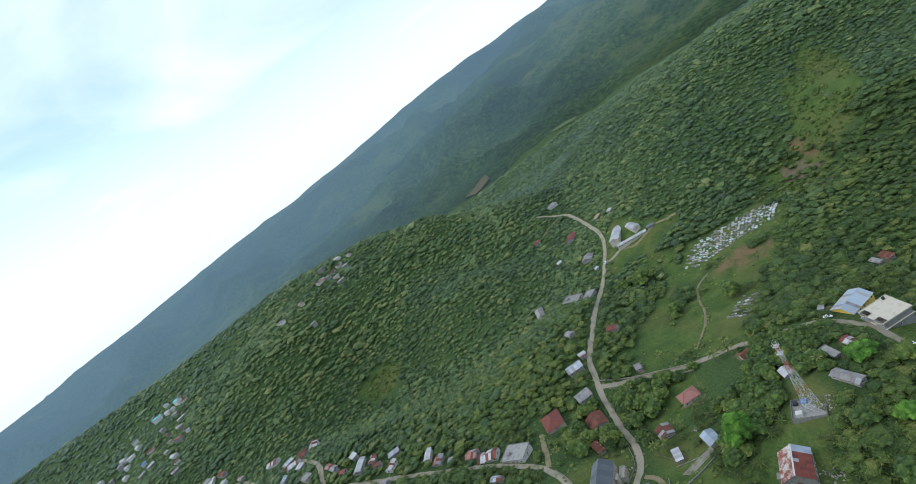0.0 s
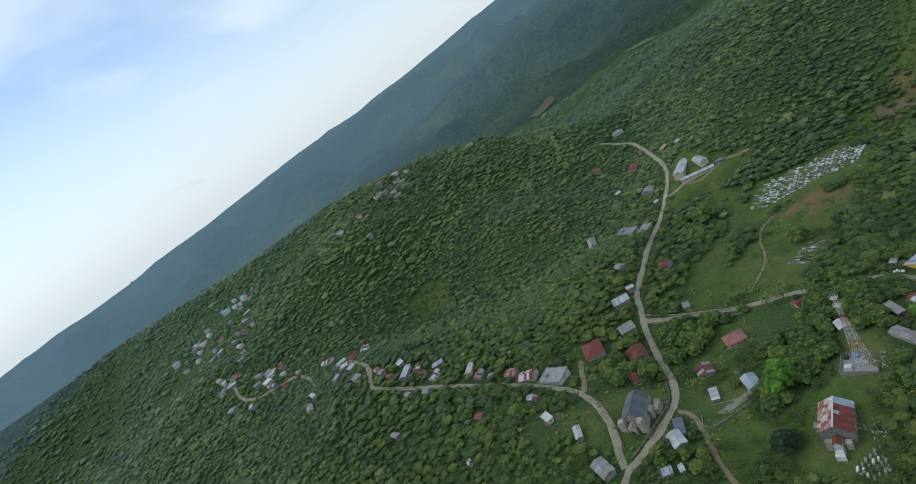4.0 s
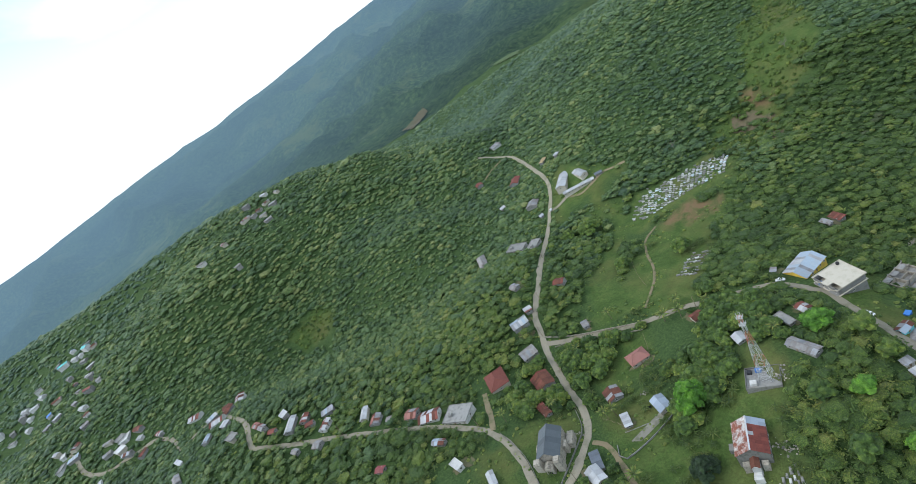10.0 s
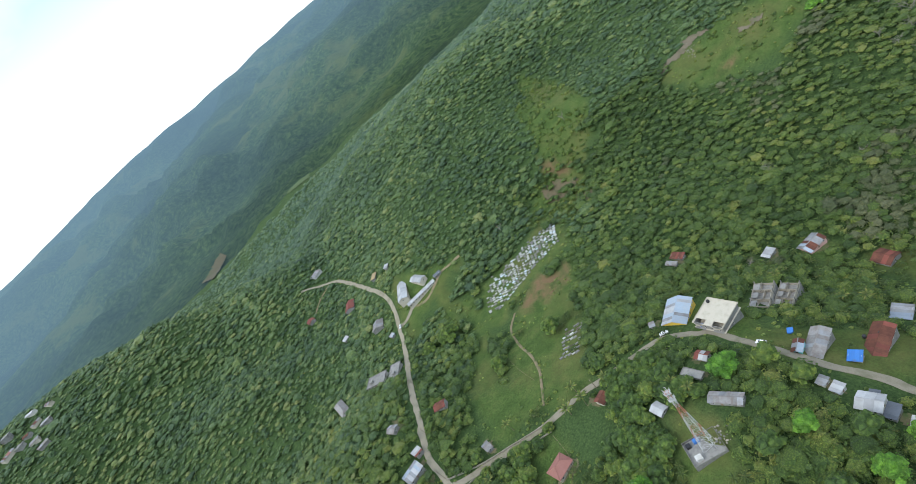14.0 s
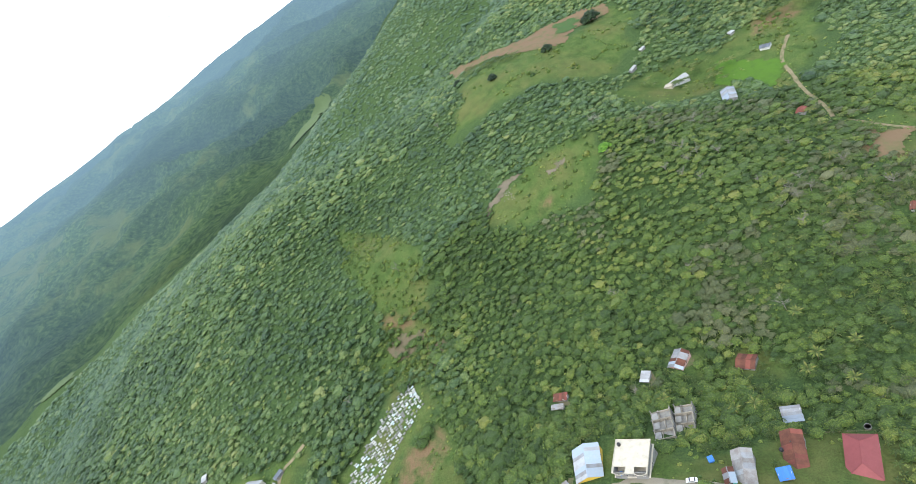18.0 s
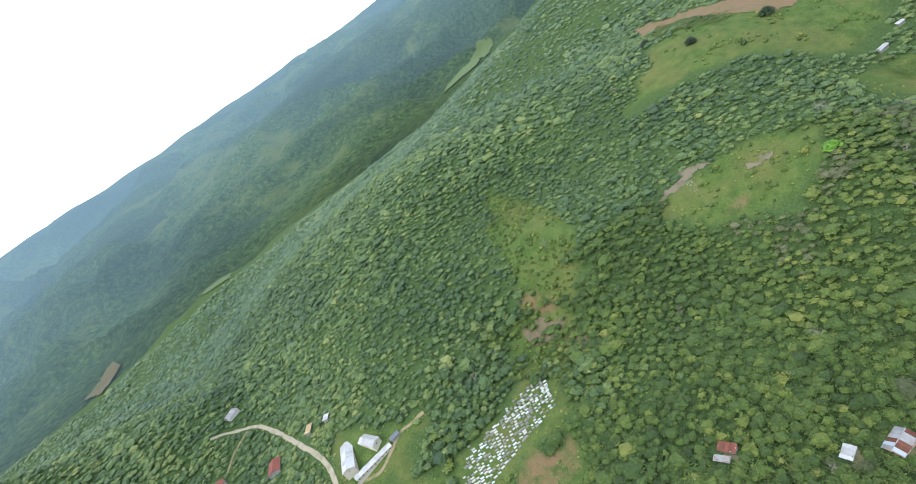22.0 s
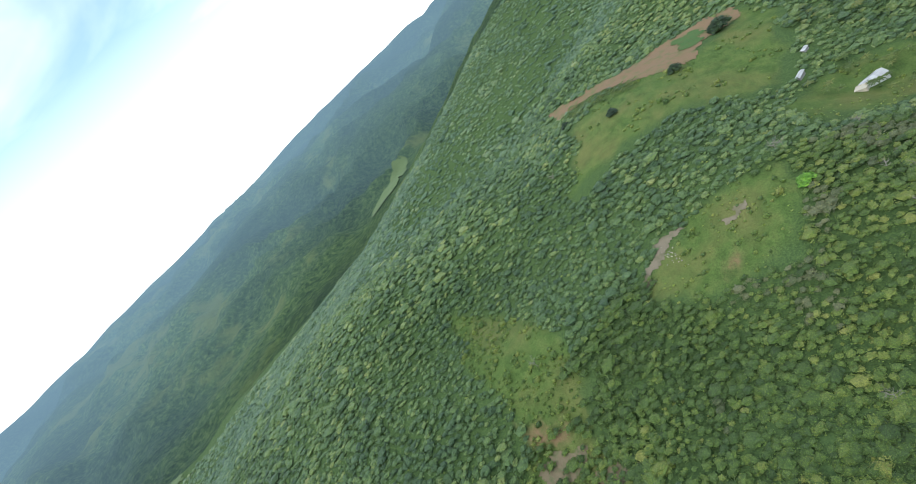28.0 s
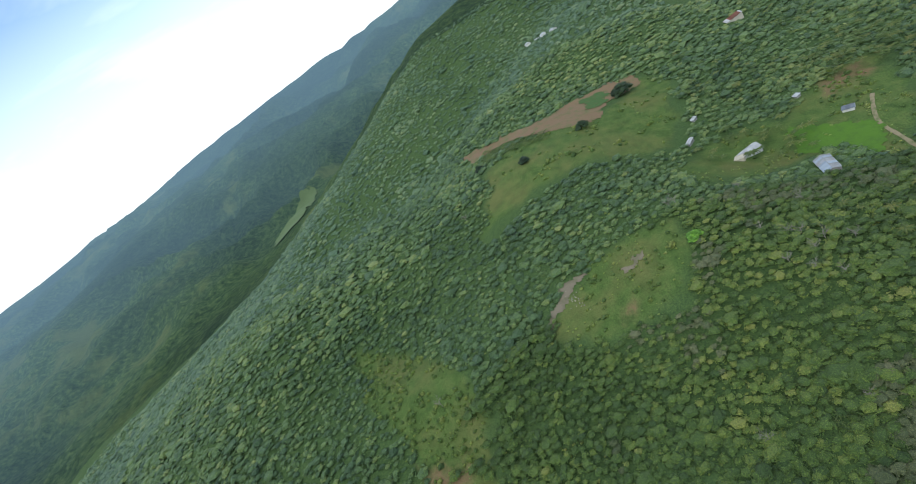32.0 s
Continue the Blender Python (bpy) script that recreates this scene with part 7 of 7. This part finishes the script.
def palm(x, y, tall=1.0, reach=3.6):
    root = thing("palm_tree", pose(x, y, float(land(x, y)), 0, 0, random.uniform(0, 360)), "coconut palm with long drooping yellow-green fronds", "palm tree", "palms")
    part("trunk", PALM_TRUNK, root, m=Matrix.Diagonal((1, 1, tall, 1)))
    for k in range(13):
        turn = pose(0.6, 0.1, 7.1 * tall, random.uniform(-14, 10), random.uniform(-16, 10), k * 360 / 13 + random.uniform(-9, 9))
        part("frond", FRONDS[k % 3], root, m=turn @ Matrix.Diagonal((reach, reach, reach, 1)))
    return root


for x, y in ((181, 210), (177, 173), (188, 134), (206, 146), (99, 217), (97, 207), (-2, 324), (-1, 259), (-13, 203), (18, 235), (22, 234), (96, 255), (-26, 268), (11, 197), (83, 262), (76, 268), (88, 272), (174, 180), (196, 150), (210, 130), (422, 126), (232, 150), (58, 298), (30, 290)):
    palm(x, y, random.uniform(0.7, 1.0), random.uniform(3.2, 4.2))
PALMS = [palm_template(11) for _ in range(4)]
px, py = jittered(11, 470, 700, 88, 118)
keep = free_spots(px, py, 3, 3) & (rng.random(len(px)) < 0.5)
qx, qy = jittered(10, 180, 330, 80, 118)
keep2 = free_spots(qx, qy, 3, 3) & (rng.random(len(qx)) < 0.3)
px, py = np.r_[px[keep], qx[keep2], rng.normal(560, 14, 40), rng.normal(492, 17, 34), rng.normal(585, 26, 40)], np.r_[py[keep], qy[keep2], rng.normal(95, 22, 40), rng.normal(180, 16, 34), rng.normal(170, 26, 40)]
open_spot = free_spots(px, py, 1.5, 2.0, False)
px, py = px[open_spot], py[open_spot]
reach = rng.uniform(3.0, 4.4, len(px))
planted("palm_grove", PALMS, px, py, land(px, py) + rng.uniform(6, 9, len(px)), reach, reach, rng.uniform(0.2, 0.8, len(px)), PALM_LEAF, "scattered coconut palms standing over the woodland", "palms")

# banana plants: broad leaves in clumps
bv, bt = palm_template(7)
bv[:, 2] = bv[:, 2] * 1.3 + 0.25
BANANA = [(bv, bt)]
sx, sy = jittered(4.2, 15, 250, -60, 118)
keep = free_spots(sx, sy, 2, 2, False) & (layered_noise(sx / 22, sy / 22, 91) > 0.22)
sx, sy = sx[keep], sy[keep]
reach = rng.uniform(1.6, 2.9, len(sx))
planted("banana_plants", BANANA, sx, sy, land(sx, sy) + 1.4, reach, reach, rng.uniform(0.1, 0.6, len(sx)), PALM_LEAF, "clumps of broad-leaved banana plants between the houses", "plants")

# rows of banana plants along the ploughed strip
wx, wy = np.meshgrid(np.arange(535, 600, 5.5), np.arange(318, 406, 3.2), indexing="ij")
wx, wy = wx.ravel() + rng.uniform(-0.7, 0.7, wx.size), wy.ravel() + rng.uniform(-0.7, 0.7, wx.size)
in_rows = inside(wx, wy, [(597, 404), (576, 366), (566, 328), (545, 321), (546, 350), (546, 382), (570, 400)])
wx, wy = wx[in_rows], wy[in_rows]
reach = rng.uniform(1.8, 2.8, len(wx))
planted("banana_rows", BANANA, wx, wy, land(wx, wy) + 1.5, reach, reach, rng.uniform(0.2, 0.6, len(wx)), PALM_LEAF, "banana plants set in rows beside the ploughed strip", "plants")

# thickets that creep into the clearings on the hill
tx, ty = jittered(3.6, 150, 740, -40, 112)
grown = np.zeros(len(tx), bool)
for ring, share, bar in ((GULLY, 0.85, -0.26), (HILL_CLEARING, 0.5, 0.12), (LONG_CLEARING, 0.55, 0.14), (FARM_CLEARING, 0.6, 0.06), (VALLEY_PATCH, 0.9, -0.35)):
    grown |= inside(tx, ty, ring) & (layered_noise(tx / 18, ty / 18, 57) > bar) & (rng.random(len(tx)) < share)
grown &= free_spots(tx, ty, 1.5, 2.0, False)
for ring in DRAPED:
    grown &= ~inside(tx, ty, ring)
tx, ty = tx[grown], ty[grown]
wide = rng.uniform(0.7, 2.2, len(tx)) * np.where(rng.random(len(tx)) < 0.1, 1.6, 1.0)
planted("thicket", ROUND, tx, ty, land(tx, ty) - 0.2, wide, wide * rng.uniform(0.6, 1.1, len(tx)), rng.uniform(0.25, 0.85, len(tx)), LEAF, "tangled green thicket creeping over the hill clearings", "shrubs")

# low scrub over the meadows and along the edges
SCRUB = [crown_template(1, 5, leaf=0.4) for _ in range(5)]
ux, uy = jittered(3.8, 15, 430)
patchy = layered_noise(ux / 16, uy / 16, 97)
keep = free_spots(ux, uy, 0.8, 0.8, False) & (patchy > 0.10) & (rng.random(len(ux)) < 0.7)
ux, uy = ux[keep], uy[keep]
wide = rng.uniform(0.4, 1.3, len(ux))
edge = ROAD_XY[::2]
for side in (-1, 1):
    a = rng.uniform(0, 6.28, len(edge))
    gap = edge[:, 2] + rng.uniform(0.5, 2.6, len(edge))
    ex, ey = edge[:, 0] + gap * np.cos(a), edge[:, 1] + gap * np.sin(a)
    clear = free_spots(ex, ey, 0.35, 0.8, False)
    ux, uy, wide = np.r_[ux, ex[clear]], np.r_[uy, ey[clear]], np.r_[wide, rng.uniform(0.4, 1.1, clear.sum())]
planted("scrub", SCRUB, ux, uy, land(ux, uy) - 0.1, wide, wide * rng.uniform(0.4, 0.8, len(ux)), rng.uniform(0.45, 0.95, len(ux)), LEAF, "low green scrub and weeds in the grass", "shrubs")


# bare, pale trees
def bare_tree(x, y, size):
    root = thing("bare_tree", pose(x, y, float(land(x, y)), 0, 0, random.uniform(0, 360)), "leafless pale grey tree standing above the canopy", "tree", "bare trees")
    lean = random.uniform(-0.6, 0.6)
    part("trunk", mesh_data("trunk", *tube_mesh("trunk", [(0, 0, -0.5), (lean * 0.4, 0, size * 0.4), (lean, 0.2, size * 0.75)], (0.2, 0.15, 0.08), DRY_TWIG, 6), DRY_TWIG), root)
    for k in range(9):
        a, h = k * 2.4 + random.uniform(-0.5, 0.5), size * random.uniform(0.3, 0.7)
        l = size * random.uniform(0.28, 0.55)
        c, s = math.cos(a), math.sin(a)
        v, f = tube_mesh("branch", [(lean * 0.8, 0.1, h), (lean + c * l * 0.5, s * l * 0.5, h + l * 0.45), (lean + c * l * 0.9, s * l * 0.9, h + l * 0.8)], (0.09, 0.055, 0.02), DRY_TWIG, 4)
        for b in range(7):
            e, g = a + random.uniform(-1.6, 1.6), random.uniform(0.35, 0.95)
            p = Vector((lean + c * l * g * 0.9, s * l * g * 0.9, h + l * g * 0.8))
            way = Vector((math.cos(e), math.sin(e), random.uniform(0.1, 1.1))) * l * random.uniform(0.25, 0.5)
            tv, tf = tube_mesh("twig", [p, p + way * 0.5, p + way + Vector((0, 0, 0.15))], (0.045, 0.032, 0.012), DRY_TWIG, 3, False)
            f += [tuple(i + len(v) for i in q) for q in tf]
            v += tv
        part("branch", mesh_data("branch", v, f, DRY_TWIG), root)


for x, y, size in ((469, 399, 10), (307, 409, 11), (303, 127, 12), (294, 143, 11), (362, 188, 12), (409, 242, 11), (238, 154, 12), (198, 420, 11), (406, 246, 10), (260, 239, 10), (299, 92, 11), (281, 135, 11), (330, 180, 10), (345, 200, 10), (188, 225, 8), (318, 150, 9), (352, 168, 10), (372, 205, 10), (356, 180, 10), (349, 186, 11), (312, 130, 10), (306, 136, 9), (272, 196, 8), (395, 180, 10), (420, 206, 10), (322, 108, 9), (348, 130, 9), (366, 194, 9), (298, 134, 10), (338, 190, 9)):
    bare_tree(x, y, size * 0.72)


# ---- small things about the village ----
def at(x, y, rot=0, up=0.0):
    return pose(x, y, float(land(x, y)) + up, 0, 0, rot)


def utility_pole(x, y, rot):
    root = thing("utility_pole", at(x, y, rot), "grey wooden utility pole with one crossarm", "utility pole", "poles along the roads")
    part("pole", mesh_data("pole", *tube_mesh("pole", [(0, 0, -0.6), (0, 0, 4), (0.05, 0, 8.2)], (0.15, 0.13, 0.10), WOOD, 7), WOOD), root)
    part("crossarm", box_mesh("crossarm", -0.9, -0.05, 7.55, 1.0, 0.05, 7.67, WOOD, 0.01), root)
    for k in (-0.75, 0.1, 0.85):
        part("insulator", mesh_data("insulator", *tube_mesh("insulator", [(k, 0, 7.67), (k, 0, 7.85)], (0.05, 0.04), WHITE_PAINT, 6), WHITE_PAINT), root)


for x, y, rot in ((8.2, 246, 10), (14.6, 283, 8), (19.2, 318, 30), (33, 344, 35), (56, 387, 30), (-40, 275, 45), (-76, 307, 60), (-118, 330, 65), (92, 260, 40), (-11, 212.5, 40)):
    utility_pole(x, y, rot)


def yard_patch(x, y, a, b, rot, label="bare trodden earth round a village house"):
    """Worn ground round a house: an uneven ring of corners."""
    c, s = math.cos(radians(rot)), math.sin(radians(rot))
    ring = []
    for k in range(12):
        t = 2 * math.pi * k / 12
        u, v = a * math.cos(t) * random.uniform(0.85, 1.2), b * math.sin(t) * random.uniform(0.85, 1.2)
        ring.append((x + c * u - s * v, y + s * u + c * v))
    drape("yard", ring, YARD_EARTH, 0.9, 0.14, label)


HOUSE_SPOTS = [f for f in FOOTPRINTS if -60 < f[0] < 240 and 120 < f[1] < 420]
for k, (fx_, fy_, fl, fw, fr) in enumerate(HOUSE_SPOTS):
    if k % 2 == 0 and fl < 13:
        side = random.choice((-1, 1))
        yard_patch(fx_ - side * math.sin(fr) * (fw * 0.35 + 1), fy_ + side * math.cos(fr) * (fw * 0.35 + 1), fl * 0.5 + 1.2, fw * 0.4 + 1.4, math.degrees(fr))


def crate(x, y, rot, sx, sy, sz, mat, label, name="crate", category="crate"):
    root = thing(name, at(x, y, rot), label, category)
    part("body", box_mesh("body", -sx / 2, -sy / 2, -0.3, sx / 2, sy / 2, sz, mat, 0.04), root)
    part("lid", box_mesh("lid", -sx / 2 - 0.06, -sy / 2 - 0.06, sz + 0.004, sx / 2 + 0.06, sy / 2 + 0.06, sz + 0.07, mat, 0.02), root)


crate(142.6, 188.2, 20, 2.6, 2.2, 1.5, BLUE_TARP, "small shelter covered with a bright blue tarpaulin", "tarpaulin_shelter", "shelter")


def well(x, y):
    root = thing("cistern", at(x, y), "round grey concrete cistern in the grass", "cistern")
    v, f = tube_mesh("ring", [(0, 0, -0.4), (0, 0, 0.9), (0, 0, 0.9), (0, 0, -0.1)], (1.3, 1.3, 1.08, 1.08), CONCRETE, 16, False)
    part("ring", mesh_data("ring", v, f, CONCRETE), root)
    part("cover", mesh_data("cover", *tube_mesh("cover", [(0, 0, 0.5), (0, 0, 0.6)], (1.06, 1.06), GREY_STEEL, 16), GREY_STEEL), root, "dull steel cover")


well(162.7, 135.2)


# rubble: loose stones in heaps
def stone_mesh(k):
    r = np.random.default_rng(100 + k)
    v = ICO_V * r.uniform(0.6, 1.2, (12, 1)) * (1, 0.8, 0.55)
    return mesh_data("stone", [tuple(p) for p in v], [tuple(int(i) for i in f) for f in ICO_F], DARK_STONE if k % 2 else STONE)


STONES = [stone_mesh(k) for k in range(6)]


def rubble(x, y, spread_x, spread_y, rot, count, label):
    root = thing("rubble_heap", at(x, y, rot), label, "rubble")
    inv = root.matrix_world.inverted()
    c, s = math.cos(radians(rot)), math.sin(radians(rot))
    for k in range(count):
        u, v = random.gauss(0, spread_x), random.gauss(0, spread_y)
        wx, wy = x + c * u - s * v, y + s * u + c * v
        size = random.uniform(0.25, 0.8)
        part("stone", STONES[k % 6], root, m=inv @ pose(wx, wy, float(land(wx, wy)) + size * 0.15, random.uniform(0, 40), random.uniform(0, 40), random.uniform(0, 360)) @ Matrix.Diagonal((size, size, size, 1)))


rubble(62.5, 168.5, 1.8, 3.0, 54, 46, "grey heap of broken stone beside the old church")
rubble(-3.5, 238.5, 1.6, 3.2, 60, 40, "pale building stones stacked beside the stone church")
rubble(113.5, 231, 3.0, 1.3, 20, 34, "tumbled stones of a ruined wall in the grass")
rubble(117, 236, 2.4, 1.2, -40, 26, "tumbled stones of a ruined wall in the grass")
rubble(83.5, 190, 2.2, 1.4, 10, 24, "loose stones beside the mast compound")
rubble(360, 318, 6, 2.0, 35, 40, "loose pale stones on the landslip")
rubble(40, 236, 1.2, 0.8, 0, 14, "small heap of building stones in the yard")

# the long yard of the blue-roofed house and its low wing
yard = thing("paved_yard", at(30.8, 216.3, 11), "long worn grey concrete yard beside the blue-roofed house", "yard")
for k in range(11):
    x0 = -16.9 + 3.08 * k
    part("slab", box_mesh("slab", x0, -2.0, -1.5, x0 + 3.05, 2.0, 0.30 + 0.02 * (k % 2), YARD_SLAB, 0.03), yard)

# fallen trunk in the clearing of the wood
log = thing("fallen_trunk", at(104, 178, 30), "long bleached tree trunk lying in the grass", "trunk")
part("trunk", mesh_data("trunk", *tube_mesh("trunk", [(-4.5, 0, 0.25), (0, 0.2, 0.35), (4.5, 0, 0.3)], (0.28, 0.22, 0.12), DRY_TWIG, 8), DRY_TWIG), log)

# water tanks and barrels
for x, y, up, text in ((150.8, 160, 3.9, "black plastic water tank on a tin roof"), (146.5, 163.5, 3.9, "black plastic water tank on a tin roof"), (141, 139, 0.0, "black plastic water tank beside a house"), (36.5, 226.5, 0.0, "black plastic water tank beside a house")):
    water_tank(x, y, float(land(x, y)) + up, text)


def fence(points, label):
    line = spaced(points, 2.6)
    z = land(line[:, 0], line[:, 1])
    root = thing("fence", pose(float(line[0, 0]), float(line[0, 1]), float(z[0])), label, "fence", "garden fences")
    o = Vector((line[0, 0], line[0, 1], z[0]))
    for k in range(len(line)):
        p = Vector((line[k, 0], line[k, 1], z[k])) - o
        part("post", mesh_data("post", *tube_mesh("post", [p - Vector((0, 0, 0.4)), p + Vector((0, 0, 1.3))], (0.07, 0.06), WOOD, 5), WOOD), root)
        if k:
            q = Vector((line[k - 1, 0], line[k - 1, 1], z[k - 1])) - o
            for h in (0.5, 1.1):
                part("rail", mesh_data("rail", *tube_mesh("rail", [q + Vector((0, 0, h)), p + Vector((0, 0, h))], (0.035, 0.035), WOOD, 4), WOOD), root)


fence(((15, 238), (20, 229), (22, 222)), "thin weathered post-and-rail garden fence")
fence(((159, 170), (160, 150), (161, 128)), "thin weathered post-and-rail fence behind the houses")
fence(((63, 272), (56, 256), (44, 247)), "thin weathered post-and-rail fence of the lawn")
fence(((100, 345), (92, 322), (88, 305)), "thin post-and-rail fence beside the meadow")


# ---- the rig in the air ----
def rounded(name, x0, y0, z0, x1, y1, z1, mat, bevel):
    bm = bmesh.new()
    v, f = box_parts(x0, y0, z0, x1, y1, z1)
    vs = [bm.verts.new(p) for p in v]
    for q in f:
        bm.faces.new([vs[i] for i in q])
    bmesh.ops.bevel(bm, geom=bm.edges[:], offset=bevel, segments=4, profile=0.5, affect='EDGES')
    me = bpy.data.meshes.new(name)
    bm.to_mesh(me)
    bm.free()
    me.materials.append(mat)
    me.shade_smooth()
    return me


RIG_PLASTIC = surface("cream_plastic", (0.26, 0.215, 0.15), (0.38, 0.33, 0.25), 0.5, scale=14, stain=(0.34, 0.22, 0.11), stained=0.6, bump=0.0005)
RIG_PANEL = surface("pale_plastic", (0.42, 0.39, 0.33), (0.52, 0.49, 0.43), 0.5, scale=14, stain=(0.50, 0.36, 0.20), stained=0.5, bump=0.0005)
eye_side = Vector((82.02, 191.67, 221.89))
fore = Vector((math.sin(radians(44.238)) * math.cos(radians(15.795)), math.cos(radians(44.238)) * math.cos(radians(15.795)), -math.sin(radians(15.795))))
rig = thing("rig_housing", look(eye_side, eye_side + fore, -40.123) @ pose(-0.270, -0.101, -0.40, 0, 0, -24), "cream plastic housing of the flying rig with brown stains", "rig housing")
part("body", rounded("body", -0.17, -0.17, -0.062, 0, 0, 0, RIG_PLASTIC, 0.027), rig)
part("panel", rounded("panel", -0.150, -0.150, -0.012, -0.022, -0.026, 0.003, RIG_PANEL, 0.004), rig, "paler recessed panel")
part("rib", rounded("rib", -0.020, -0.165, -0.010, -0.010, -0.012, 0.006, RIG_PANEL, 0.003), rig, "pale moulded rib")
part("lip", rounded("lip", -0.165, -0.020, -0.055, -0.016, -0.006, 0.004, RIG_PLASTIC, 0.004), rig)
